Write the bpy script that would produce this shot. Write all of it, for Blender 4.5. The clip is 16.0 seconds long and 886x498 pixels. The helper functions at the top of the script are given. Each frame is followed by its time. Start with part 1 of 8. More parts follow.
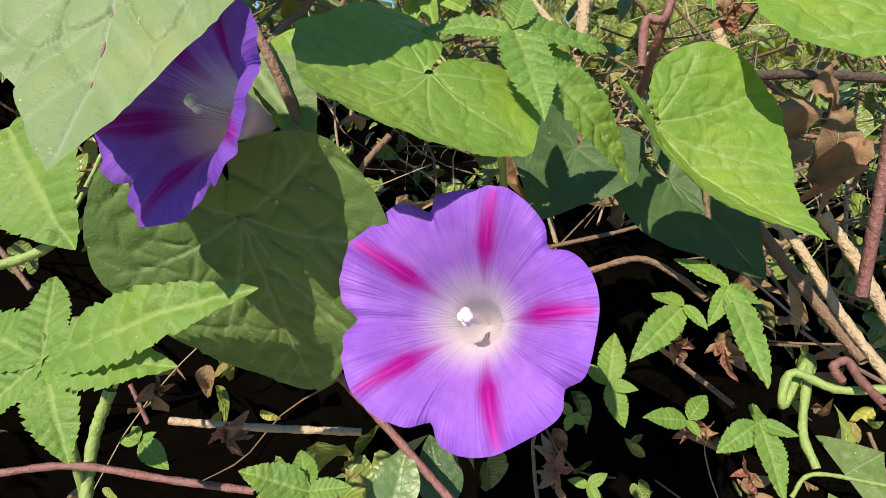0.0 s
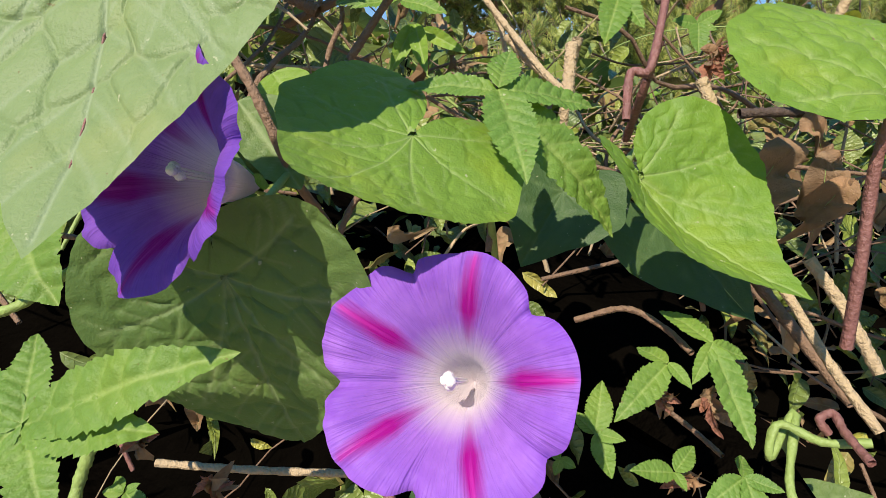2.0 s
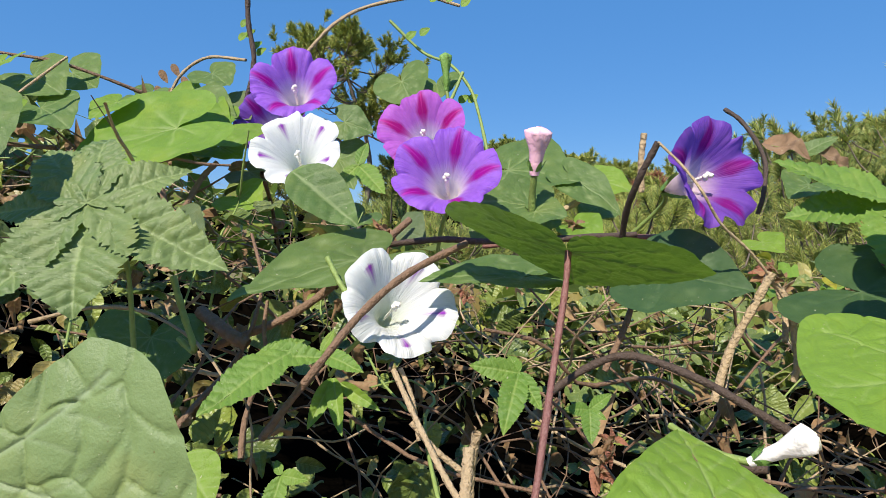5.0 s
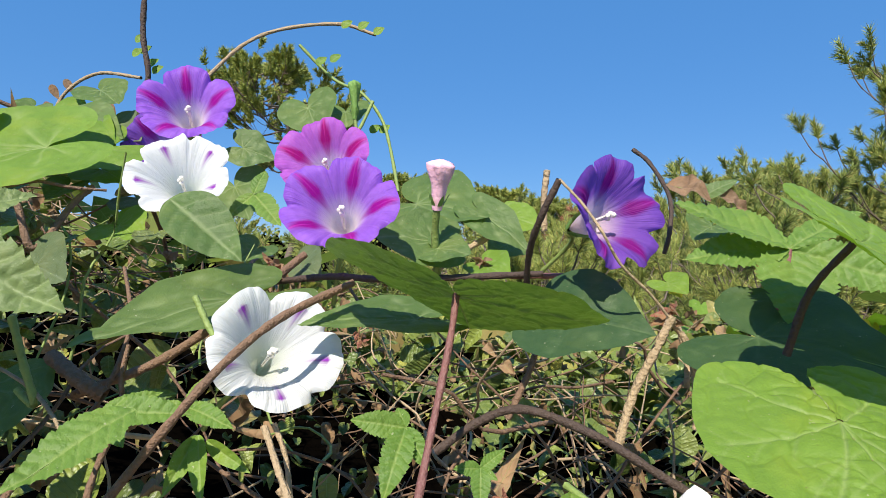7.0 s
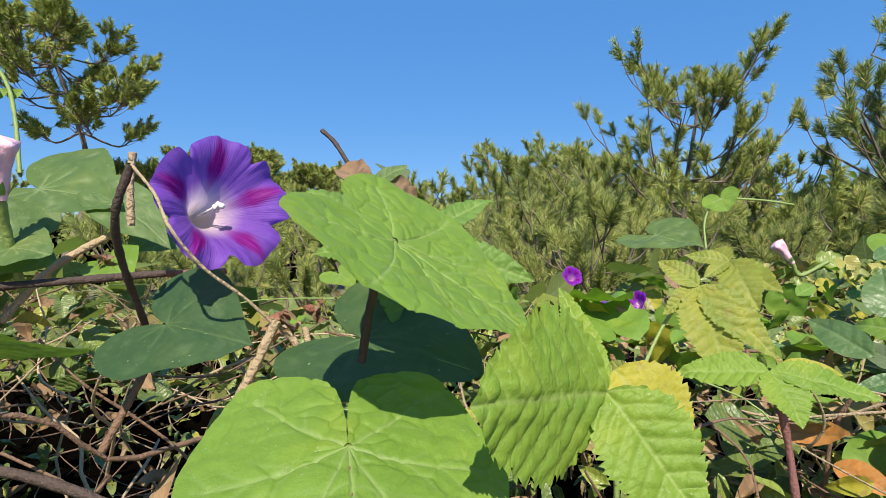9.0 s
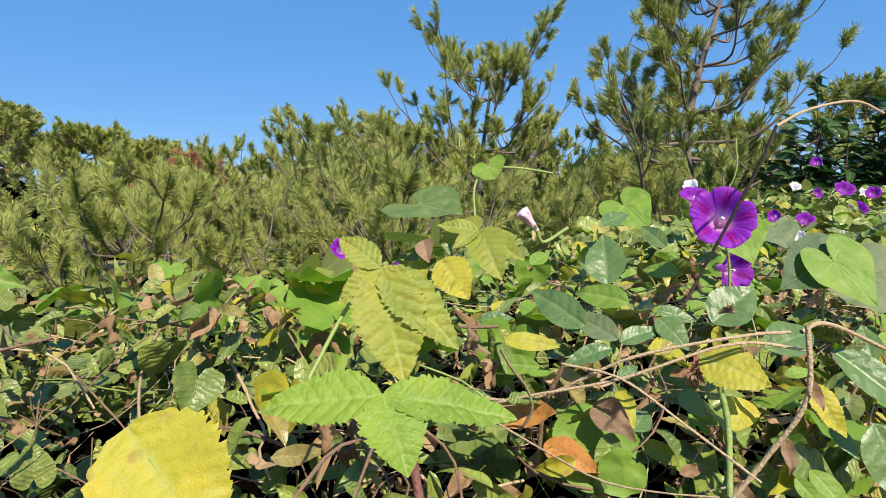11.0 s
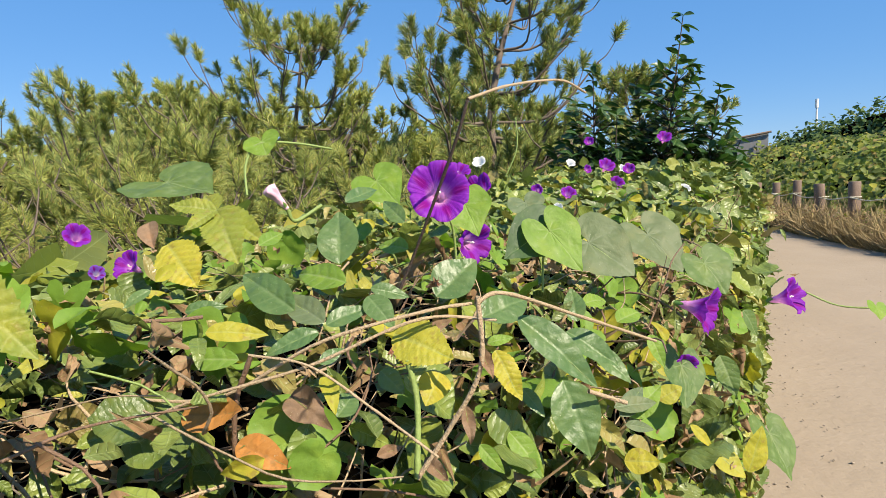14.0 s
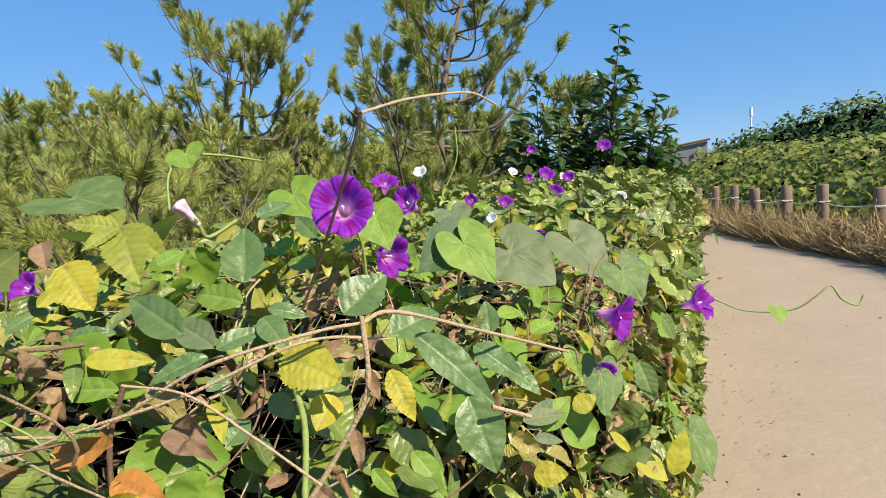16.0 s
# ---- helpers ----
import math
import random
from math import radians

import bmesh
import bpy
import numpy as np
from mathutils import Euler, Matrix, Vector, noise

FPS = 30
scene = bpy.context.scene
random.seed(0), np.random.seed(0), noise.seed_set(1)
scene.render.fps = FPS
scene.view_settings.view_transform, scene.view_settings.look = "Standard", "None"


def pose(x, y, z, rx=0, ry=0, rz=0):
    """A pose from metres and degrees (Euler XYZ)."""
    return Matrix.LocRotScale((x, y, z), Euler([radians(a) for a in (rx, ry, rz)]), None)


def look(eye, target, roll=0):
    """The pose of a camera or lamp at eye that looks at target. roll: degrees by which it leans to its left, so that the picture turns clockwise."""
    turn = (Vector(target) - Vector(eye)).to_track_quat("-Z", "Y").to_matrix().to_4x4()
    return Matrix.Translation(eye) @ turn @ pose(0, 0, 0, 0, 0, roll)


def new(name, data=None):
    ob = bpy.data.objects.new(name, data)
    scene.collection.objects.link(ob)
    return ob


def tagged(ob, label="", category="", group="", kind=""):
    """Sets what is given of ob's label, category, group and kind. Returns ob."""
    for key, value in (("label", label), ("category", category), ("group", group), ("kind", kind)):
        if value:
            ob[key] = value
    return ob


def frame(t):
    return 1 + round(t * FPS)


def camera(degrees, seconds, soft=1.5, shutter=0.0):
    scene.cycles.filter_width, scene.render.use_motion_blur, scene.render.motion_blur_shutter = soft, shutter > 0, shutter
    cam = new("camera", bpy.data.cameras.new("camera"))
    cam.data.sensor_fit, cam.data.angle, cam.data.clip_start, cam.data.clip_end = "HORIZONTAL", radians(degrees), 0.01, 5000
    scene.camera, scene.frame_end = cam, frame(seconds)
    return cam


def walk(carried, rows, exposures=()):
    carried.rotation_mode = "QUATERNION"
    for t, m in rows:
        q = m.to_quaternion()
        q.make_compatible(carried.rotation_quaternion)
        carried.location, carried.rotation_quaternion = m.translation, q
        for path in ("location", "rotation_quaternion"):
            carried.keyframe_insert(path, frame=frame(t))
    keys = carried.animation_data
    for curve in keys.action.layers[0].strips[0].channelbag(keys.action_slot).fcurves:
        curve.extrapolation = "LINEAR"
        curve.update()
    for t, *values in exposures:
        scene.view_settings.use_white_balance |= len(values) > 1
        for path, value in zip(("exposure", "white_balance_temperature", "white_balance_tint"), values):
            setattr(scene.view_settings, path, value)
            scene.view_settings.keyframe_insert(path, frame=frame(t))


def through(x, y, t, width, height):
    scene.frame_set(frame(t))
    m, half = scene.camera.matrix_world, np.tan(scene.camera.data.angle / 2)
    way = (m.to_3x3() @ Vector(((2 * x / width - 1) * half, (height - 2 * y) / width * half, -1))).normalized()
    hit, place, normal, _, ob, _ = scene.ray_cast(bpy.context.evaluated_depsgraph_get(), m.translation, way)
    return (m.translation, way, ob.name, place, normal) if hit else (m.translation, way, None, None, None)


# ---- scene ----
# The camera and its way
cam = camera(75.3, 16.0, soft=0.65)
PATH = [
    (0.0, (-0.0727, -0.3881, 1.2357), (-1.0221, -0.3288, 0.9273), 0.34),
    (0.5, (-0.0774, -0.3874, 1.2337), (-1.0243, -0.3278, 0.9175), 0.45),
    (1.0, (-0.0790, -0.3877, 1.2356), (-1.0260, -0.3271, 0.9203), 0.62),
    (1.5, (-0.0777, -0.3879, 1.2393), (-1.0274, -0.3230, 0.9329), 0.65),
    (2.0, (-0.0759, -0.3850, 1.2465), (-1.0305, -0.3197, 0.9559), 0.43),
    (2.5, (-0.0741, -0.3773, 1.2777), (-1.0401, -0.3077, 1.0289), -0.02),
    (3.0, (-0.0792, -0.3740, 1.2938), (-1.0574, -0.3030, 1.0982), -0.24),
    (3.5, (-0.0833, -0.3760, 1.3096), (-1.0696, -0.2955, 1.1658), 0.17),
    (4.0, (-0.0761, -0.3693, 1.3234), (-1.0699, -0.2908, 1.2443), -0.05),
    (6.5, (-0.0899, -0.3501, 1.3396), (-1.0725, -0.1687, 1.3799), 0.90),
    (7.0, (-0.0963, -0.3386, 1.3397), (-1.0681, -0.1052, 1.3759), 1.28),
    (7.5, (-0.1024, -0.3237, 1.3423), (-1.0571, -0.0280, 1.3749), 1.38),
    (8.0, (-0.0866, -0.2933, 1.3452), (-1.0162, 0.0740, 1.3758), 0.85),
    (8.5, (-0.0761, -0.2634, 1.3473), (-0.9733, 0.1777, 1.3661), 0.15),
    (9.0, (-0.0918, -0.2331, 1.3500), (-0.9503, 0.2796, 1.3496), -0.35),
    (9.5, (-0.0981, -0.1957, 1.3543), (-0.9093, 0.3887, 1.3335), -0.95),
    (10.0, (-0.1057, -0.1586, 1.3542), (-0.8627, 0.4938, 1.3169), -1.16),
    (12.5, (-0.0768, -0.0636, 1.3479), (-0.5888, 0.7912, 1.2638), -1.91),
    (13.0, (-0.0637, -0.0517, 1.3473), (-0.5326, 0.8265, 1.2538), -2.06),
    (13.5, (-0.0509, -0.0398, 1.3489), (-0.4804, 0.8576, 1.2481), -2.17),
    (14.0, (-0.0379, -0.0250, 1.3470), (-0.4353, 0.8864, 1.2403), -2.26),
    (14.5, (-0.0247, -0.0100, 1.3471), (-0.3986, 0.9112, 1.2394), -2.50),
    (15.0, (-0.0091, -0.0017, 1.3527), (-0.3661, 0.9265, 1.2475), -2.74),
    (15.5, (-0.0132, -0.0004, 1.3489), (-0.3545, 0.9341, 1.2484), -2.82),
    (16.0, (0.0000, 0.0000, 1.3500), (-0.3241, 0.9412, 1.2542), -3.00),
]
walk(cam, [(t, look(eye, target, roll)) for t, eye, target, roll in PATH], [(0.0, 0.54, 6750, 10), (2.0, 0.46, 6750, 10), (3.5, 0.4, 6600, 10), (7.0, 0.44, 6480, 10), (9.0, 0.5, 6480, 10), (12.5, 0.66, 7000, 11), (16.0, 0.66, 7050, 11)])

# Sun and sky
SUN_AZIMUTH, SUN_HEIGHT = radians(119.0), radians(46.0)
world = bpy.data.worlds.new("sky")
scene.world = world
world.use_nodes = True
sky = world.node_tree.nodes.new("ShaderNodeTexSky")
sky.sky_type, sky.sun_disc = "NISHITA", False
sky.sun_elevation, sky.sun_rotation = SUN_HEIGHT, SUN_AZIMUTH
sky.air_density, sky.dust_density, sky.ozone_density = 1.0, 0.1, 3.0
world.node_tree.nodes["Background"].inputs["Strength"].default_value = 0.115
rich = world.node_tree.nodes.new("ShaderNodeHueSaturation")
rich.inputs["Saturation"].default_value = 1.2
rich.inputs["Hue"].default_value = 0.506
world.node_tree.links.new(sky.outputs[0], rich.inputs["Color"])
clear_blue = world.node_tree.nodes.new("ShaderNodeMix")
clear_blue.data_type = "RGBA"
clear_blue.inputs[0].default_value = 0.68
clear_blue.inputs[7].default_value = (0.52, 1.95, 4.7, 1)
world.node_tree.links.new(rich.outputs[0], clear_blue.inputs[6])
world.node_tree.links.new(clear_blue.outputs[2], world.node_tree.nodes["Background"].inputs["Color"])
sun_data = bpy.data.lights.new("sun", "SUN")
sun_data.energy, sun_data.angle, sun_data.color = 5.0, radians(0.53), (1.0, 0.92, 0.78)
sun_way = Vector((math.sin(SUN_AZIMUTH) * math.cos(SUN_HEIGHT), math.cos(SUN_AZIMUTH) * math.cos(SUN_HEIGHT), math.sin(SUN_HEIGHT)))
sun_lamp = new("sun", sun_data)
sun_lamp.matrix_world = look(sun_way * 60, (0, 0, 0))


# ---- materials ----
class Nodes:
    """A short hand for node trees."""

    def __init__(self, name):
        self.mat = bpy.data.materials.new(name)
        self.mat.use_nodes = True
        self.tree = self.mat.node_tree
        self.bsdf = self.tree.nodes["Principled BSDF"]
        self.out = self.tree.nodes["Material Output"]

    def node(self, kind, inputs=(), **settings):
        n = self.tree.nodes.new("ShaderNode" + kind)
        for key, value in settings.items():
            if key == "operation":
                n.operation = value
            elif key == "blend_type":
                n.blend_type = value
            elif key == "data_type":
                n.data_type = value
            elif key == "feature":
                n.feature = value
        for slot, value in dict(inputs).items():
            self.put(n.inputs[slot], value)
        return n

    def put(self, socket, value):
        if isinstance(value, bpy.types.NodeSocket):
            self.tree.links.new(value, socket)
        elif isinstance(value, (tuple, list)) and len(value) == 3 and socket.type == "RGBA":
            socket.default_value = (*value, 1)
        else:
            socket.default_value = value

    def math(self, op, a, b=0.0, c=0.0):
        return self.node("Math", {0: a, 1: b, 2: c}, operation=op).outputs[0]

    def mix(self, fac, a, b, blend="MIX"):
        n = self.node("Mix", {0: fac, 6: a, 7: b}, data_type="RGBA", blend_type=blend)
        return n.outputs[2]

    def noise(self, scale, detail=3.0, vector=None, rough=0.55):
        n = self.node("TexNoise", {"Scale": scale, "Detail": detail, "Roughness": rough})
        if vector is not None:
            self.put(n.inputs["Vector"], vector)
        return n.outputs["Fac"]

    def ramp(self, fac, stops):
        n = self.tree.nodes.new("ShaderNodeValToRGB")
        r = n.color_ramp
        while len(r.elements) < len(stops):
            r.elements.new(0.5)
        for e, (at, col) in zip(r.elements, stops):
            e.position = at
            e.color = (*col, 1) if isinstance(col, tuple) else (col, col, col, 1)
        self.put(n.inputs[0], fac)
        return n.outputs[0]

    def bump(self, height, strength, distance=0.002, normal=None):
        n = self.node("Bump", {"Height": height, "Strength": strength, "Distance": distance})
        if normal is not None:
            self.put(n.inputs["Normal"], normal)
        return n.outputs[0]

    def place(self):
        return self.node("NewGeometry").outputs["Position"]

    def leafy(self, colour, normal, through, rough=0.45, amount=0.35, spec=0.35):
        """A thin sheet: gloss and diffuse on it, and light that comes through it."""
        self.put(self.bsdf.inputs["Base Color"], colour)
        self.put(self.bsdf.inputs["Roughness"], rough)
        self.put(self.bsdf.inputs["Specular IOR Level"], spec)
        if normal is not None:
            self.put(self.bsdf.inputs["Normal"], normal)
        tr = self.node("BsdfTranslucent", {"Color": through})
        if normal is not None:
            self.put(tr.inputs["Normal"], normal)
        m = self.node("MixShader", {0: amount, 1: self.bsdf.outputs[0], 2: tr.outputs[0]})
        self.tree.links.new(m.outputs[0], self.out.inputs["Surface"])
        return self.mat


def plain(name, colour, rough=0.6, vary=0.3, scale=40.0, metal=0.0, bump=0.3, island=False):
    k = Nodes(name)
    f = k.noise(scale, 4.0, k.place())
    c = k.mix(f, tuple(v * (1 - vary) for v in colour), tuple(min(1, v * (1 + vary)) for v in colour))
    if island:
        r = k.node("NewGeometry").outputs["Random Per Island"]
        c = k.mix(0.6, c, k.ramp(r, [(0.0, tuple(v * 0.55 for v in colour)), (0.5, colour), (1.0, tuple(min(1, v * 1.5) for v in colour))]))
    k.put(k.bsdf.inputs["Base Color"], c)
    k.put(k.bsdf.inputs["Roughness"], rough)
    k.put(k.bsdf.inputs["Metallic"], metal)
    k.put(k.bsdf.inputs["Normal"], k.bump(k.noise(scale * 2, 4.0, k.place()), bump, 0.004))
    return k.mat


def leaf_material(name, dark, light, through, amount=0.35, vein=(0.42, 0.5, 0.2), island=None, rough=0.55, relief=1.0, spots=0.0, puff=9.0, vein_amount=0.55, spec=0.25):
    """A leaf blade. Its UV runs along the midrib (u, 0 at the stalk, 1 at the tip) and across it (v, 0.5 in the middle)."""
    k = Nodes(name)
    uv = k.node("UVMap").outputs[0]
    s = k.node("SeparateXYZ", {0: uv})
    u = s.outputs[0]
    v = k.math("ABSOLUTE", k.math("SUBTRACT", s.outputs[1], 0.5))
    wob = k.math("MULTIPLY", k.math("SUBTRACT", k.noise(4.2, 3.0, uv), 0.5), 0.22)
    rib = k.math("SUBTRACT", 1.0, k.node("MapRange", {0: v, 1: 0.0, 2: 0.013, 3: 0.0, 4: 1.0}).outputs[0])
    line = k.math("FRACT", k.math("MULTIPLY", k.math("ADD", k.math("SUBTRACT", u, k.math("MULTIPLY", v, 0.6)), wob), 6.0))
    side = k.math("ABSOLUTE", k.math("SUBTRACT", line, 0.5))
    side_line = k.node("MapRange", {0: side, 1: 0.0, 2: 0.055, 3: 1.0, 4: 0.0}).outputs[0]
    veins = k.math("MAXIMUM", k.math("MULTIPLY", rib, 0.8), k.math("MULTIPLY", side_line, 0.45))
    warp = k.node("TexNoise", {"Scale": 6.0, "Detail": 2.0, "Vector": uv}).outputs["Color"]
    bent = k.node("VectorMath", {0: uv, 1: k.node("VectorMath", {0: warp, 1: (0.1, 0.1, 0.1)}, operation="MULTIPLY").outputs[0]}, operation="ADD").outputs[0]
    net = k.node("TexVoronoi", {"Scale": puff * 0.8, "Vector": bent}, feature="DISTANCE_TO_EDGE").outputs[0]
    net = k.node("MapRange", {0: net, 1: 0.0, 2: 0.07, 3: 1.0, 4: 0.0}).outputs[0]
    f = k.noise(3.5, 3.0, k.place())
    f2 = k.noise(60.0, 3.0, k.place())
    c = k.mix(k.math("ADD", k.math("MULTIPLY", f, 0.6), k.math("MULTIPLY", f2, 0.4)), dark, light)
    t = through
    if island:
        r = k.node("NewGeometry").outputs["Random Per Island"]
        c = k.mix(0.8, c, k.ramp(r, island))
        t = k.mix(0.6, (*through,), k.ramp(r, [(a, tuple(min(1, q * 1.6) for q in col)) for a, col in island]))
    if spots:
        sp = k.noise(14.0, 4.0, uv)
        c = k.mix(k.math("MULTIPLY", k.node("MapRange", {0: sp, 1: 0.62, 2: 0.72, 3: 0.0, 4: 1.0}).outputs[0], spots), c, (0.28, 0.2, 0.07))
    puffs = k.node("TexVoronoi", {"Scale": puff * 0.9, "Vector": bent}, feature="SMOOTH_F1").outputs[0]
    pucker = k.math("SUBTRACT", 1.0, k.node("MapRange", {0: puffs, 1: 0.05, 2: 0.7, 3: 0.0, 4: 1.0}).outputs[0])
    quilt = k.math("POWER", k.math("MINIMUM", k.math("MULTIPLY", side, 2.2), 1.0), 0.6)
    swell = k.math("ADD", k.math("MULTIPLY", quilt, 0.28), k.math("MULTIPLY", pucker, 0.3))
    height = k.math("SUBTRACT", k.math("ADD", swell, k.math("MULTIPLY", k.noise(puff * 2.5, 2.0, bent), 0.12)), k.math("MULTIPLY", k.math("MAXIMUM", veins, k.math("MULTIPLY", net, 0.075)), 0.28))
    c = k.mix(k.math("MULTIPLY", k.math("SUBTRACT", 1.0, quilt), 0.09), c, tuple(q * 0.6 for q in dark))
    c = k.mix(k.math("MULTIPLY", net, 0.09), c, tuple(q * 0.7 for q in dark))
    blotch = k.node("MapRange", {0: k.noise(3.0, 4.0, bent), 1: 0.45, 2: 0.75, 3: 0.0, 4: 0.4}).outputs[0]
    c = k.mix(blotch, c, tuple(min(1.0, q * w) for q, w in zip(light, (1.45, 1.12, 0.85))))
    own = k.node("ObjectInfo").outputs["Random"]
    c = k.mix(k.math("MULTIPLY", own, 0.25), c, tuple(min(1.0, q * w) for q, w in zip(light, (1.35, 1.1, 0.8))))
    fleck = k.node("MapRange", {0: k.noise(26.0, 2.0, bent), 1: 0.74, 2: 0.78, 3: 0.0, 4: 0.6}).outputs[0]
    c = k.mix(fleck, c, (0.2, 0.15, 0.06))
    c = k.mix(k.math("MULTIPLY", veins, vein_amount), c, vein)
    n = k.bump(height, 0.6 * relief, 0.0021)
    n = k.bump(k.noise(700.0, 2.0, k.place()), 0.25, 0.0005, n)
    return k.leafy(c, n, t, rough, amount, spec)


def blade_material(name, dark, light, through, amount=0.3, vein=(0.36, 0.44, 0.2), vein_amount=0.5, rough=0.5, spec=0.3, spots=0.0, down=0.35, rim=None):
    """A leaf blade seen close: its veins and puckers are in the mesh, its down, stains and flecks are here."""
    k = Nodes(name)
    att = k.node("Attribute")
    att.attribute_name = "vein"
    line = att.outputs["Fac"]
    p = k.place()
    f = k.math("ADD", k.math("MULTIPLY", k.noise(28.0, 4.0, p), 0.5), k.math("MULTIPLY", k.noise(240.0, 4.0, p, 0.65), 0.5))
    f = k.node("MapRange", {0: f, 1: 0.3, 2: 0.7, 3: 0.0, 4: 1.0}).outputs[0]
    c = k.mix(f, dark, light)
    own = k.node("ObjectInfo").outputs["Random"]
    c = k.mix(k.math("MULTIPLY", own, 0.3), c, tuple(min(1.0, q * w) for q, w in zip(light, (1.4, 1.12, 0.8))))
    blotch = k.node("MapRange", {0: k.noise(45.0, 5.0, p), 1: 0.52, 2: 0.7, 3: 0.0, 4: 0.45}).outputs[0]
    c = k.mix(blotch, c, tuple(min(1.0, q * w) for q, w in zip(light, (1.5, 1.15, 0.9))))
    fleck = k.node("MapRange", {0: k.noise(520.0, 2.0, p), 1: 0.73, 2: 0.77, 3: 0.0, 4: 0.75}).outputs[0]
    c = k.mix(fleck, c, (0.16, 0.12, 0.05))
    pale = k.node("MapRange", {0: k.noise(610.0, 2.0, k.node("VectorMath", {0: p, 1: (3.0, 1.0, 2.0)}, operation="ADD").outputs[0]), 1: 0.72, 2: 0.75, 3: 0.0, 4: 0.6}).outputs[0]
    c = k.mix(pale, c, (0.55, 0.55, 0.36))
    if spots:
        sp = k.node("MapRange", {0: k.noise(130.0, 4.0, p), 1: 0.57, 2: 0.66, 3: 0.0, 4: spots}).outputs[0]
        c = k.mix(sp, c, (0.25, 0.15, 0.05))
    c = k.mix(k.math("MULTIPLY", line, vein_amount), c, vein)
    n = k.bump(k.noise(1500.0, 3.0, p), down, 0.0006)
    n = k.bump(k.noise(330.0, 3.0, p), 0.35, 0.0012, n)
    t = k.mix(k.math("MULTIPLY", line, 0.5), through, tuple(q * 0.45 for q in through))
    return k.leafy(c, n, t, k.math("ADD", rough - 0.08, k.math("MULTIPLY", f, 0.16)), amount, spec)


GREEN_MIX = [(0.0, (0.03, 0.06, 0.018)), (0.14, (0.07, 0.115, 0.035)), (0.3, (0.125, 0.18, 0.038)), (0.45, (0.2, 0.255, 0.045)), (0.58, (0.12, 0.15, 0.07)), (0.7, (0.27, 0.32, 0.05)), (0.8, (0.16, 0.195, 0.055)), (0.86, (0.46, 0.41, 0.06)), (0.93, (0.36, 0.25, 0.1)), (1.0, (0.24, 0.13, 0.07))]
M = {}
M["leaf"] = blade_material("morning_glory_leaf", (0.065, 0.125, 0.04), (0.125, 0.205, 0.06), (0.2, 0.36, 0.03), 0.28)
M["leaf_pale"] = blade_material("pale_morning_glory_leaf", (0.138, 0.217, 0.092), (0.195, 0.281, 0.126), (0.15, 0.28, 0.04), 0.22, vein=(0.29, 0.36, 0.22), vein_amount=0.6, down=0.3)
M["leaf_lime"] = blade_material("lime_morning_glory_leaf", (0.122, 0.228, 0.034), (0.21, 0.352, 0.054), (0.225, 0.415, 0.02), 0.33, vein=(0.38, 0.48, 0.18), vein_amount=0.55)
M["leaf_grey"] = blade_material("grey_green_leaf", (0.092, 0.138, 0.068), (0.138, 0.187, 0.092), (0.132, 0.209, 0.03), 0.22, vein=(0.22, 0.27, 0.16))
# Darkened copy of the leaf green: shade painted into leaves deep in the hedge.
M["leaf_shaded"] = blade_material("shaded_leaf", (0.032, 0.075, 0.028), (0.06, 0.115, 0.04), (0.088, 0.19, 0.02), 0.22, vein=(0.13, 0.2, 0.08))
M["hop"] = blade_material("hop_leaf", (0.08, 0.175, 0.034), (0.155, 0.28, 0.052), (0.22, 0.38, 0.03), 0.28, vein=(0.36, 0.45, 0.14))
M["hop_dull"] = blade_material("dull_hop_leaf", (0.095, 0.16, 0.058), (0.17, 0.24, 0.09), (0.16, 0.28, 0.03), 0.22, rough=0.45)
M["ovate"] = blade_material("ovate_leaf", (0.06, 0.13, 0.045), (0.115, 0.2, 0.065), (0.17, 0.3, 0.03), 0.25, rough=0.38, spec=0.5, vein=(0.26, 0.36, 0.15), vein_amount=0.4, down=0.15)
M["serrate"] = blade_material("serrate_leaf", (0.13, 0.232, 0.03), (0.22, 0.348, 0.046), (0.26, 0.435, 0.02), 0.32, vein=(0.38, 0.48, 0.15), vein_amount=0.55)
M["yellow"] = blade_material("yellowing_leaf", (0.3, 0.31, 0.035), (0.47, 0.44, 0.055), (0.52, 0.5, 0.03), 0.35, vein=(0.42, 0.46, 0.14), spots=0.55)
M["yellow_hop"] = blade_material("yellowing_hop_leaf", (0.16, 0.23, 0.04), (0.29, 0.335, 0.055), (0.45, 0.475, 0.03), 0.35, vein=(0.46, 0.48, 0.18), spots=0.45)
M["orange"] = blade_material("orange_dead_leaf", (0.42, 0.17, 0.04), (0.62, 0.3, 0.09), (0.5, 0.2, 0.02), 0.25, vein=(0.36, 0.17, 0.06), spots=0.7)
M["dead"] = blade_material("dead_leaf", (0.13, 0.08, 0.05), (0.33, 0.225, 0.145), (0.3, 0.18, 0.06), 0.2, vein=(0.2, 0.12, 0.07), rough=0.75, down=0.8, spots=0.4)
M["rust"] = leaf_material("rusty_bract", (0.24, 0.09, 0.07), (0.4, 0.2, 0.14), (0.35, 0.14, 0.06), 0.25, vein=(0.2, 0.08, 0.06), rough=0.8)
M["mass"] = leaf_material("hedge_leaves", (0.077, 0.144, 0.040), (0.176, 0.252, 0.060), (0.220, 0.324, 0.030), 0.12, island=GREEN_MIX, spec=0.5, rough=0.38, relief=1.3)
M["far_mass"] = leaf_material("bank_leaves", (0.108, 0.160, 0.040), (0.240, 0.300, 0.070), (0.240, 0.360, 0.030), 0.35, island=GREEN_MIX)
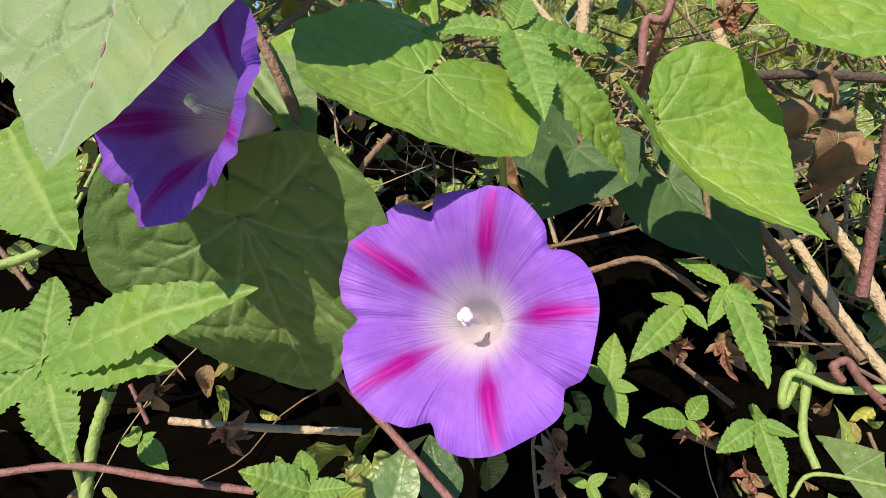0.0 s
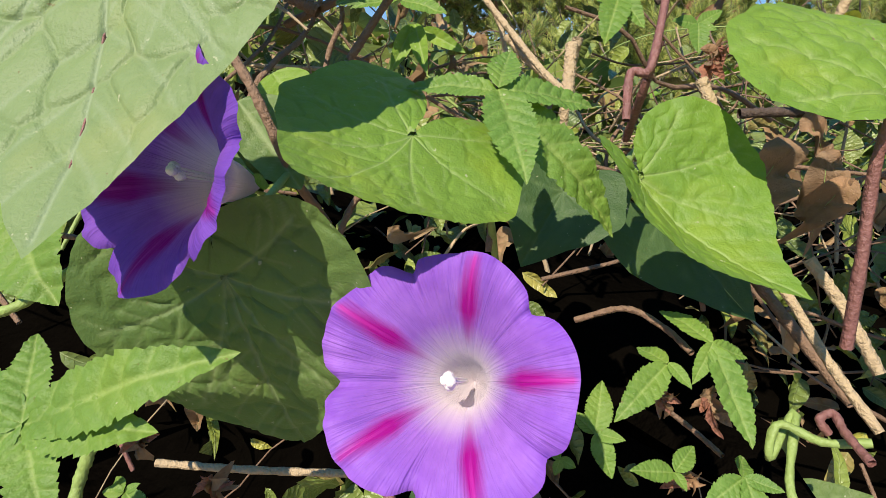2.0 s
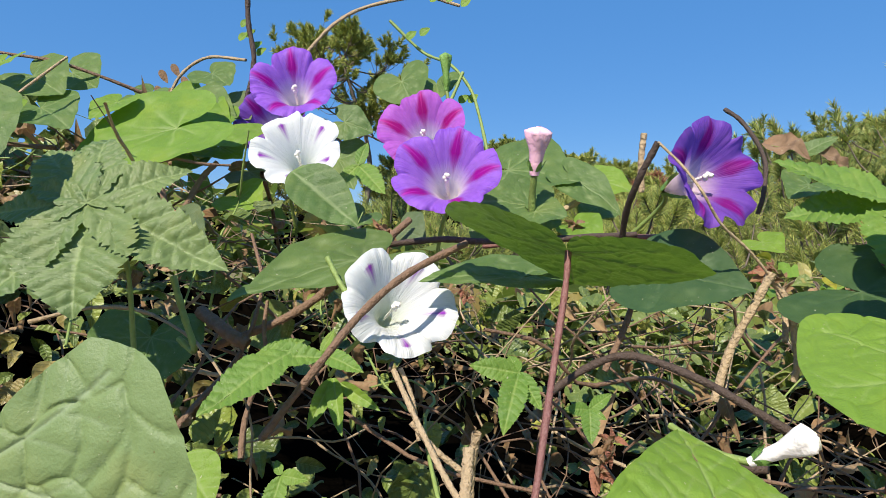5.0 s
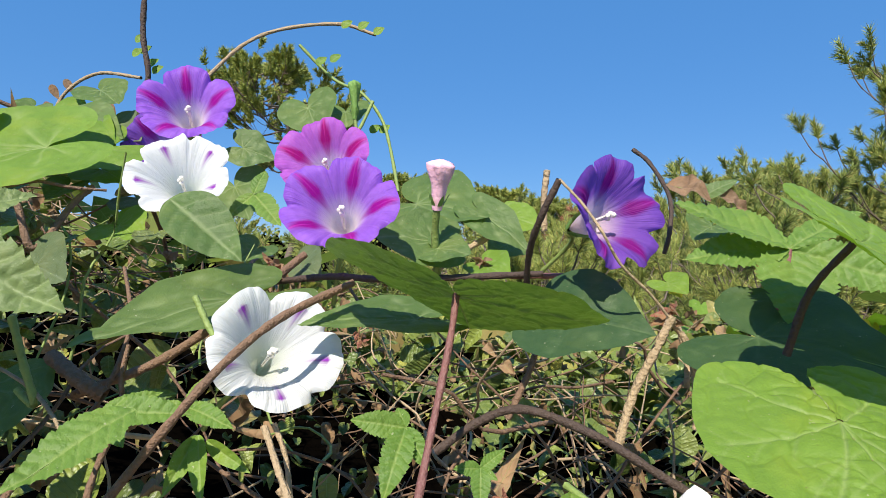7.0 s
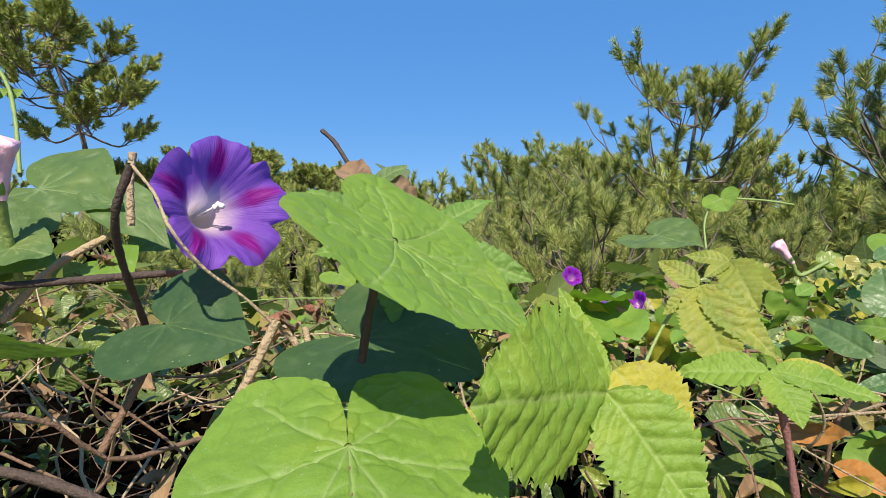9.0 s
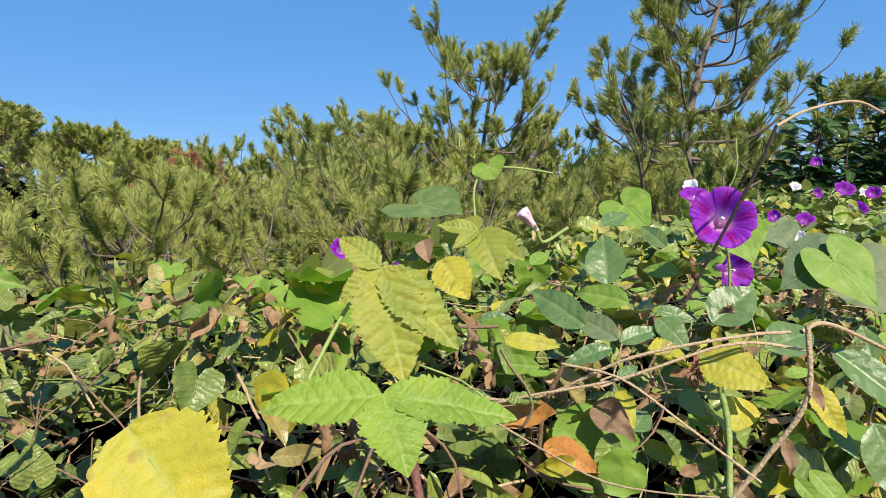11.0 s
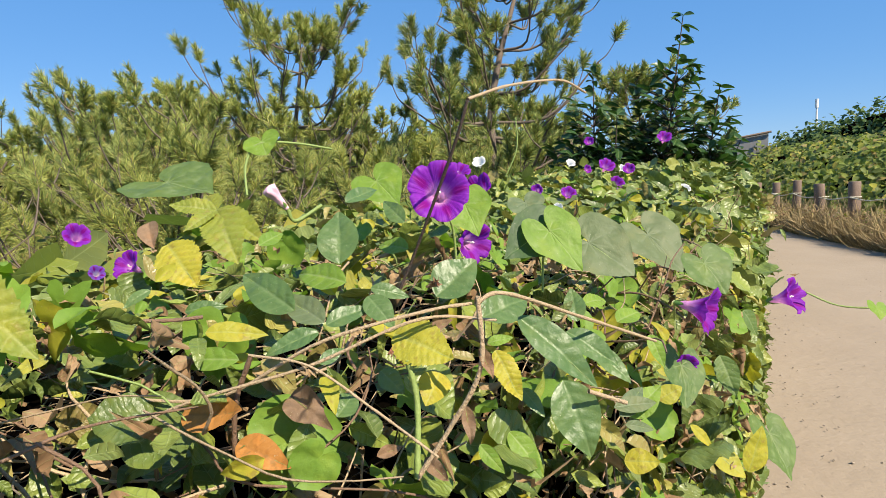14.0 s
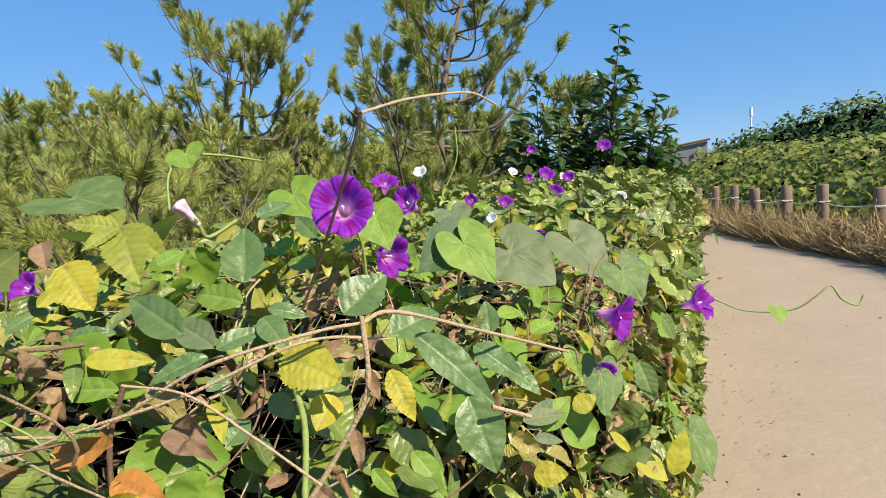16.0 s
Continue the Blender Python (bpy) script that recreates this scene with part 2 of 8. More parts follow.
M["dead_mass"] = leaf_material("dead_litter", (0.16, 0.1, 0.06), (0.36, 0.25, 0.15), (0.3, 0.18, 0.06), 0.2, island=[(0.0, (0.1, 0.06, 0.035)), (0.5, (0.25, 0.16, 0.09)), (1.0, (0.46, 0.34, 0.22))], rough=0.8)
M["thicket_leaf"] = leaf_material("thicket_leaf", (0.05, 0.09, 0.025), (0.09, 0.14, 0.04), (0.1, 0.2, 0.02), 0.2, rough=0.45)
M["shrub_leaf"] = leaf_material("shrub_leaf", (0.02, 0.06, 0.02), (0.045, 0.1, 0.03), (0.06, 0.16, 0.02), 0.2, rough=0.3)
M["stem_brown"] = plain("brown_stem", (0.2, 0.12, 0.075), 0.7, 0.4, 300.0, bump=0.6)
M["stem_red"] = plain("reddish_stem", (0.2, 0.085, 0.075), 0.55, 0.35, 300.0, bump=0.4)
M["stem_green"] = plain("green_stem", (0.22, 0.3, 0.08), 0.55, 0.3, 300.0, bump=0.3)
M["stem_tan"] = plain("dry_tan_stem", (0.42, 0.31, 0.19), 0.8, 0.4, 260.0, bump=0.7, island=True)
M["stem_dark"] = plain("dark_stem", (0.07, 0.045, 0.035), 0.7, 0.4, 300.0, bump=0.5)
# Near-black colour that stands in for deep shade between leaves.
M["deep_shade"] = plain("hedge_core", (0.0025, 0.002, 0.0015), 1.0, 0.6, 30.0, bump=1.0)
M["deep_shade"].node_tree.nodes["Principled BSDF"].inputs["Specular IOR Level"].default_value = 0.0
M["bark"] = plain("pine_bark", (0.15, 0.115, 0.09), 0.9, 0.5, 25.0, bump=1.0)
M["post"] = plain("weathered_log", (0.2, 0.14, 0.105), 0.85, 0.35, 30.0, bump=0.8)
M["rope"] = plain("pale_rope", (0.62, 0.58, 0.45), 0.85, 0.2, 200.0, bump=0.6)
M["orange_paint"] = plain("orange_paint", (0.7, 0.16, 0.05), 0.6, 0.15, 30.0)
M["sheet"] = plain("grey_sheet", (0.2, 0.2, 0.21), 0.6, 0.15, 3.0)
M["white_metal"] = plain("white_metal", (0.75, 0.75, 0.75), 0.4, 0.08, 5.0)
M["dry_grass"] = plain("dry_grass", (0.36, 0.27, 0.13), 0.85, 0.3, 20.0, island=True, bump=0.1)
M["calyx"] = plain("calyx", (0.16, 0.3, 0.06), 0.6, 0.2, 200.0)
M["pollen"] = plain("pale_stamen", (0.85, 0.82, 0.75), 0.7, 0.1, 400.0)


def needle_material():
    k = Nodes("pine_needles")
    r = k.node("NewGeometry").outputs["Random Per Island"]
    c = k.ramp(r, [(0.0, (0.09, 0.13, 0.045)), (0.3, (0.23, 0.3, 0.085)), (0.7, (0.39, 0.45, 0.125)), (0.9, (0.55, 0.52, 0.16)), (1.0, (0.5, 0.3, 0.13))])
    own = k.node("ObjectInfo").outputs["Random"]
    c = k.mix(k.math("MULTIPLY", own, 0.5), c, k.mix(r, (0.2, 0.26, 0.05), (0.6, 0.6, 0.13)))
    return k.leafy(c, None, k.mix(0.5, c, (0.2, 0.3, 0.05)), 0.5, 0.2)


def petal_material(name, rim, body, ray, throat, ray_width=0.19, ray_from=0.38, ray_to=0.98, vein=0.8, glow=0.4):
    """A corolla. UV: u runs five times round (0.5 on a ray's middle), v from the throat (0) to the rim (1)."""
    k = Nodes(name)
    s = k.node("SeparateXYZ", {0: k.node("UVMap").outputs[0]})
    u, v = s.outputs[0], s.outputs[1]
    off = k.math("ABSOLUTE", k.math("SUBTRACT", k.math("FRACT", u), 0.5))
    streak = k.noise(1.0, 2.0, k.node("CombineXYZ", {0: k.math("MULTIPLY", u, 26.0), 1: k.math("MULTIPLY", v, 1.5)}).outputs[0])
    c = k.mix(k.node("MapRange", {0: v, 1: 0.35, 2: 1.0, 3: 0.0, 4: 1.0}).outputs[0], body, rim)
    c = k.mix(k.math("MULTIPLY", k.math("SUBTRACT", streak, 0.3), vein * 0.55), c, tuple(q * 0.6 for q in rim))
    soft = k.noise(1.0, 3.0, k.node("CombineXYZ", {0: k.math("MULTIPLY", u, 3.0), 1: k.math("MULTIPLY", v, 3.5)}).outputs[0])
    c = k.mix(k.math("MULTIPLY", k.node("MapRange", {0: soft, 1: 0.4, 2: 0.7, 3: 0.0, 4: 1.0}).outputs[0], 0.4), c, tuple(min(1.0, q * 1.25 + 0.03) for q in body))
    pale = k.node("MapRange", {0: k.math("ADD", v, k.math("MULTIPLY", k.math("SUBTRACT", streak, 0.5), 0.09)), 1: 0.26, 2: 0.54, 3: 1.0, 4: 0.0}).outputs[0]
    c = k.mix(k.math("POWER", pale, 1.3), c, throat)
    swell = k.node("MapRange", {0: v, 1: ray_from, 2: ray_from + 0.25, 3: ray_width * 0.5, 4: ray_width}).outputs[0]
    width = k.math("MINIMUM", swell, k.node("MapRange", {0: v, 1: ray_from + 0.25, 2: ray_to, 3: ray_width, 4: 0.012}).outputs[0])
    edge = k.math("ADD", width, k.math("MULTIPLY", k.math("SUBTRACT", streak, 0.5), 0.08))
    inray = k.node("MapRange", {0: k.math("SUBTRACT", edge, off), 1: -0.05, 2: 0.06, 3: 0.0, 4: 1.0}).outputs[0]
    inray = k.math("MULTIPLY", inray, k.node("MapRange", {0: v, 1: ray_from - 0.06, 2: ray_from + 0.22, 3: 0.0, 4: 1.0}).outputs[0])
    inray = k.math("MULTIPLY", inray, k.node("MapRange", {0: v, 1: ray_to - 0.02, 2: ray_to + 0.02, 3: 1.0, 4: 0.0}).outputs[0])
    c = k.mix(inray, c, ray)
    thread = k.math("MULTIPLY", k.node("MapRange", {0: off, 1: 0.008, 2: 0.02, 3: 0.38, 4: 0.0}).outputs[0], k.node("MapRange", {0: v, 1: 0.55, 2: 0.75, 3: 0.0, 4: 1.0}).outputs[0])
    c = k.mix(k.math("MULTIPLY", thread, k.node("MapRange", {0: v, 1: ray_to - 0.02, 2: ray_to + 0.02, 3: 1.0, 4: 0.0}).outputs[0]), c, tuple(min(1, q * 1.7 + 0.05) for q in ray))
    fine = k.noise(1.0, 3.0, k.node("CombineXYZ", {0: k.math("MULTIPLY", u, 60.0), 1: k.math("MULTIPLY", v, 3.0)}).outputs[0])
    n = k.bump(k.math("ADD", streak, k.math("MULTIPLY", fine, 0.5)), 0.6, 0.0009)
    return k.leafy(c, n, k.mix(0.35, c, (1, 1, 1), "MULTIPLY"), 0.55, glow, 0.25)


M["needles"] = needle_material()
M["needles_dead"] = plain("dead_needles", (0.33, 0.14, 0.08), 0.8, 0.4, 12.0, island=True, bump=0.0)
M["petal_violet"] = petal_material("violet_petal", (0.3, 0.1, 0.7), (0.43, 0.18, 0.74), (0.37, 0.005, 0.32), (0.93, 0.8, 0.86), 0.17)
M["petal_star"] = petal_material("star_violet_petal", (0.3, 0.1, 0.68), (0.45, 0.19, 0.72), (0.42, 0.005, 0.3), (0.93, 0.8, 0.86), 0.115)
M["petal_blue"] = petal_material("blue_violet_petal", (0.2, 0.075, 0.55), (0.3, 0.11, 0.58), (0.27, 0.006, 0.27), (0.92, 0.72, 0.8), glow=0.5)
M["petal_pink"] = petal_material("pink_violet_petal", (0.46, 0.1, 0.6), (0.55, 0.17, 0.68), (0.4, 0.006, 0.22), (0.95, 0.85, 0.93))
M["petal_white"] = petal_material("white_petal", (0.86, 0.88, 0.9), (0.88, 0.89, 0.9), (0.27, 0.03, 0.42), (0.84, 0.88, 0.8), 0.075, 0.56, 0.84, vein=0.12)
M["petal_deep"] = petal_material("deep_purple_petal", (0.23, 0.015, 0.45), (0.32, 0.03, 0.5), (0.26, 0.005, 0.26), (0.85, 0.4, 0.75), 0.2)
M["petal_shell"] = petal_material("white_far_petal", (0.85, 0.86, 0.88), (0.88, 0.88, 0.88), (0.8, 0.8, 0.85), (0.85, 0.85, 0.8), vein=0.1)
M["tube_pink"] = plain("pink_bud", (0.85, 0.5, 0.62), 0.55, 0.15, 120.0)
M["tube_white"] = plain("white_bud", (0.85, 0.8, 0.78), 0.55, 0.1, 120.0)


def road_material():
    k = Nodes("pale_dirt_road")
    p = k.place()
    f = k.noise(1.3, 5.0, p)
    g = k.noise(45.0, 5.0, p, 0.7)
    c = k.mix(f, (0.3, 0.237, 0.168), (0.39, 0.315, 0.232))
    c = k.mix(k.math("MULTIPLY", g, 0.45), c, (0.2, 0.155, 0.11))
    specks = k.node("MapRange", {0: k.node("TexVoronoi", {"Scale": 38.0, "Vector": p}).outputs[0], 1: 0.0, 2: 0.09, 3: 1.0, 4: 0.0}).outputs[0]
    c = k.mix(k.math("MULTIPLY", specks, 0.5), c, (0.2, 0.15, 0.1))
    k.put(k.bsdf.inputs["Base Color"], c)
    k.put(k.bsdf.inputs["Roughness"], 0.95)
    n = k.bump(k.noise(9.0, 6.0, p, 0.65), 0.5, 0.02)
    k.put(k.bsdf.inputs["Normal"], k.bump(g, 0.5, 0.004, n))
    return k.mat


def ground_material():
    k = Nodes("sandy_grass_ground")
    p = k.place()
    c = k.mix(k.noise(0.8, 6.0, p, 0.7), (0.1, 0.11, 0.035), (0.3, 0.24, 0.12))
    k.put(k.bsdf.inputs["Base Color"], k.mix(k.math("MULTIPLY", k.noise(30.0, 4.0, p), 0.5), c, (0.12, 0.1, 0.05)))
    k.put(k.bsdf.inputs["Roughness"], 0.95)
    k.put(k.bsdf.inputs["Normal"], k.bump(k.noise(20.0, 6.0, p), 0.8, 0.03))
    return k.mat


M["pebble"] = plain("pebble", (0.27, 0.22, 0.17), 0.9, 0.3, 60.0, island=True)
M["road"], M["ground"] = road_material(), ground_material()


# ---- building blocks ----
rng = np.random.default_rng(7)


def mesh_of(name, verts, faces, material, uvs=None, smooth=True, vein=None):
    """A mesh from arrays: verts (n, 3), faces (m, 3 or 4), uvs per vertex (n, 2), how much of a vein each vertex is (n)."""
    verts, faces = np.asarray(verts, np.float32), np.asarray(faces, np.int32)
    me = bpy.data.meshes.new(name)
    m, c = faces.shape
    me.vertices.add(len(verts))
    me.vertices.foreach_set("co", verts.ravel())
    me.loops.add(m * c)
    me.loops.foreach_set("vertex_index", faces.ravel())
    me.polygons.add(m)
    me.polygons.foreach_set("loop_start", np.arange(0, m * c, c, dtype=np.int32))
    me.polygons.foreach_set("loop_total", np.full(m, c, np.int32))
    me.polygons.foreach_set("use_smooth", np.full(m, smooth))
    if uvs is not None:
        layer = me.uv_layers.new(name="UVMap")
        layer.data.foreach_set("uv", np.asarray(uvs, np.float32)[faces.ravel()].ravel())
    if vein is not None:
        me.attributes.new("vein", "FLOAT", "POINT").data.foreach_set("value", np.asarray(vein, np.float32))
    me.materials.append(material)
    me.update(calc_edges=True)
    me.validate()
    return me


def piece(name, verts, faces, material, parent=None, uvs=None, label="", smooth=True, vein=None):
    ob = new(name, mesh_of(name, verts, faces, material, uvs, smooth, vein))
    if parent is not None:
        ob.parent = parent
    if label:
        tagged(ob, label)
    return ob


def grid_faces(rows, cols, wrap=False):
    r, c = np.meshgrid(np.arange(rows - 1), np.arange(cols if wrap else cols - 1), indexing="ij")
    a, d = r * cols + c, r * cols + (c + 1) % cols
    return np.stack([a, d, d + cols, a + cols], -1).reshape(-1, 4)


def unit(v):
    v = np.asarray(v, float)
    return v / max(np.linalg.norm(v), 1e-9)


def frame_of(axis, normal):
    """Rows: along the axis, across it, out of the sheet."""
    x = unit(axis)
    n = np.asarray(normal, float)
    n = unit(n - x * (n @ x))
    return np.stack([x, np.cross(n, x), n])


def spline(points, count):
    """Points on a smooth line through the given ones."""
    p = np.asarray(points, float)
    if len(p) == 2:
        t = np.linspace(0, 1, count)[:, None]
        return p[0] * (1 - t) + p[1] * t
    q = np.vstack([2 * p[0] - p[1], p, 2 * p[-1] - p[-2]])
    out = []
    for s in np.linspace(0, len(p) - 1, count):
        i = min(int(s), len(p) - 2)
        t = s - i
        a, b, c, d = q[i : i + 4]
        out.append(0.5 * (2 * b + (c - a) * t + (2 * a - 5 * b + 4 * c - d) * t * t + (3 * b - a - 3 * c + d) * t**3))
    return np.array(out)


def tube_arrays(points, radius, tip=None, sides=6, wob=0.0):
    p = np.asarray(points, float)
    n = len(p)
    way = np.gradient(p, axis=0)
    way /= np.linalg.norm(way, axis=1, keepdims=True) + 1e-9
    side = np.cross(way, (0.31, 0.17, 0.93))
    side /= np.linalg.norm(side, axis=1, keepdims=True) + 1e-9
    up = np.cross(way, side)
    r = np.linspace(radius, radius if tip is None else tip, n)
    if wob:
        r = r * (1 + wob * np.sin(np.arange(n) * 2.1 + p[0, 0] * 90) * np.cos(np.arange(n) * 0.83))
    a = np.linspace(0, 2 * np.pi, sides, endpoint=False)
    ring = side[:, None] * np.cos(a)[None, :, None] + up[:, None] * np.sin(a)[None, :, None]
    return (p[:, None] + ring * r[:, None, None]).reshape(-1, 3), grid_faces(n, sides, True)


def tube(name, points, radius, material, parent=None, tip=None, count=14, sides=6, label="", wob=0.12):
    v, f = tube_arrays(spline(points, count), radius, tip, sides, wob)
    return piece(name, v, f, material, parent, label=label)


def joined(parts):
    vs, fs, base = [], [], 0
    for v, f in parts:
        vs.append(v)
        fs.append(f + base)
        base += len(v)
    return np.vstack(vs), np.vstack(fs)


# ---- leaves ----
def heart_outline(angle, point=1.0, round_=0.0):
    deg = np.degrees(np.abs(angle))
    r = np.interp(deg, [0, 5, 14, 30, 55, 90, 125, 150, 166, 174, 180], [1, 0.93, 0.84, 0.76, 0.7, 0.64, 0.57, 0.48, 0.36, 0.2, 0.1])
    soft = np.interp(deg, [0, 30, 60, 90, 125, 150, 166, 175, 180], [0.8, 0.79, 0.76, 0.71, 0.64, 0.57, 0.46, 0.26, 0.1])
    return r * (1 - round_) + soft * round_


def hop_outline(angle, point=1.0, round_=0.0):
    deg = np.degrees(angle)
    r = np.full(angle.shape, 0.16)
    for at, size, wide in ((0, 1.0, 17), (47, 0.86, 16), (-47, 0.86, 16), (100, 0.62, 19), (-100, 0.62, 19)):
        d = np.abs(deg - at)
        r = np.maximum(r, size * np.clip(1 - (d / (wide * 1.9)) ** 1.5, 0, 1) ** 0.8)
    r = np.maximum(r, np.interp(np.abs(deg), [0, 120, 165, 180], [0.42, 0.34, 0.2, 0.1]))
    saw = (np.abs(deg) * 0.21 + r * 5.5) % 1.0
    return r * (1 - 0.07 * saw)


def polar_blade(outline, rings, spokes, point, round_, wide):
    a = np.linspace(-np.pi * 0.985, np.pi * 0.985, spokes)
    r = outline(a, point, round_)
    s = np.linspace(0, 1, rings) ** 0.8
    x = s[:, None] * (r * np.cos(a))[None]
    y = s[:, None] * (r * np.sin(a))[None] * wide
    return np.stack([x, y], -1).reshape(-1, 2), grid_faces(rings, spokes)


def strip_blade(rows, cols, wide, saw=0.0, bulge=0.42):
    u = np.linspace(0, 1, rows)
    w = np.sin(np.pi * np.clip(u, 0, 1) ** (np.log(0.5) / np.log(bulge))) ** 0.8 * (1 - 0.15 * u)
    w = np.maximum(w, 0.015)
    w[-1] = 0.0
    if saw:
        step = u * 17.0 + 0.35 * np.sin(u * 17.0)
        w = w * (1 - saw * (1 + 0.4 * np.sin(u * 41.0)) * (step % 1.0) * (u > 0.05))
    v = np.linspace(-1, 1, cols)
    x = np.repeat(u[:, None], cols, 1)
    y = w[:, None] * v[None] * wide * 0.5
    return np.stack([x, y], -1).reshape(-1, 2), grid_faces(rows, cols)


def bend(xy, size, fold, curl, wave, seed, dome=0.0):
    """Lifts a flat blade off its plane: a fold on the midrib, a curl along it, ripples at the rim."""
    x, y = xy[:, 0], xy[:, 1]
    z = fold * np.abs(y) - curl * x * np.abs(x) - dome * y * y
    q = np.random.default_rng(seed)
    a, b, c = q.uniform(0, 6.3, 3)
    rim = np.hypot(x, y)
    z = z + wave * rim * (np.sin(9 * x + 5 * y + a) + 0.7 * np.sin(13 * y - 6 * x + b) + 0.4 * np.sin(21 * x + c))
    return np.stack([x, y, z], -1) * size


def sepal_arrays(base, tip, normal, wide, fold, curl, fine, wave=0.03, seed=1):
    """A small pointed blade between two points."""
    base, tip = np.asarray(base, float), np.asarray(tip, float)
    xy, f = strip_blade(int(34 * fine), max(3, int(9 * fine)), wide)
    v = bend(xy, np.linalg.norm(tip - base), fold, curl, wave, seed) @ frame_of(tip - base, normal) + base
    return v, f, np.stack([xy[:, 0], xy[:, 1] + 0.5], -1)


def heart_half(wide, back, full, sinus):
    """One half of a heart's edge, from its stalk round the lobe to the tip."""
    return spline([(0, 0), (-0.5 * back, 0.16 * wide * sinus + 0.004), (-0.9 * back, (0.12 + 0.34 * sinus) * wide), (-back, 0.58 * wide), (-0.66 * back, 0.86 * wide), (0.12, wide), (0.36, (0.86 + 0.06 * full) * wide), (0.56, (0.62 + 0.16 * full) * wide), (0.78, (0.3 + 0.24 * full) * wide), (0.92, (0.11 + 0.2 * full) * wide), (1, 0)], 34)


def vein_lines(wide, back, q):
    """Main and side veins of a heart-shaped blade, as short pieces (n, 2, 2) and their weights."""
    segs, weights = [], []

    def run(a, b, bow, weight):
        a, b = np.asarray(a, float), np.asarray(b, float)
        m = (a + b) / 2 + np.array([-(b - a)[1], (b - a)[0]]) * bow
        t = np.linspace(0, 1, 9)[:, None]
        line = a * (1 - t) ** 2 + 2 * m * t * (1 - t) + b * t**2
        segs.extend(np.stack([line[:-1], line[1:]], 1))
        weights.extend([weight] * 8)
        return line

    run((0, 0), (0.97, 0), 0.01, 1.0)
    for sg in (1, -1):
        for x in (0.2, 0.36, 0.52, 0.67, 0.8):
            x = x + q.normal(0, 0.015)
            run((x, 0), (x + 0.3 * (1 - x) + 0.06, sg * wide * 0.66 * (1 - x) ** 0.8), 0.1 * sg, 0.6)
        for end, bow in (((0.6, 0.52 * wide), 0.1), ((0.14, 0.9 * wide), 0.12), ((-0.72 * back, 0.62 * wide), 0.08)):
            line = run((0, 0), (end[0], sg * end[1]), -bow * sg, 0.9)
            for k in (3, 5, 7):
                d = line[k] - line[k - 1]
                d = d / np.linalg.norm(d)
                for side in (1, -1):
                    a = side * q.uniform(0.6, 0.95)
                    e = np.array([d[0] * np.cos(a) - d[1] * np.sin(a), d[0] * np.sin(a) + d[1] * np.cos(a)])
                    run(line[k], line[k] + e * q.uniform(0.14, 0.26) * (1.2 - k / 12), -0.1 * side, 0.45)
    return np.array(segs), np.array(weights)


def heart_blade(wide, back, full, seed, fine, sinus):
    """A flat heart-shaped blade: its points, faces, how far each is lifted, and how much of a vein it is."""
    q = np.random.default_rng(seed)
    half = heart_half(wide, back, full, sinus)
    count = int(32 * fine)
    t = np.linspace(0, len(half) - 1, count)
    half = np.stack([np.interp(t, np.arange(len(half)), half[:, k]) for k in (0, 1)], -1)
    half[:, 1] *= 1 + 0.02 * np.sin(np.linspace(0, 19, count) + q.uniform(0, 6)) + 0.012 * np.sin(np.linspace(0, 47, count) + q.uniform(0, 6))
    edge = np.vstack([half, (half * (1, -1))[-2::-1]])
    rings = max(6, int(13 * fine))
    s = np.linspace(0, 1, rings) ** 0.85
    xy = (s[:, None, None] * edge[None]).reshape(-1, 2)
    segs, weights = vein_lines(wide, back, q)
    a, d = segs[:, 0], segs[:, 1] - segs[:, 0]
    far = np.full(len(xy), 9.0)
    line = np.zeros(len(xy))
    for k in range(len(segs)):
        u = np.clip(((xy - a[k]) @ d[k]) / (d[k] @ d[k] + 1e-9), 0, 1)
        r = np.linalg.norm(xy - a[k] - u[:, None] * d[k], axis=1)
        far = np.minimum(far, r + 0.02 * (1 - weights[k]))
        line = np.maximum(line, weights[k] * np.exp(-((r / (0.0035 + 0.006 * weights[k])) ** 2)))
    cells = np.stack([q.uniform(-back, 1, 85), q.uniform(-wide, wide, 85)], -1)
    near = np.sort(np.linalg.norm((xy + 0.012 * np.sin(xy[:, ::-1] * 31))[:, None] - cells[None], axis=2), axis=1)[:, :2]
    gap = near[:, 1] - near[:, 0]
    net = np.clip(gap / 0.08, 0, 1)
    lift = 0.008 * (1 - np.exp(-((far / 0.05) ** 2))) + 0.009 * net * (2 - net)
    lift = lift - 0.006 * np.exp(-((gap / 0.012) ** 2)) - 0.008 * np.exp(-((far / 0.009) ** 2))
    return xy, grid_faces(rings, len(edge)), lift, line


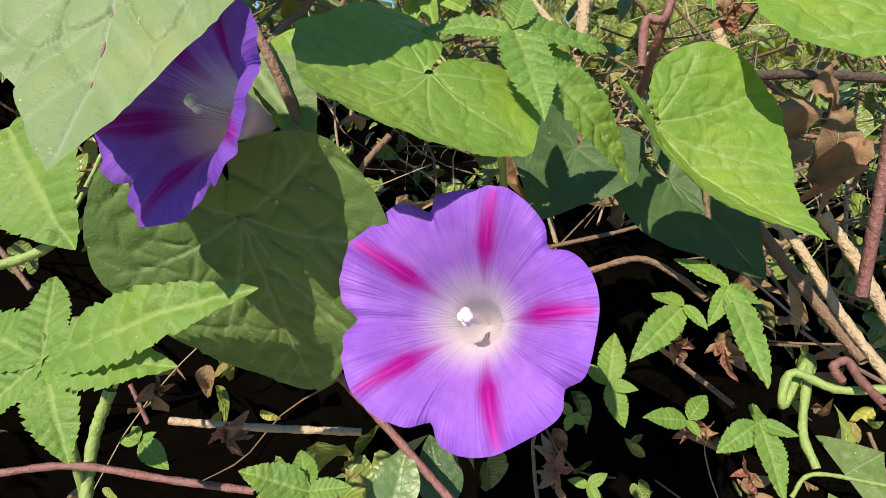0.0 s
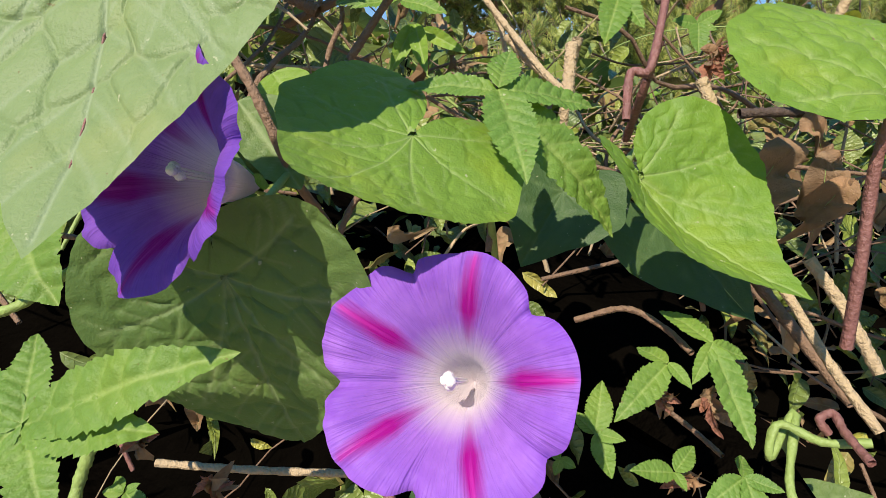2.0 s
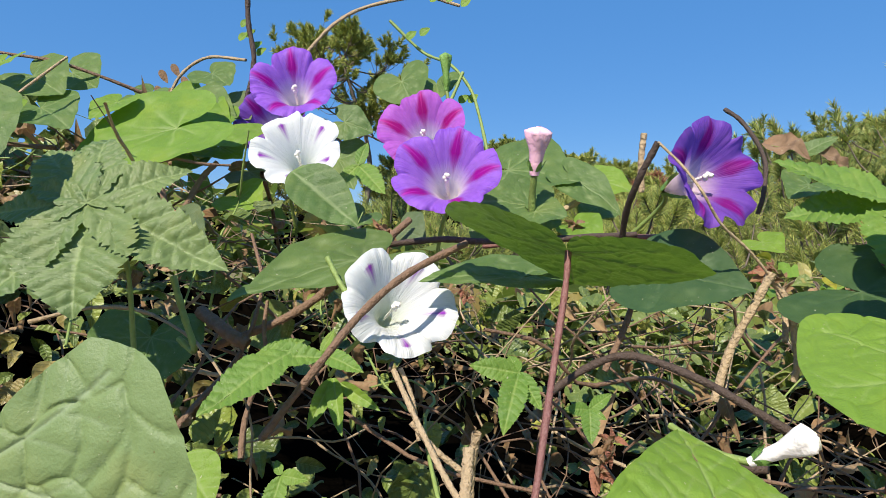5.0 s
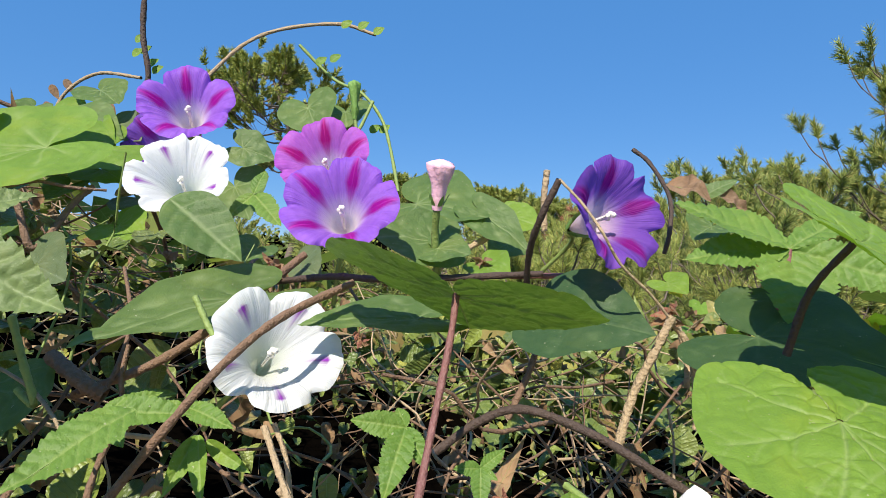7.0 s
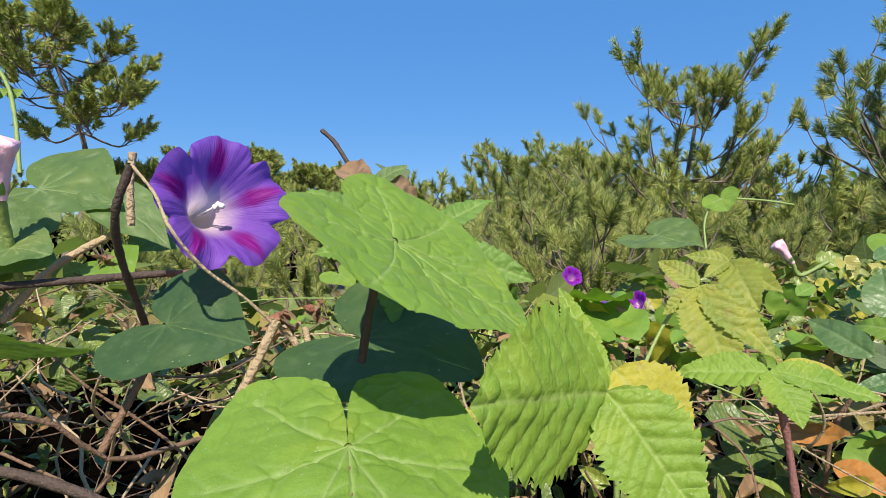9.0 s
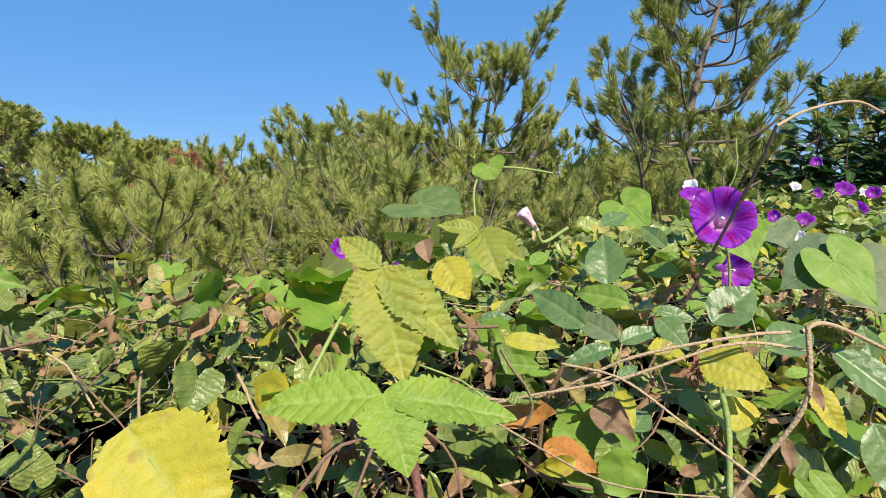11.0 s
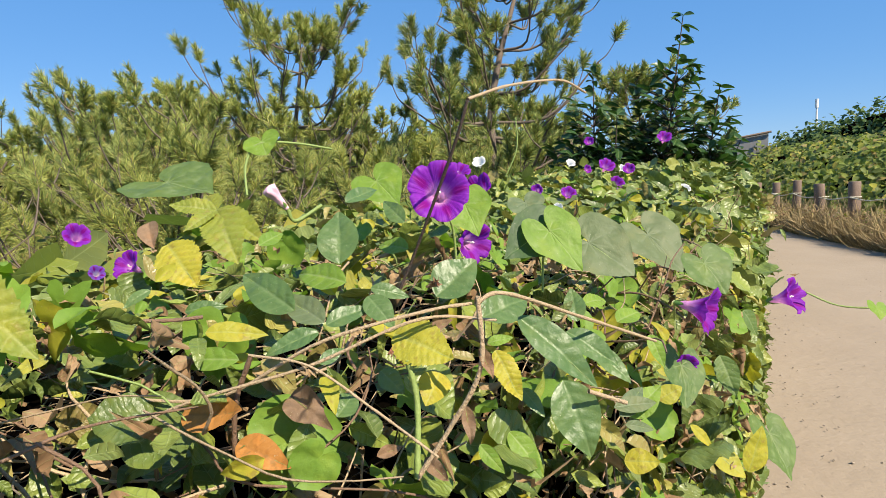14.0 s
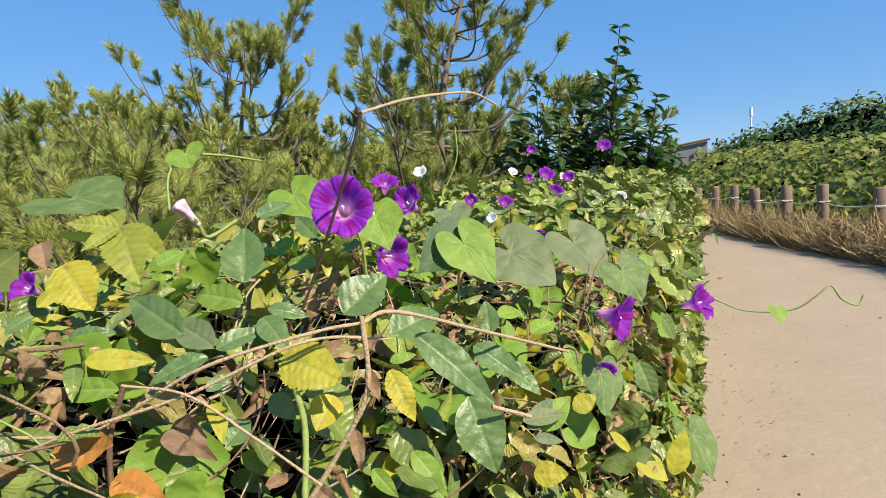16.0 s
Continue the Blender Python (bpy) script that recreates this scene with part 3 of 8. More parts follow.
def rib_blade(rows, cols, wide, saw, ribs, deep):
    """A flat pointed blade with arched side ribs: its points, faces, lift and veins."""
    xy, f = strip_blade(rows, cols, wide, saw)
    x, y = xy[:, 0], np.abs(xy[:, 1])
    s = (x - 0.55 * y - 0.35 * y * y / max(wide, 0.1)) * ribs + 0.06 * np.sin(9 * x) * (xy[:, 1] > 0)
    off = np.abs((s % 1.0) - 0.5)
    side = np.exp(-(((0.5 - off) / 0.07) ** 2))
    mid = np.exp(-((y / 0.012) ** 2))
    cross = np.abs(np.sin(s * 2.1 + y * 70)) ** 8
    swell = np.sin(np.pi * (0.5 - off)) ** 0.7 * np.clip(y / 0.05, 0, 1) * (1 - 0.5 * np.clip(y / (wide * 0.5), 0, 1))
    q = np.random.default_rng(rows + int(wide * 100))
    cells = np.stack([q.uniform(0, 1, 110), q.uniform(-wide / 2, wide / 2, 110)], -1)
    near = np.sort(np.linalg.norm(xy[:, None] - cells[None], axis=2), axis=1)[:, :2]
    pucker = np.clip((near[:, 1] - near[:, 0]) / 0.05, 0, 1) ** 0.6
    return xy, f, deep * swell + 0.55 * deep * pucker - 0.004 * mid, np.maximum(np.maximum(mid, 0.6 * side), 0.15 * cross * (side < 0.4))


def shaped(xy, lift, size, fold, curl, wave, seed, dome=0.0):
    """The blade off its plane: folded on the midrib (one angle or one a side), curled along it, rippled at the rim, puckered."""
    x, y = xy[:, 0], xy[:, 1]
    left, right = fold if isinstance(fold, tuple) else (fold, fold)
    q = np.random.default_rng(seed)
    a, b, c = q.uniform(0, 6.3, 3)
    z = np.where(y > 0, left, right) * (np.sqrt(y * y + 0.0009) - 0.03) - curl * x * np.abs(x) - dome * y * y + lift
    z = z + wave * np.hypot(x, y) * (np.sin(9 * x + 5 * y + a) + 0.7 * np.sin(13 * y - 6 * x + b) + 0.4 * np.sin(21 * x + c))
    return np.stack([x, y, z], -1) * size


def leaf(name, kind, material, base, tip, normal, label, stalk=None, stalk_material="stem_green", stalk_radius=0.0012, category="leaf", group="", **shape):
    """One leaf: its blade, its midrib and its stalk."""
    wide, fine, seed, round_ = shape.get("wide", 1.0), shape.get("fine", 1.0), shape.get("seed", 1), shape.get("round_", 0.0)
    size = np.linalg.norm(np.subtract(tip, base))
    if kind == "heart":
        back = shape.get("back")
        if back is None:
            back, wide = 0.42 + 0.1 * round_, wide * 0.68
        xy, f, lift, line = heart_blade(wide, back, round_, seed, fine, shape.get("sinus", 0.5))
    else:
        toothed = kind == "serrate"
        xy, f, lift, line = rib_blade(int((97 if toothed else 52) * fine), int(17 * fine), wide, 0.12 if toothed else 0.0, 9 if toothed else 6, 0.02 if toothed else 0.013)
    curl = shape.get("curl", 0.1)
    fr = frame_of(np.subtract(tip, base), normal)
    v = shaped(xy, lift, size, shape.get("fold", 0.12), curl, shape.get("wave", 0.02), seed, shape.get("dome", 0.0)) @ fr
    holder = tagged(new(name), label, category, group)
    holder.location = base
    off = np.asarray(base, float)
    blade = piece("blade", v, f, M[material], holder, np.stack([xy[:, 0], xy[:, 1] + 0.5], -1), vein=line)
    u = np.linspace(0.0, 0.9, 16)
    rib = np.stack([u, 0 * u, -curl * u * u - 0.014], -1) * size @ fr
    w, g = tube_arrays(rib, size * 0.008, size * 0.002, 6)
    piece("midrib", w, g, M["stem_red" if stalk_material == "stem_red" else "stem_green"], blade)
    if stalk:
        pts = [np.zeros(3)] + [np.subtract(p, off) for p in stalk]
        tube("stalk", pts, stalk_radius, M[stalk_material], holder, stalk_radius * 1.25, 16)
    return holder


def leaf_mass(kind_arrays, spots, normals, axes, sizes):
    """Many leaves of one pattern as one mesh's arrays."""
    tv, tf, tuv = kind_arrays
    n = len(spots)
    x = axes - normals * (axes * normals).sum(1, keepdims=True)
    x /= np.linalg.norm(x, axis=1, keepdims=True) + 1e-9
    y = np.cross(normals, x)
    fr = np.stack([x, y, normals], 1)
    v = np.einsum("vk,nkc->nvc", tv, fr) * sizes[:, None, None] + spots[:, None]
    f = tf[None] + (np.arange(n) * len(tv))[:, None, None]
    return v.reshape(-1, 3), f.reshape(-1, tf.shape[1]), np.tile(tuv, (n, 1))


def pattern(kind, rows, cols, wide, fold, curl, wave, seed, round_=0.0):
    if kind == "heart":
        xy, f = polar_blade(heart_outline, rows, cols, 1.0, round_, wide)
    elif kind == "hop":
        xy, f = polar_blade(hop_outline, rows, cols, 1.0, 0, wide)
    else:
        xy, f = strip_blade(rows, cols, wide)
    return bend(xy, 1.0, fold, curl, wave, seed), f, np.stack([xy[:, 0], xy[:, 1] + 0.5], -1)


# ---- flowers ----
def corolla_arrays(radius, depth, open_, ruffle, seed, notch=0.1, turn=0.0):
    """A trumpet: +z looks out of its mouth, the rim lies near z = 0, the tube goes down to -depth."""
    spokes, q = 160, np.random.default_rng(seed)
    v = np.concatenate([[0.0, 0.06, 0.12, 0.18, 0.22, 0.26, 0.3, 0.35], np.linspace(0.4, 1.0, 22)])
    a = np.linspace(0, 2 * np.pi, spokes, endpoint=False)
    five = a * 5 / (2 * np.pi)
    lobe = np.abs((five % 1.0) - 0.5) * 2
    rim = 1 - notch * np.exp(-(((lobe - 1) / 0.16) ** 2)) - 0.05 * lobe**1.5 + 0.03 * np.sin(a * 2 + q.uniform(0, 6)) + 0.02 * np.sin(a * 7 + q.uniform(0, 6))
    swell = np.clip((v - 0.22) / 0.78, 0, 1)
    tube_r = 0.002 + 0.19 * np.clip(v / 0.2, 0, 1) ** 0.7 + 0.808 * swell**1.15
    z = -((1 - v) ** 1.75) - 0.03 * np.clip((v - 0.8) / 0.2, 0, 1) ** 2
    r = tube_r[:, None] * (1 - (1 - rim[None]) * (v[:, None] ** 3))
    w = np.clip((v - 0.4) / 0.6, 0, 1)[:, None]
    phase = q.uniform(0, 6, 3)
    wave = ruffle * w**2 * (np.sin(a * 5 + phase[0]) + 0.6 * np.sin(a * 8 + phase[1]) + 0.35 * np.sin(a * 13 + phase[2]))[None]
    crease = w * (-0.085 * np.exp(-((lobe - 1) ** 2) / 0.012) + 0.05 * np.exp(-(lobe**2) / 0.03) + 0.03 * np.sin(np.pi * lobe))[None]
    wrinkle = 0.012 * w * np.sin(a * 23 + 3 * w * np.sin(a * 3 + phase[1])) + 0.008 * w**2 * np.sin(a * 41 + 5 * w + phase[0])
    crease = crease + wrinkle
    zz = z[:, None] * depth / radius + (1 - open_) * -0.9 * (1 - w) * (w > 0) + wave + crease
    b = a + turn
    p = np.stack([r * np.cos(b), r * np.sin(b), zz], -1) * radius
    uv = np.stack([np.repeat(five[None], len(v), 0), np.repeat(v[:, None], spokes, 1)], -1)
    # close the seam with a doubled spoke
    p = np.concatenate([p, p[:, :1]], 1)
    last = uv[:, :1].copy()
    last[..., 0] = 5.0
    uv = np.concatenate([uv, last], 1)
    return p.reshape(-1, 3), grid_faces(len(v), spokes + 1), uv.reshape(-1, 2)


def flower(material, centre, out, radius, depth, label, up=(0, 0, 1), ruffle=0.03, open_=1.0, seed=1, notch=0.1, turn=0.0, stalk=None, simple=False, category="flower", group="morning glory flowers", squash=1.0):
    """One morning glory: corolla, tube, calyx, stamens and stalk. centre lies in the mouth, out looks out of it."""
    holder = tagged(new("morning_glory_flower"), label, category, group)
    z = unit(out)
    x = unit(np.cross(up, z))
    y = np.cross(z, x)
    holder.matrix_world = Matrix(((*x.tolist(), 0), (*y.tolist(), 0), (*z.tolist(), 0), (0, 0, 0, 1))).transposed()
    holder.location = centre
    v, f, uv = corolla_arrays(radius, depth, open_, ruffle, seed, notch, turn)
    v[:, 0] *= squash
    cut = 161 * 6
    piece("corolla", v, f[f.min(1) >= cut], M[material], holder, uv)
    throat = piece("tube", v, f[f.min(1) < cut], M[material], holder, uv)
    if simple:
        return holder
    for n in range(5):
        b = 2 * np.pi * n / 5 + 0.3
        base = np.array([np.cos(b), np.sin(b), 0]) * radius * 0.06 + (0, 0, -depth * 1.02)
        tip = np.array([np.cos(b), np.sin(b), 0]) * radius * 0.17 + (0, 0, -depth * 0.68)
        sv, sf, _ = sepal_arrays(base * (1.5, 1.5, 1), tip * (1.5, 1.5, 1), (np.cos(b), np.sin(b), 0.1), wide=0.34, fold=-0.2, curl=-0.1, fine=0.3)
        piece("sepal", sv, sf, M["calyx"], throat)
    for n in range(4):
        b = 2 * np.pi * n / 4
        c = np.array([np.cos(b) * 0.03, np.sin(b) * 0.03, 0]) * radius
        v1, f1 = tube_arrays([c * 0.4 + (0, 0, -depth * 0.7), c + (0, 0, -depth * (0.16 + 0.03 * n))], radius * 0.012, None, 5)
        t = np.linspace(0, np.pi, 5)
        knob = np.stack([np.zeros(5), np.zeros(5), -np.cos(t) * radius * 0.05], -1) + c + (0, 0, -depth * (0.16 + 0.03 * n))
        ang = np.linspace(0, 2 * np.pi, 7, endpoint=False)
        kv = (knob[:, None] + (np.sin(t)[:, None, None] * np.stack([np.cos(ang), np.sin(ang), 0 * ang], -1)[None] * radius * 0.05)).reshape(-1, 3)
        jv, jf = joined([(v1, f1), (kv, grid_faces(5, 7, True))])
        piece("stamen", jv, jf, M["pollen"], holder)
    if stalk:
        inv = holder.matrix_basis.inverted()
        start = (0, 0, -depth * 1.0)
        pts = [start] + [tuple(inv @ Vector(p)) for p in stalk]
        tube("stalk", pts, radius * 0.045, M["stem_green"], holder, radius * 0.05, 12)
    return holder


def closed_bud(base, tip, radius, material, label, twist=2.0, stalk=None):
    """A furled corolla: a tapering tube with spiral pleats."""
    holder = tagged(new("morning_glory_bud"), label, "flower bud", "morning glory buds")
    holder.location = base
    fr = frame_of(np.subtract(tip, base), (0.2, 0.3, 0.9))
    size = np.linalg.norm(np.subtract(tip, base))
    s, a = np.linspace(0, 1, 22), np.linspace(0, 2 * np.pi, 30, endpoint=False)
    r = np.interp(s, [0, 0.1, 0.5, 0.8, 0.92, 1.0], [0.35, 0.42, 0.6, 0.95, 1.0, 0.12]) * radius
    pleat = 1 + 0.16 * np.interp(s, [0, 0.5, 1], [0, 0.3, 1])[:, None] * np.sin(a[None] * 5 + s[:, None] * twist * 3)
    x = np.repeat((s * size)[:, None], 30, 1)
    p = np.stack([x, r[:, None] * pleat * np.cos(a), r[:, None] * pleat * np.sin(a)], -1).reshape(-1, 3) @ fr
    piece("furled_corolla", p, grid_faces(22, 30, True), M[material], holder)
    for n in range(5):
        b = 2 * np.pi * n / 5
        o = np.array([0, np.cos(b), np.sin(b)])
        sv, sf, _ = sepal_arrays((o * radius * 0.3) @ fr, (o * radius * 0.75 + (size * 0.35, 0, 0)) @ fr, o @ fr, wide=0.3, fold=-0.2, curl=-0.1, fine=0.3)
        piece("sepal", sv, sf, M["calyx"], holder)
    if stalk:
        tube("stalk", [np.zeros(3)] + [np.subtract(p, base) for p in stalk], radius * 0.3, M["stem_green"], holder, radius * 0.3, 12)
    return holder


def stem(name, points, radius, material, label, tip=None, count=30, category="stem", wob=0.15, sides=7):
    ob = tube(name, np.subtract(points, points[0]), radius, M[material], None, tip, count, sides, wob=wob)
    ob.location = points[0]
    return tagged(ob, label, category)


# ---- ground and road ----
def sheet(name, xs, ys, height, material, label, category):
    gx, gy = np.meshgrid(xs, ys)
    v = np.stack([gx, gy, height(gx, gy)], -1).reshape(-1, 3)
    return tagged(piece(name, v, grid_faces(len(ys), len(xs)), material), label, category, kind="structure")


def soft_noise(x, y, s):
    return np.sin(x * 1.7 * s + 0.6 * np.sin(y * 1.3 * s)) * np.cos(y * 1.1 * s + 0.8 * np.sin(x * 0.9 * s + 1.3))


Y_ROAD = np.array([-8.0, -3.0, 0.0, 3.0, 9.6, 12.1, 18.6, 26.0, 40.0])
X_RIGHT = np.array([4.6, 4.3, 4.1, 3.9, 3.3, 2.66, 1.4, -0.8, -7.0])
X_LEFT = np.array([-0.45, -0.3, -0.15, 0.22, 0.72, 0.8, 0.2, -2.2, -9.0])


def far_lines():
    near = np.concatenate([np.linspace(-40, -6, 18), np.linspace(-5, 12, 70), np.linspace(13, 60, 30)])
    return np.concatenate([[-1500, -500, -150], near, [90, 200, 600, 1500]])


def ground_height(x, y):
    right = np.interp(y, Y_ROAD, X_RIGHT)
    out = np.clip(x - right, 0, 3)
    return -0.012 + 0.03 * np.clip(out, 0, 1) + 0.05 * soft_noise(x, y, 1.0) * np.clip(out - 0.5, 0, 1) - 0.06 * np.exp(-(((x - (right + X_LEFT.mean()) / 2) / 2.5) ** 4)) * (np.abs(y) < 60)


sheet("ground", far_lines(), np.concatenate([[-1500, -300, -60], np.linspace(-30, 60, 120), [120, 400, 1500]]), ground_height, M["ground"], "sandy ground with dry grass beside the path", "ground")
ys = np.linspace(-8, 40, 160)
us = np.linspace(-0.15, 1.0, 30)
left, right = np.interp(ys, Y_ROAD, X_LEFT), np.interp(ys, Y_ROAD, X_RIGHT)
gx = left[:, None] + (right - left)[:, None] * us[None]
gy = np.repeat(ys[:, None], len(us), 1)
gz = 0.012 + 0.008 * soft_noise(gx, gy, 2.2) + 0.006 * soft_noise(gx, gy, 6.0) - 0.03 * (us[None] > 0.985)
tagged(piece("road", np.stack([gx, gy, gz], -1).reshape(-1, 3), grid_faces(len(ys), len(us)), M["road"]), "pale dirt road, dry and dusty, curving away", "road", kind="structure")

# ---- the hedge ----
Y_EDGE = np.array([-4.0, -1.2, -0.6, -0.2, 0.15, 0.6, 1.2, 2.6, 3.6, 9.3, 12.0, 18.6, 26.0])
X_EDGE = np.array([-0.5, -0.34, -0.24, -0.24, -0.2, -0.02, 0.07, 0.24, 0.31, 0.8, 0.85, 0.3, -2.0])


def hedge_point(y, s):
    """A point of the hedge's outside at y; s runs from the foot by the road (0) over the top (0.4 to 0.75) to the foot behind (1)."""
    edge = np.interp(y, Y_EDGE, X_EDGE)
    high = np.interp(y, [-4, -0.9, -0.45, 0.0, 0.4, 1.0, 2.3, 3.8, 6, 9, 26], [1.62, 1.58, 1.4, 1.29, 1.24, 1.27, 1.3, 1.42, 1.36, 1.3, 1.2])
    back = np.interp(y, [-4, 0, 3, 26], [1.7, 1.5, 1.7, 2.0])
    q = np.interp(s, [0, 0.1, 0.25, 0.36, 0.45, 0.55, 0.8, 0.9, 1.0], [0.1, 0.06, 0.03, 0.06, 0.16, 0.35, 1.0, 1.12, 1.2])
    q = np.where(s > 0.55, 0.35 + (q - 0.35) * (back - 0.35) / 0.85, q)
    z = np.interp(s, [0, 0.1, 0.25, 0.36, 0.45, 0.55, 0.8, 0.9, 1.0], [0.0, 0.3, 0.66, 0.86, 0.95, 1.0, 0.97, 0.6, 0.0]) * high
    x = edge - q
    lump = 0.5 * soft_noise(y * 2.3, s * 9 + y, 1.0) + 0.5 * soft_noise(y * 5.1 + 3, s * 15, 1.3)
    z = z + 0.05 * lump * (s > 0.3) * (s < 0.85)
    x = x + 0.05 * lump * (s < 0.45)
    return np.stack([x, y, np.maximum(z, 0)], -1)


def hedge_normal(y, s):
    e = 0.004
    a = hedge_point(y + e, s) - hedge_point(y - e, s)
    b = hedge_point(y, np.clip(s + e, 0, 1)) - hedge_point(y, np.clip(s - e, 0, 1))
    n = np.cross(b, -a)
    n /= np.linalg.norm(n, axis=1, keepdims=True) + 1e-9
    n = np.where((n[:, 2:] < 0) & (s[:, None] < 0.8), -n, n)
    return n


# An added sheet under the leaves, its colour painting the hedge's inner shade.
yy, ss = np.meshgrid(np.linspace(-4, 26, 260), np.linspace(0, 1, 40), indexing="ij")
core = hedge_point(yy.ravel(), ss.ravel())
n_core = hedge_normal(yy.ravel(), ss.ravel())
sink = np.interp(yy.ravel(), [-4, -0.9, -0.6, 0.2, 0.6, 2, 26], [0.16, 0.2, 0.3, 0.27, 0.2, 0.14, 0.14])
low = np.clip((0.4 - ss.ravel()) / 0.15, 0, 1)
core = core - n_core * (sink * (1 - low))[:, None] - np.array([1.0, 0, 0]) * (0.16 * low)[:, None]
tagged(piece("hedge_core", core, grid_faces(260, 40), M["deep_shade"]), "near-black sheet inside the hedge, coloured as deep shade", "hedge", kind="stuff")

CAMERA_WAY = np.array([eye for _, eye, _, _ in PATH])


def clear(p, gap):
    d = np.linalg.norm(p[:, None] - CAMERA_WAY[None], axis=2).min(1)
    return d > gap


def scatter_leaves(name, label, material, kinds, count, ylo, yhi, slo, shi, size, lift, upward, gap, seed, ypow=1.0, keep=None, category="leaves"):
    q = np.random.default_rng(seed)
    y = ylo + (yhi - ylo) * q.random(count) ** ypow
    s = q.uniform(slo, shi, count)
    p, n = hedge_point(y, s), hedge_normal(y, s)
    p = p + n * q.uniform(lift[0], lift[1], count)[:, None] + q.normal(0, 0.01, (count, 3))
    face = n * 0.6 + q.normal(0, 0.62, (count, 3)) + np.array([0.2, -0.1, upward])
    face /= np.linalg.norm(face, axis=1, keepdims=True)
    axes = q.normal(0, 1, (count, 3)) + n * 0.3 + np.array([0.3, 0, -0.7])
    sizes = q.uniform(size[0], size[1], count)
    rim = np.interp(p[:, 1], Y_EDGE, X_EDGE) + 0.008 + q.normal(0, 0.008, count)
    ok = clear(p, gap) & ((p[:, 0] + 0.25 * sizes < rim) | (p[:, 2] > 1.1))
    if keep is not None:
        ok &= keep(p)
    which = q.integers(0, len(kinds), count)
    vs, fs, us, base = [], [], [], 0
    for n_, kind in enumerate(kinds):
        m = ok & (which == n_)
        if not m.any():
            continue
        v, f, u = leaf_mass(kind, p[m], face[m], axes[m], sizes[m])
        vs.append(v), fs.append(f + base), us.append(u)
        base += len(v)
    return tagged(piece(name, np.vstack(vs), np.vstack(fs), M[material], None, np.vstack(us)), label, category, kind="stuff")


K_OV = [pattern("ovate", 10, 7, 0.46, 0.55, 0.3, 0.05, 1), pattern("ovate", 10, 7, 0.38, 0.4, -0.35, 0.06, 2), pattern("ovate", 10, 7, 0.56, 0.6, 0.5, 0.06, 3), pattern("ovate", 10, 7, 0.34, 0.3, 0.7, 0.05, 12)]
K_HEART = [pattern("heart", 5, 25, 1.0, 0.45, 0.3, 0.08, 4), pattern("heart", 5, 25, 1.0, 0.25, -0.25, 0.09, 5, 0.6)]
K_HOP = [pattern("hop", 3, 41, 1.0, 0.2, 0.2, 0.04, 6)]
K_FAR = [pattern("ovate", 4, 3, 0.75, 0.3, 0.25, 0.03, 7), pattern("ovate", 4, 3, 0.9, 0.1, -0.2, 0.03, 8)]
K_DEAD = [pattern("ovate", 12, 7, 0.6, 0.9, 0.7, 0.22, 9), pattern("ovate", 12, 7, 0.5, -0.8, -0.9, 0.25, 10), pattern("ovate", 12, 7, 0.7, 0.5, 1.1, 0.3, 11)]

scatter_leaves("hedge_leaves", "mixed green and yellowish leaves of the hedge", "mass", K_OV + K_OV + K_OV + K_HEART, 3600, 0.1, 1.6, 0.12, 0.84, (0.016, 0.05), (-0.13, 0.012), 0.5, 0.36, 11, 1.0)
scatter_leaves("hedge_leaves", "leaves low on the hedge beside the road", "mass", K_OV + K_HEART, 5200, 0.2, 4.2, 0.0, 0.3, (0.022, 0.052), (-0.1, 0.01), 0.4, 0.4, 17, 1.0)
scatter_leaves("hedge_leaves", "green leaves along the hedge", "mass", K_OV + K_HEART, 7500, 1.3, 4.0, 0.04, 0.86, (0.028, 0.062), (-0.12, 0.035), 0.5, 0.3, 16, 1.1)
scatter_leaves("hedge_leaves", "dense green leaves along the hedge", "mass", K_FAR + K_OV[:1], 12000, 3.4, 11.0, 0.02, 0.88, (0.04, 0.08), (-0.1, 0.04), 0.5, 0.3, 12, 1.2)
scatter_leaves("hedge_leaves", "distant leaves of the hedge", "far_mass", K_FAR, 7000, 9.0, 26.0, 0.02, 0.88, (0.08, 0.14), (-0.08, 0.05), 0.5, 0.3, 13)
scatter_leaves("hedge_leaves", "small leaves deep in the hedge", "mass", K_OV + K_HEART + K_OV, 9000, -2.6, 0.3, 0.15, 0.86, (0.01, 0.03), (-0.3, -0.02), 0.4, 0.3, 14, 0.75, keep=lambda p: np.linalg.norm(p - np.array([-0.42, -0.2, 1.2]), axis=1) > 0.13)
scatter_leaves("dead_leaves", "withered brown leaves caught in the hedge", "dead_mass", K_DEAD, 4600, -1.8, 3.5, 0.1, 0.8, (0.01, 0.028), (-0.22, -0.02), 0.2, 0.28, 15)

scatter_leaves("dead_leaves", "crumpled tan dead leaves on the hedge top", "dead_mass", K_DEAD, 750, 0.1, 1.5, 0.15, 0.62, (0.012, 0.034), (-0.05, 0.004), 0.2, 0.33, 18)
scatter_leaves("yellow_leaves", "yellowed spotted leaves among the green ones", "yellow", K_OV + K_HEART, 420, 0.1, 2.6, 0.12, 0.7, (0.02, 0.05), (-0.04, 0.01), 0.5, 0.36, 19)
scatter_leaves("lime_leaves", "bright lime leaves at the hedge front", "leaf_lime", K_OV + K_HEART + K_HOP, 600, 0.1, 3.0, 0.1, 0.75, (0.02, 0.055), (-0.03, 0.012), 0.5, 0.36, 20)

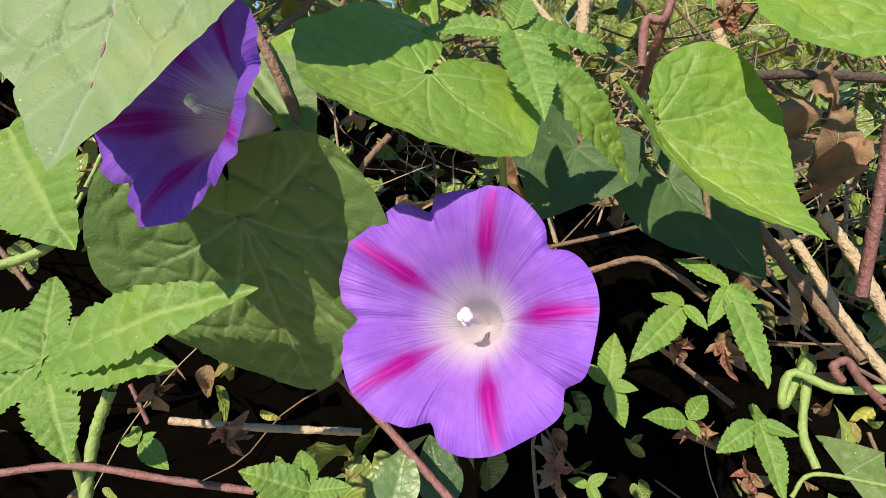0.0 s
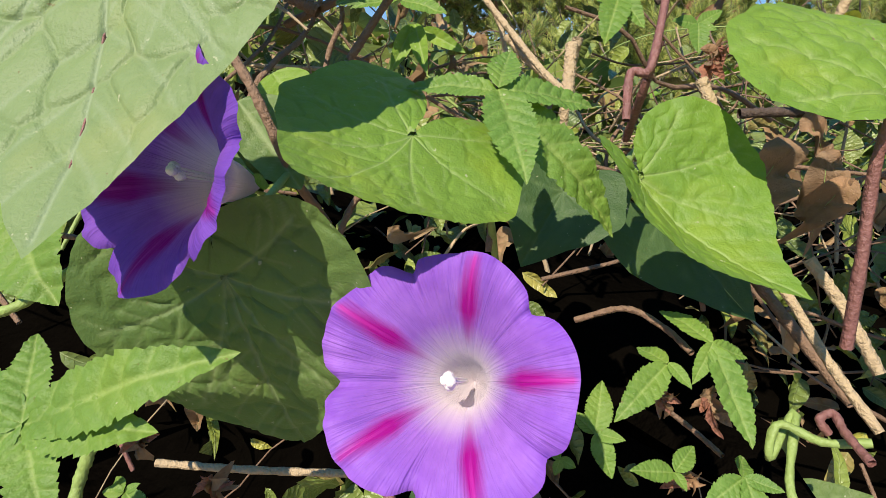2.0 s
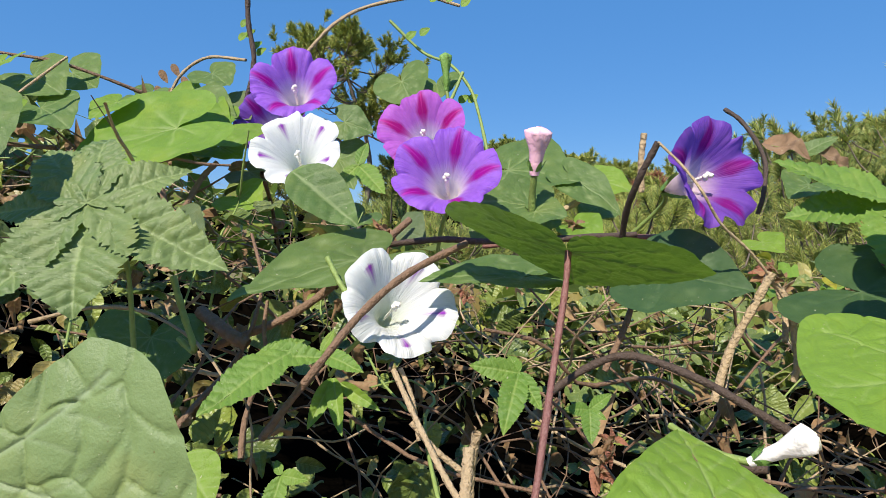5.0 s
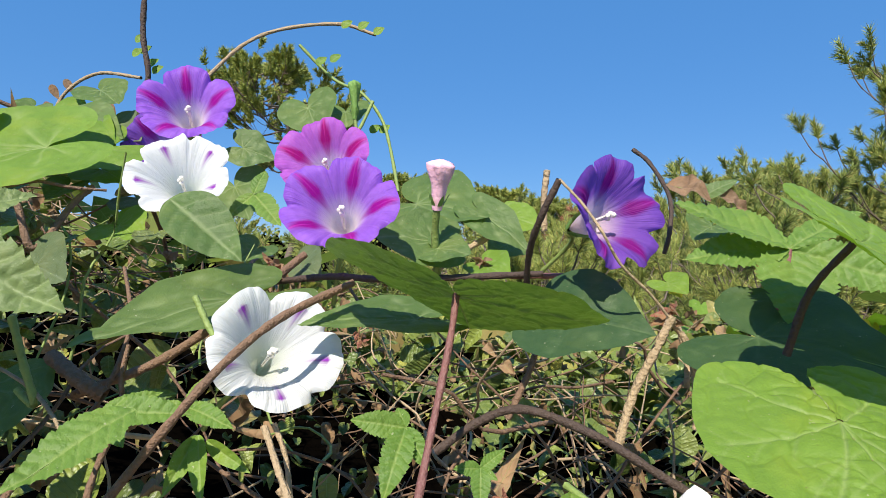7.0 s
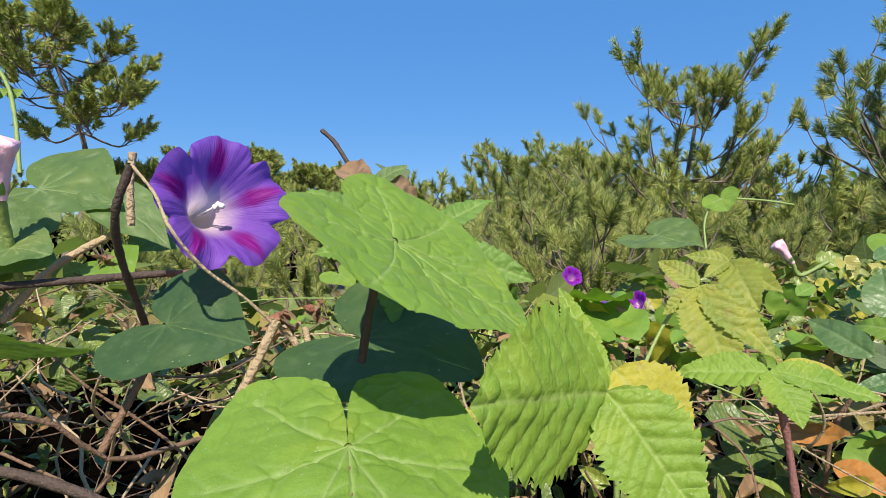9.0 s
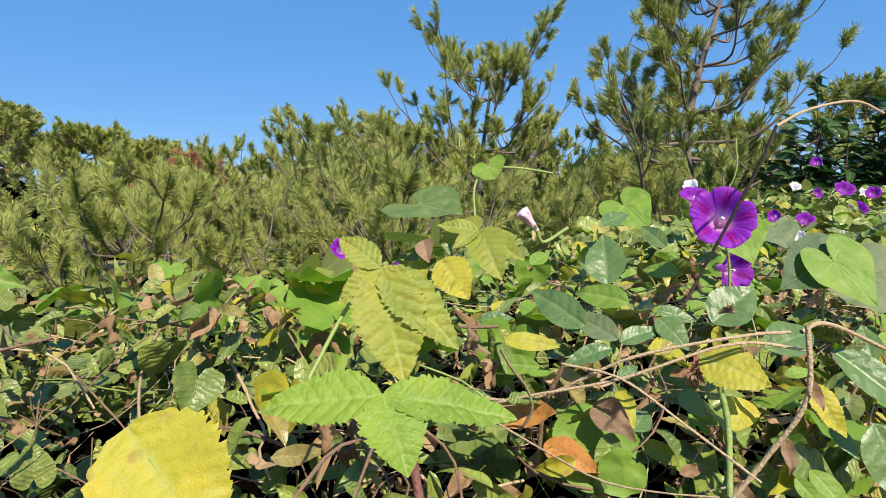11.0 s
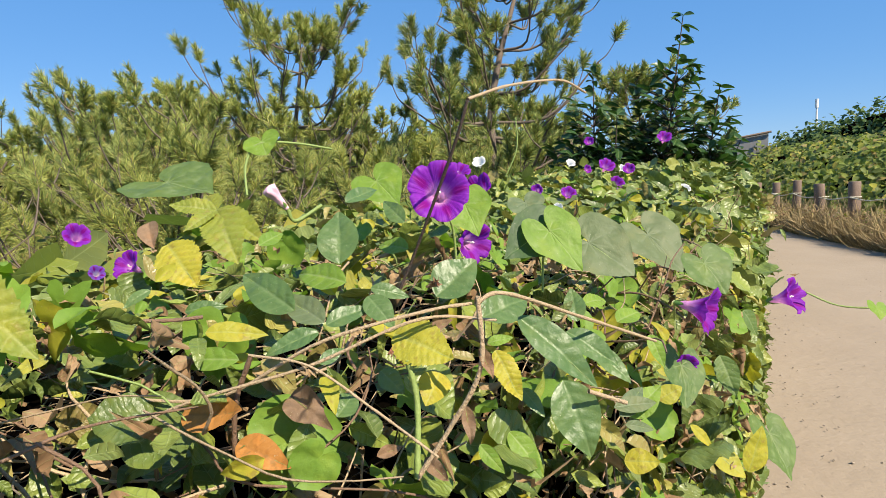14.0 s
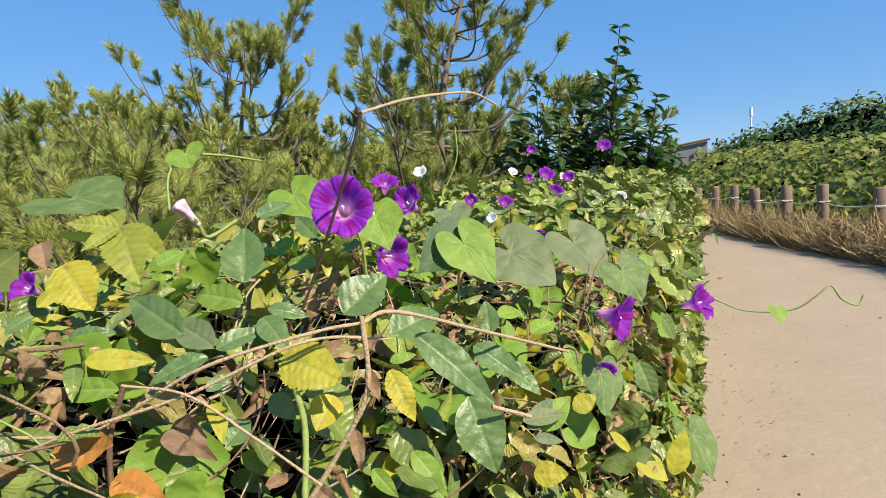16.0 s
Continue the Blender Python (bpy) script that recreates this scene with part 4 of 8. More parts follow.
scatter_leaves("hedge_leaves", "dense leaves on the far side of the hedge", "far_mass", K_FAR, 9000, -4.0, 26.0, 0.76, 1.0, (0.08, 0.15), (-0.12, 0.03), 0.2, 0.3, 41)
scatter_leaves("hedge_leaves", "dense leaves at the near end of the hedge", "mass", K_FAR, 9000, -4.0, -0.9, 0.02, 1.0, (0.04, 0.09), (-0.14, 0.0), 0.3, 0.55, 42)


def dry_stems(name, label, material, count, ylo, yhi, slo, shi, radius, lift, length, seed, gap=0.27):
    q = np.random.default_rng(seed)
    parts = []
    for _ in range(count):
        y, s = np.array([q.uniform(ylo, yhi)]), np.array([q.uniform(slo, shi)])
        p, n = hedge_point(y, s)[0], hedge_normal(y, s)[0]
        p = p + n * q.uniform(*lift)
        way = unit(q.normal(0, 1, 3) + np.array([0, 0, 0.6]))
        way = unit(way - n * (way @ n) * 0.7)
        ln = q.uniform(*length)
        pts = [p]
        for _ in range(5):
            way = unit(way + q.normal(0, 0.28, 3))
            pts.append(pts[-1] + way * ln / 5)
        line = np.array(pts)
        if (line[:, 2] > hedge_point(line[:, 1], np.full(len(line), 0.55))[:, 2] + 0.01).any():
            continue
        if not clear(line, gap).all() or (line[:, 0] > np.interp(line[:, 1], Y_EDGE, X_EDGE) - 0.02).any():
            continue
        r = q.uniform(*radius)
        parts.append(tube_arrays(spline(pts, 14), r, r * 0.6, 5, 0.2))
    v, f = joined(parts)
    return tagged(piece(name, v, f, M[material]), label, "stems", kind="stuff")


dry_stems("dry_stems", "tangled dry tan stems in the hedge", "stem_tan", 800, -2.0, 2.6, 0.33, 0.75, (0.0005, 0.0016), (-0.26, -0.03), (0.08, 0.3), 21)
dry_stems("dry_stems", "tangled dark brown stems in the hedge", "stem_brown", 900, -2.0, 2.6, 0.33, 0.75, (0.0005, 0.0016), (-0.3, -0.03), (0.08, 0.35), 22)
dry_stems("green_stems", "thin green vine stems in the hedge", "stem_green", 200, -2.0, 3.0, 0.33, 0.75, (0.0006, 0.0015), (-0.14, 0.0), (0.08, 0.3), 23)

dry_stems("dry_stems", "pale dry stems lying over the hedge top", "stem_tan", 330, 0.1, 2.0, 0.12, 0.62, (0.0006, 0.0017), (-0.07, 0.0), (0.06, 0.24), 24)
dry_stems("dry_stems", "brown twigs in the hedge side", "stem_brown", 650, -0.6, 2.6, 0.08, 0.55, (0.0006, 0.002), (-0.1, 0.0), (0.08, 0.3), 25)


# ---- pines ----
def brush_arrays(line, length, count, q, wide):
    """Needles all round a shoot, leaning to its tip, like a bottle brush."""
    p = np.asarray(line, float)
    t = q.random(count) ** 0.8 * (len(p) - 1.001)
    i = t.astype(int)
    root = p[i] + (p[i + 1] - p[i]) * (t - i)[:, None]
    way = p[i + 1] - p[i]
    way = way / (np.linalg.norm(way, axis=1, keepdims=True) + 1e-9)
    out = q.normal(0, 1, (count, 3))
    out = out - way * (out * way).sum(1, keepdims=True)
    out /= np.linalg.norm(out, axis=1, keepdims=True)
    lean = (q.uniform(0.55, 1.15, count) * (1.0 - 0.45 * t / len(p)))[:, None]
    d = way * np.cos(lean) + out * np.sin(lean) - np.array([0, 0, 0.12])
    side = np.cross(d, q.normal(0, 1, (count, 3)))
    side /= np.linalg.norm(side, axis=1, keepdims=True)
    ln = length * q.uniform(0.7, 1.1, count)[:, None]
    v = np.stack([root - side * wide, root + side * wide, root + d * ln], 1)
    return v.reshape(-1, 3), np.arange(count * 3).reshape(-1, 3)


def pine(x, y, height, spread, label, seed, lean=(0, 0), tufts=5, needle=0.12, shape="young", low=0.1, needles=85, wide=0.0065, crown="needles", brush=0.2, taper=0.45):
    q = np.random.default_rng(seed)
    holder = tagged(new("pine_tree"), label, "tree", "pine trees")
    holder.location = (x, y, -0.02)
    top = np.array([lean[0], lean[1], height * 0.84 - 0.3])
    mid = top * 0.5 + (*q.normal(0, 0.06 * height, 2), 0)
    trunk = spline([(0, 0, 0), mid, top], 24)
    r0 = 0.013 * height + 0.01
    young = shape == "young"
    wood = [tube_arrays(trunk, r0, r0 * 0.25, 8, 0.12)]
    green = []

    def shoot(at, way, size):
        tip = at + way * size
        bow = (at + tip) / 2 + (0, 0, -0.12 * size)
        line = spline([at, bow, tip], 7)
        wood.append(tube_arrays(line, 0.008, 0.005, 4))
        for k in range(3 if young else 2):
            d = unit(way + q.normal(0, 0.45 if k else 0.1, 3) + (0, 0, 0.45))
            stick = spline([tip, tip + d * brush * q.uniform(0.65, 1.1) * (1.0 if k else 1.25)], 5)
            wood.append(tube_arrays(stick, 0.005, 0.004, 4))
            green.append(brush_arrays(stick, needle * q.uniform(0.8, 1.1), needles, q, wide))

    if young:
        levels = np.linspace(low, 0.98, max(6, int(height * 2.6)))
    else:
        levels = np.array([0.66, 0.74, 0.8, 0.86, 0.91, 0.95, 0.98])
    for lv in levels:
        p0 = trunk[min(23, int(round(lv * 23)))]
        first = q.uniform(0, 6.3)
        many = q.integers(3, 6)
        for b in range(many):
            a = first + 6.28 * b / many + q.normal(0, 0.3)
            reach = spread * ((np.clip(1.12 - lv, 0.1, 1) ** taper) if young else np.interp(lv, [0.66, 0.78, 0.98], [0.55, 1.0, 0.35])) * q.uniform(0.5, 1.1)
            rise = np.interp(lv, [0, 0.5, 1], [0.2, 0.45, 0.6]) if young else q.uniform(-0.05, 0.25)
            d = np.array([np.cos(a), np.sin(a), rise])
            end = p0 + d * reach
            limb = spline([p0, (p0 + end) / 2 + (*q.normal(0, 0.08, 2) * reach, -0.22 * reach), end], 9)
            rr = max(0.008, r0 * 0.45 * (1 - lv * 0.6))
            wood.append(tube_arrays(limb, rr, rr * 0.4, 5, 0.15))
            for k in range(tufts):
                f = q.uniform(0.3 if young else 0.5, 1.0) if k else 1.0
                at = limb[min(8, int(f * 8))]
                turn = a + q.normal(0, 0.8)
                up = q.uniform(0.7, 2.4) if young else q.uniform(0.3, 1.2)
                shoot(at, unit((np.cos(turn), np.sin(turn), up)), (reach * q.uniform(0.1, 0.3) + brush * 0.3))
    for k in range(4 if young else 0):
        shoot(trunk[23], unit((*q.normal(0, 0.25 + 0.2 * (k > 0), 2), 1.0)), brush * 1.3)
    v, f = joined(wood)
    piece("trunk", v, f, M["bark"], holder)
    v, f = joined(green)
    piece("crown", v, f, M[crown], holder, smooth=False)
    return holder


PINES = [
    # x, y, height, spread, shape
    (-4.9, 6.6, 4.25, 2.2, "young"), (-2.05, 7.4, 5.2, 1.9, "young"), (-7.4, 7.4, 3.3, 1.7, "young"), (-9.8, 8.6, 3.9, 1.8, "young"),
    (-13.4, 10.2, 4.6, 2.0, "young"), (-6.6, 5.0, 2.3, 1.5, "young"), (-10.5, 6.2, 2.6, 2.0, "young"), (-14.5, 7.0, 3.4, 2.4, "young"),
    (-3.6, 9.8, 3.8, 1.9, "young"), (-0.9, 10.5, 3.6, 1.6, "young"), (-4.6, 3.6, 1.75, 1.3, "young"), (-6.2, 2.6, 1.9, 1.5, "young"), (-8.2, 3.8, 2.2, 1.7, "young"), (-3.6, 5.6, 2.0, 1.3, "young"), (-11.5, 3.2, 2.7, 2.0, "young"), (-8.6, 10.5, 3.4, 2.0, "young"), (-6.0, 9.5, 3.3, 1.8, "young"), (-12.6, 11.6, 4.9, 1.3, "young"), (-14.2, 12.2, 4.6, 1.4, "young"), (-3.3, 3.0, 1.75, 1.3, "young"), (-2.7, 4.5, 1.7, 1.1, "young"), (-4.4, 1.5, 1.7, 1.4, "young"), (-5.3, 0.2, 1.6, 1.4, "young"), (-5.4, 4.6, 2.35, 1.6, "young"), (-7.2, 5.9, 2.7, 1.7, "young"), (-2.2, 6.0, 1.9, 1.2, "young"),
]
for n, (x, y, h, w, shape) in enumerate(PINES):
    away = math.hypot(x, y)
    count, thick, long = (140, 0.0026, 0.1) if away < 6.5 else (95, 0.0052, 0.12) if away < 10.5 else (50, 0.011, 0.12)
    pine(x, y, h, w, "young black pine with upright shoots and long needles", 100 + n, needle=long, needles=count, wide=thick, taper=0.55 if h > 3 else 0.3, tufts=6 if h > 3.2 else 5)
pine(-9.9, 4.65, 2.75, 0.9, "pine with rust-brown dead needles", 139, crown="needles_dead", needle=0.16)
PARASOL = [(-15.05, -1.3, 7.8, 2.6), (-17.6, 2.1, 5.0, 1.7), (-17.4, 3.7, 5.05, 1.8), (-16.9, 5.4, 4.6, 1.7), (-16.6, 6.7, 4.2, 1.5), (-18.5, 0.6, 4.5, 1.8), (-24.0, -4.2, 4.6, 2.4)]
for n, (x, y, h, w) in enumerate(PARASOL):
    pine(x, y, h, w, "old pine with a flat spreading crown on a bare trunk", 140 + n, shape="parasol", tufts=20 if n == 0 else 12, needle=0.15, needles=70, wide=0.013, brush=0.24)


# ---- the leafy shrub beside the hedge ----
def shrub(x, y, base, shoots, seed, label):
    q = np.random.default_rng(seed)
    holder = tagged(new("broadleaf_shrub"), label, "shrub")
    holder.location = (x, y, 0)
    parts, spots, normals, axes, sizes = [], [], [], [], []
    for dx, dy, h in shoots:
        a = np.array([dx * 0.3, dy * 0.3, 0.0])
        b = np.array([dx, dy, h])
        line = spline([a, (a + b) / 2 + (*q.normal(0, 0.06, 2), 0), b], 40)
        parts.append(tube_arrays(line, 0.016, 0.003, 6))
        for k in range(10, 40):
            for m in range(3 if k > 33 else 15):
                ang = q.uniform(0, 6.3)
                out = np.array([np.cos(ang), np.sin(ang), 0.55])
                reach = 0.0 if k > 33 else q.uniform(0, 0.42) * (1 - k / 50)
                at = line[k] + out * reach
                if reach > 0.05:
                    parts.append(tube_arrays([line[k], at], 0.004, 0.002, 4))
                spots.append(at), axes.append(out + q.normal(0, 0.2, 3)), normals.append(unit(q.normal(0, 0.4, 3) + (0.3, 0, 1.0))), sizes.append(q.uniform(0.08, 0.125))
    v, f = joined(parts)
    piece("stem_frame", v, f, M["stem_dark"], holder)
    v, f, u = leaf_mass(pattern("ovate", 7, 5, 0.48, 0.35, 0.2, 0.02, 3), np.array(spots), np.array(normals), np.array(axes), np.array(sizes))
    piece("foliage", v, f, M["shrub_leaf"], holder, u)
    return holder


shrub(-0.42, 4.35, 0.0, [(0.32, -0.1, 2.42), (0.02, 0.1, 2.0), (0.55, 0.05, 1.95), (0.2, 0.3, 1.9), (-0.3, 0.1, 2.2), (-0.45, 0.2, 1.85), (0.45, 0.3, 1.7), (-0.1, -0.15, 1.8), (0.62, 0.2, 1.75), (0.1, 0.0, 1.7), (-0.25, -0.1, 1.65), (0.4, -0.05, 1.75), (0.7, 0.3, 1.6), (-0.6, 0.1, 1.6)], 31, "dark glossy shrub with upright leafy shoots behind the hedge")


# ---- rope fence ----
def log_post(x, y, high, radius, seed, material="post", label="weathered round log post of the rope fence"):
    q = np.random.default_rng(seed)
    holder = tagged(new("fence_post"), label, "fence post", "rope fence posts")
    holder.location = (x, y, 0)
    a = np.linspace(0, 2 * np.pi, 16, endpoint=False)
    z = np.array([-0.1, 0.0, high * 0.4, high * 0.8, high - 0.015, high, high])
    s = np.array([1.02, 1.02, 1.0, 0.99, 0.98, 0.9, 0.0])
    r = radius * (1 + 0.05 * np.sin(a * 3 + q.uniform(0, 6)) + 0.03 * np.sin(a * 7))
    v = np.stack([s[:, None] * r * np.cos(a) + q.normal(0, 0.02) * z[:, None], s[:, None] * r * np.sin(a) + q.normal(0, 0.01) * z[:, None], np.repeat(z[:, None], 16, 1)], -1).reshape(-1, 3)
    piece("log", v, grid_faces(7, 16, True), M[material], holder)
    ring = spline([(radius * 1.06 * np.cos(t), radius * 1.06 * np.sin(t), high * 0.74) for t in np.linspace(0, 2 * np.pi, 9)], 24)
    w, g = tube_arrays(ring, 0.011, None, 5)
    piece("rope_loop", w, g, M["rope"], holder)
    return holder


posts = []
for n in range(11):
    y = 7.65 + 1.42 * n
    x = np.interp(y, Y_ROAD, X_RIGHT) + 0.42
    high = 1.14 + 0.04 * math.sin(n * 2.3)
    log_post(x, y, high, 0.1 + 0.01 * math.sin(n * 1.7), 50 + n)
    posts.append((x, y, high))
log_post(np.interp(23.4, Y_ROAD, X_RIGHT) + 0.5, 23.4, 1.15, 0.11, 77, "orange_paint", "orange painted post at the end of the fence")
for n in range(10):
    (x0, y0, h0), (x1, y1, h1) = posts[n], posts[n + 1]
    a, b = np.array([x0 - 0.1, y0, h0 * 0.74]), np.array([x1 - 0.1, y1, h1 * 0.74])
    v, f = tube_arrays(spline([a, (a + b) / 2 - (0, 0, 0.05), b], 14), 0.012, None, 6)
    tagged(piece("fence_rope", v, f, M["rope"]), "pale rope sagging between two log posts", "rope", "fence ropes")


def grass_tufts(name, label, material, count, ylo, yhi, inset, width, high, seed):
    q = np.random.default_rng(seed)
    y = q.uniform(ylo, yhi, count)
    x = np.interp(y, Y_ROAD, X_RIGHT) + inset + width * q.random(count) ** 1.3
    d = q.normal(0, 0.45, (count, 3)) + (0, 0, 1.0)
    d /= np.linalg.norm(d, axis=1, keepdims=True)
    ln = q.uniform(*high, count)[:, None]
    root = np.stack([x, y, np.zeros(count)], -1)
    side = np.cross(d, q.normal(0, 1, (count, 3)))
    side /= np.linalg.norm(side, axis=1, keepdims=True)
    w = 0.006
    bow = q.normal(0, 0.25, (count, 3)) * ln
    midp = root + d * ln * 0.55
    v = np.stack([root - side * w, root + side * w, midp + side * w, midp - side * w, root + d * ln + bow + side * 0.002, root + d * ln + bow - side * 0.002], 1)
    f = np.array([[0, 1, 2, 3], [3, 2, 4, 5]])[None] + (np.arange(count) * 6)[:, None, None]
    tagged(piece(name, v.reshape(-1, 3), f.reshape(-1, 4), M[material]), label, "grass", kind="stuff")


grass_tufts("dry_grass", "dry straw-coloured grass under the rope fence", "dry_grass", 16000, 4.0, 26.0, 0.0, 2.2, (0.15, 0.5), 61)
grass_tufts("dry_grass", "tall dry grass along the road edge before the fence", "dry_grass", 14000, 4.5, 26.0, -0.06, 0.6, (0.3, 0.72), 64)


def verge_leaves(count, ylo, yhi, inset, width, high, size, material, label, seed):
    q = np.random.default_rng(seed)
    y = q.uniform(ylo, yhi, count)
    x = np.interp(y, Y_ROAD, X_RIGHT) + inset + width * q.random(count)
    z = q.random(count) ** 1.5 * high
    p = np.stack([x, y, z], -1)
    n = q.normal(0, 0.6, (count, 3)) + (0, 0, 0.8)
    n /= np.linalg.norm(n, axis=1, keepdims=True)
    v, f, u = leaf_mass(K_FAR[0], p, n, q.normal(0, 1, (count, 3)), q.uniform(*size, count))
    tagged(piece("verge_weeds", v, f, M[material], None, u), label, "weeds", kind="stuff")


verge_leaves(9000, 5.0, 24.0, -0.05, 0.75, 0.6, (0.03, 0.08), "dead_mass", "withered weeds at the road's edge", 62)
verge_leaves(4200, 5.0, 26.0, 0.0, 0.7, 0.55, (0.03, 0.08), "far_mass", "green weeds in the dry grass", 65)
verge_leaves(2500, 5.0, 26.0, 0.3, 1.8, 0.4, (0.04, 0.09), "far_mass", "low green weeds behind the rope fence", 63)

q = np.random.default_rng(81)
count = 700
y = 0.6 + 11.0 * q.random(count) ** 1.5
x = np.interp(y, Y_EDGE, X_EDGE) + 0.02 + 0.5 * q.random(count) ** 2.2
far = q.random(count) < 0.25
x = np.where(far, np.interp(y, Y_ROAD, X_LEFT) + 3.0 * q.random(count), x)
a = np.linspace(0, 2 * np.pi, 6, endpoint=False)
stone = np.vstack([[(0, 0, -0.5)], np.stack([np.cos(a), np.sin(a) * 0.8, 0.1 * np.sin(a * 2)], -1), [(0.1, 0, 0.55)]])
stone_faces = np.array([(0, 1 + (n + 1) % 6, 1 + n) for n in range(6)] + [(7, 1 + n, 1 + (n + 1) % 6) for n in range(6)])
turn = q.uniform(0, 6.3, count)
size = q.uniform(0.002, 0.009, count) * np.where(q.random(count) < 0.06, 2.0, 1.0)
rot = np.stack([np.stack([np.cos(turn), np.sin(turn), 0 * turn], -1), np.stack([-np.sin(turn), np.cos(turn), 0 * turn], -1), np.repeat([[0, 0, 1.0]], count, 0)], 1)
v = np.einsum("vk,nkc->nvc", stone, rot) * size[:, None, None] + np.stack([x, y, 0.016 + size * 0.3], -1)[:, None]
f = stone_faces[None] + (np.arange(count) * 8)[:, None, None]
tagged(piece("pebbles", v.reshape(-1, 3), f.reshape(-1, 3), M["pebble"]), "loose pebbles and grit on the dirt road", "pebbles", kind="stuff")


# ---- overgrown bank behind the fence ----
def mound(name, label, line, widths, heights, count, size, material, seed, category="shrubbery", lump=0.35, steep=0.7, arc=(0.03, 3.11)):
    """A long overgrown mound along a line: a core coloured as deep shade and a skin of leaves."""
    q = np.random.default_rng(seed)
    pts = spline(line, 60)
    w, h = np.interp(np.linspace(0, 1, 60), np.linspace(0, 1, len(widths)), widths), np.interp(np.linspace(0, 1, 60), np.linspace(0, 1, len(heights)), heights)
    way = np.gradient(pts, axis=0)
    way /= np.linalg.norm(way, axis=1, keepdims=True)
    side = np.cross(way, (0, 0, 1))

    def skin(i, a, grow=1.0):
        lo = np.floor(i).astype(int).clip(0, 58)
        t = (i - lo)[:, None]
        c, sd = pts[lo] * (1 - t) + pts[lo + 1] * t, side[lo]
        ww, hh = np.interp(i, np.arange(60), w), np.interp(i, np.arange(60), h)
        bump = 1 + lump * (0.5 * soft_noise(i * 0.9, a * 3, 1.0) + 0.5 * soft_noise(i * 2.3, a * 5 + 2, 1.2)) * np.sin(a) + 0.09 * soft_noise(i * 7.0, a * 11, 1.0) * soft_noise(i * 4.1 + 3, a * 6 + 1, 1.0)
        return c + sd * (np.cos(a) * ww * bump * grow)[:, None] + np.array([0, 0, 1.0]) * (np.sin(a) ** steep * hh * bump * grow)[:, None]

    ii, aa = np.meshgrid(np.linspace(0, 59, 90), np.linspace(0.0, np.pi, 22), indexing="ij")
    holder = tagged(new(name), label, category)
    # The core is added; its near-black colour paints shade into the leaf gaps.
    piece("core", skin(ii.ravel(), aa.ravel(), 0.9), grid_faces(90, 22), M["deep_shade"], holder)
    i, a = q.uniform(0, 59, count), q.uniform(arc[0], arc[1], count)
    p = skin(i, a, 1.0) + q.normal(0, 0.09, (count, 3))
    n = np.stack([side[i.astype(int), 0] * np.cos(a), side[i.astype(int), 1] * np.cos(a), np.sin(a)], -1) + q.normal(0, 0.75, (count, 3)) + (0.05, -0.6, 0.55)
    n /= np.linalg.norm(n, axis=1, keepdims=True)
    v, f, u = leaf_mass(K_FAR[0], p, n, q.normal(0, 1, (count, 3)) - (0, 0, 0.6), q.uniform(*size, count))
    piece("foliage", v, f, M[material], holder, u)
    return holder


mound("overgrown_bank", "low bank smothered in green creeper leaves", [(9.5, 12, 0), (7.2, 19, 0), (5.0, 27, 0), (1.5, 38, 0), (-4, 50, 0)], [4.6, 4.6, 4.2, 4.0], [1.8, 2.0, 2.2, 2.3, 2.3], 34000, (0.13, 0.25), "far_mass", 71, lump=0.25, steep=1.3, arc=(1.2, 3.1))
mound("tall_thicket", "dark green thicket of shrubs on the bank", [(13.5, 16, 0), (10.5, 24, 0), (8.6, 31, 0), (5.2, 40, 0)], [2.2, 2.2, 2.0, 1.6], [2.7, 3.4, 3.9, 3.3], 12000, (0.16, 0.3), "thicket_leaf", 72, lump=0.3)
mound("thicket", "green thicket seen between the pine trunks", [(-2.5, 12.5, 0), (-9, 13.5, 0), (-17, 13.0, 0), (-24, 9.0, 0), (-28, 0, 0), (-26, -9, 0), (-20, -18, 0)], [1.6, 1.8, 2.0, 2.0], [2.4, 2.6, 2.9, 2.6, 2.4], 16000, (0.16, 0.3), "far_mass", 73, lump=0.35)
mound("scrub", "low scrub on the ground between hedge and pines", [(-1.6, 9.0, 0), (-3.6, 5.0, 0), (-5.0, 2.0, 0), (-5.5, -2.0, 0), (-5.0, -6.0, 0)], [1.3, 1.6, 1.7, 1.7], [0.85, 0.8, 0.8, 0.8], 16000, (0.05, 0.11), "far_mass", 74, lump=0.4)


# ---- shed and lamp pole ----
shed = tagged(new("shed"), "grey sheet-clad shed half hidden by shrubs", "shed")
shed.location = (2.15, 31.0, 0)
bm = bmesh.new()
for a in ((-0.9, -1.6, 0), (0.9, -1.6, 0), (0.9, 1.6, 0), (-0.9, 1.6, 0)):
    bm.verts.new(a)
low_ring = list(bm.verts)
high_ring = [bm.verts.new((v.co.x, v.co.y, 2.9 + 0.28 * (v.co.x + 0.9) / 1.8)) for v in low_ring]
for n in range(4):
    bm.faces.new((low_ring[n], low_ring[(n + 1) % 4], high_ring[(n + 1) % 4], high_ring[n]))
bm.faces.new(high_ring)
me = bpy.data.meshes.new("wall")
bm.to_mesh(me)
bm.free()
me.materials.append(M["sheet"])
new("wall", me).parent = shed
v, f = tube_arrays([(-1.0, -1.7, 2.93), (1.0, -1.7, 3.22)], 0.05, None, 6)
piece("eave", v, f, M["post"], shed)
pole = tagged(new("lamp_pole"), "thin white lamp pole behind the thicket", "lamp pole")
pole.location = (6.6, 40.0, 0)
v, f = tube_arrays([(0, 0, 0), (0, 0, 3), (0, 0, 5.5)], 0.07, 0.05, 8)
piece("shaft", v, f, M["white_metal"], pole)
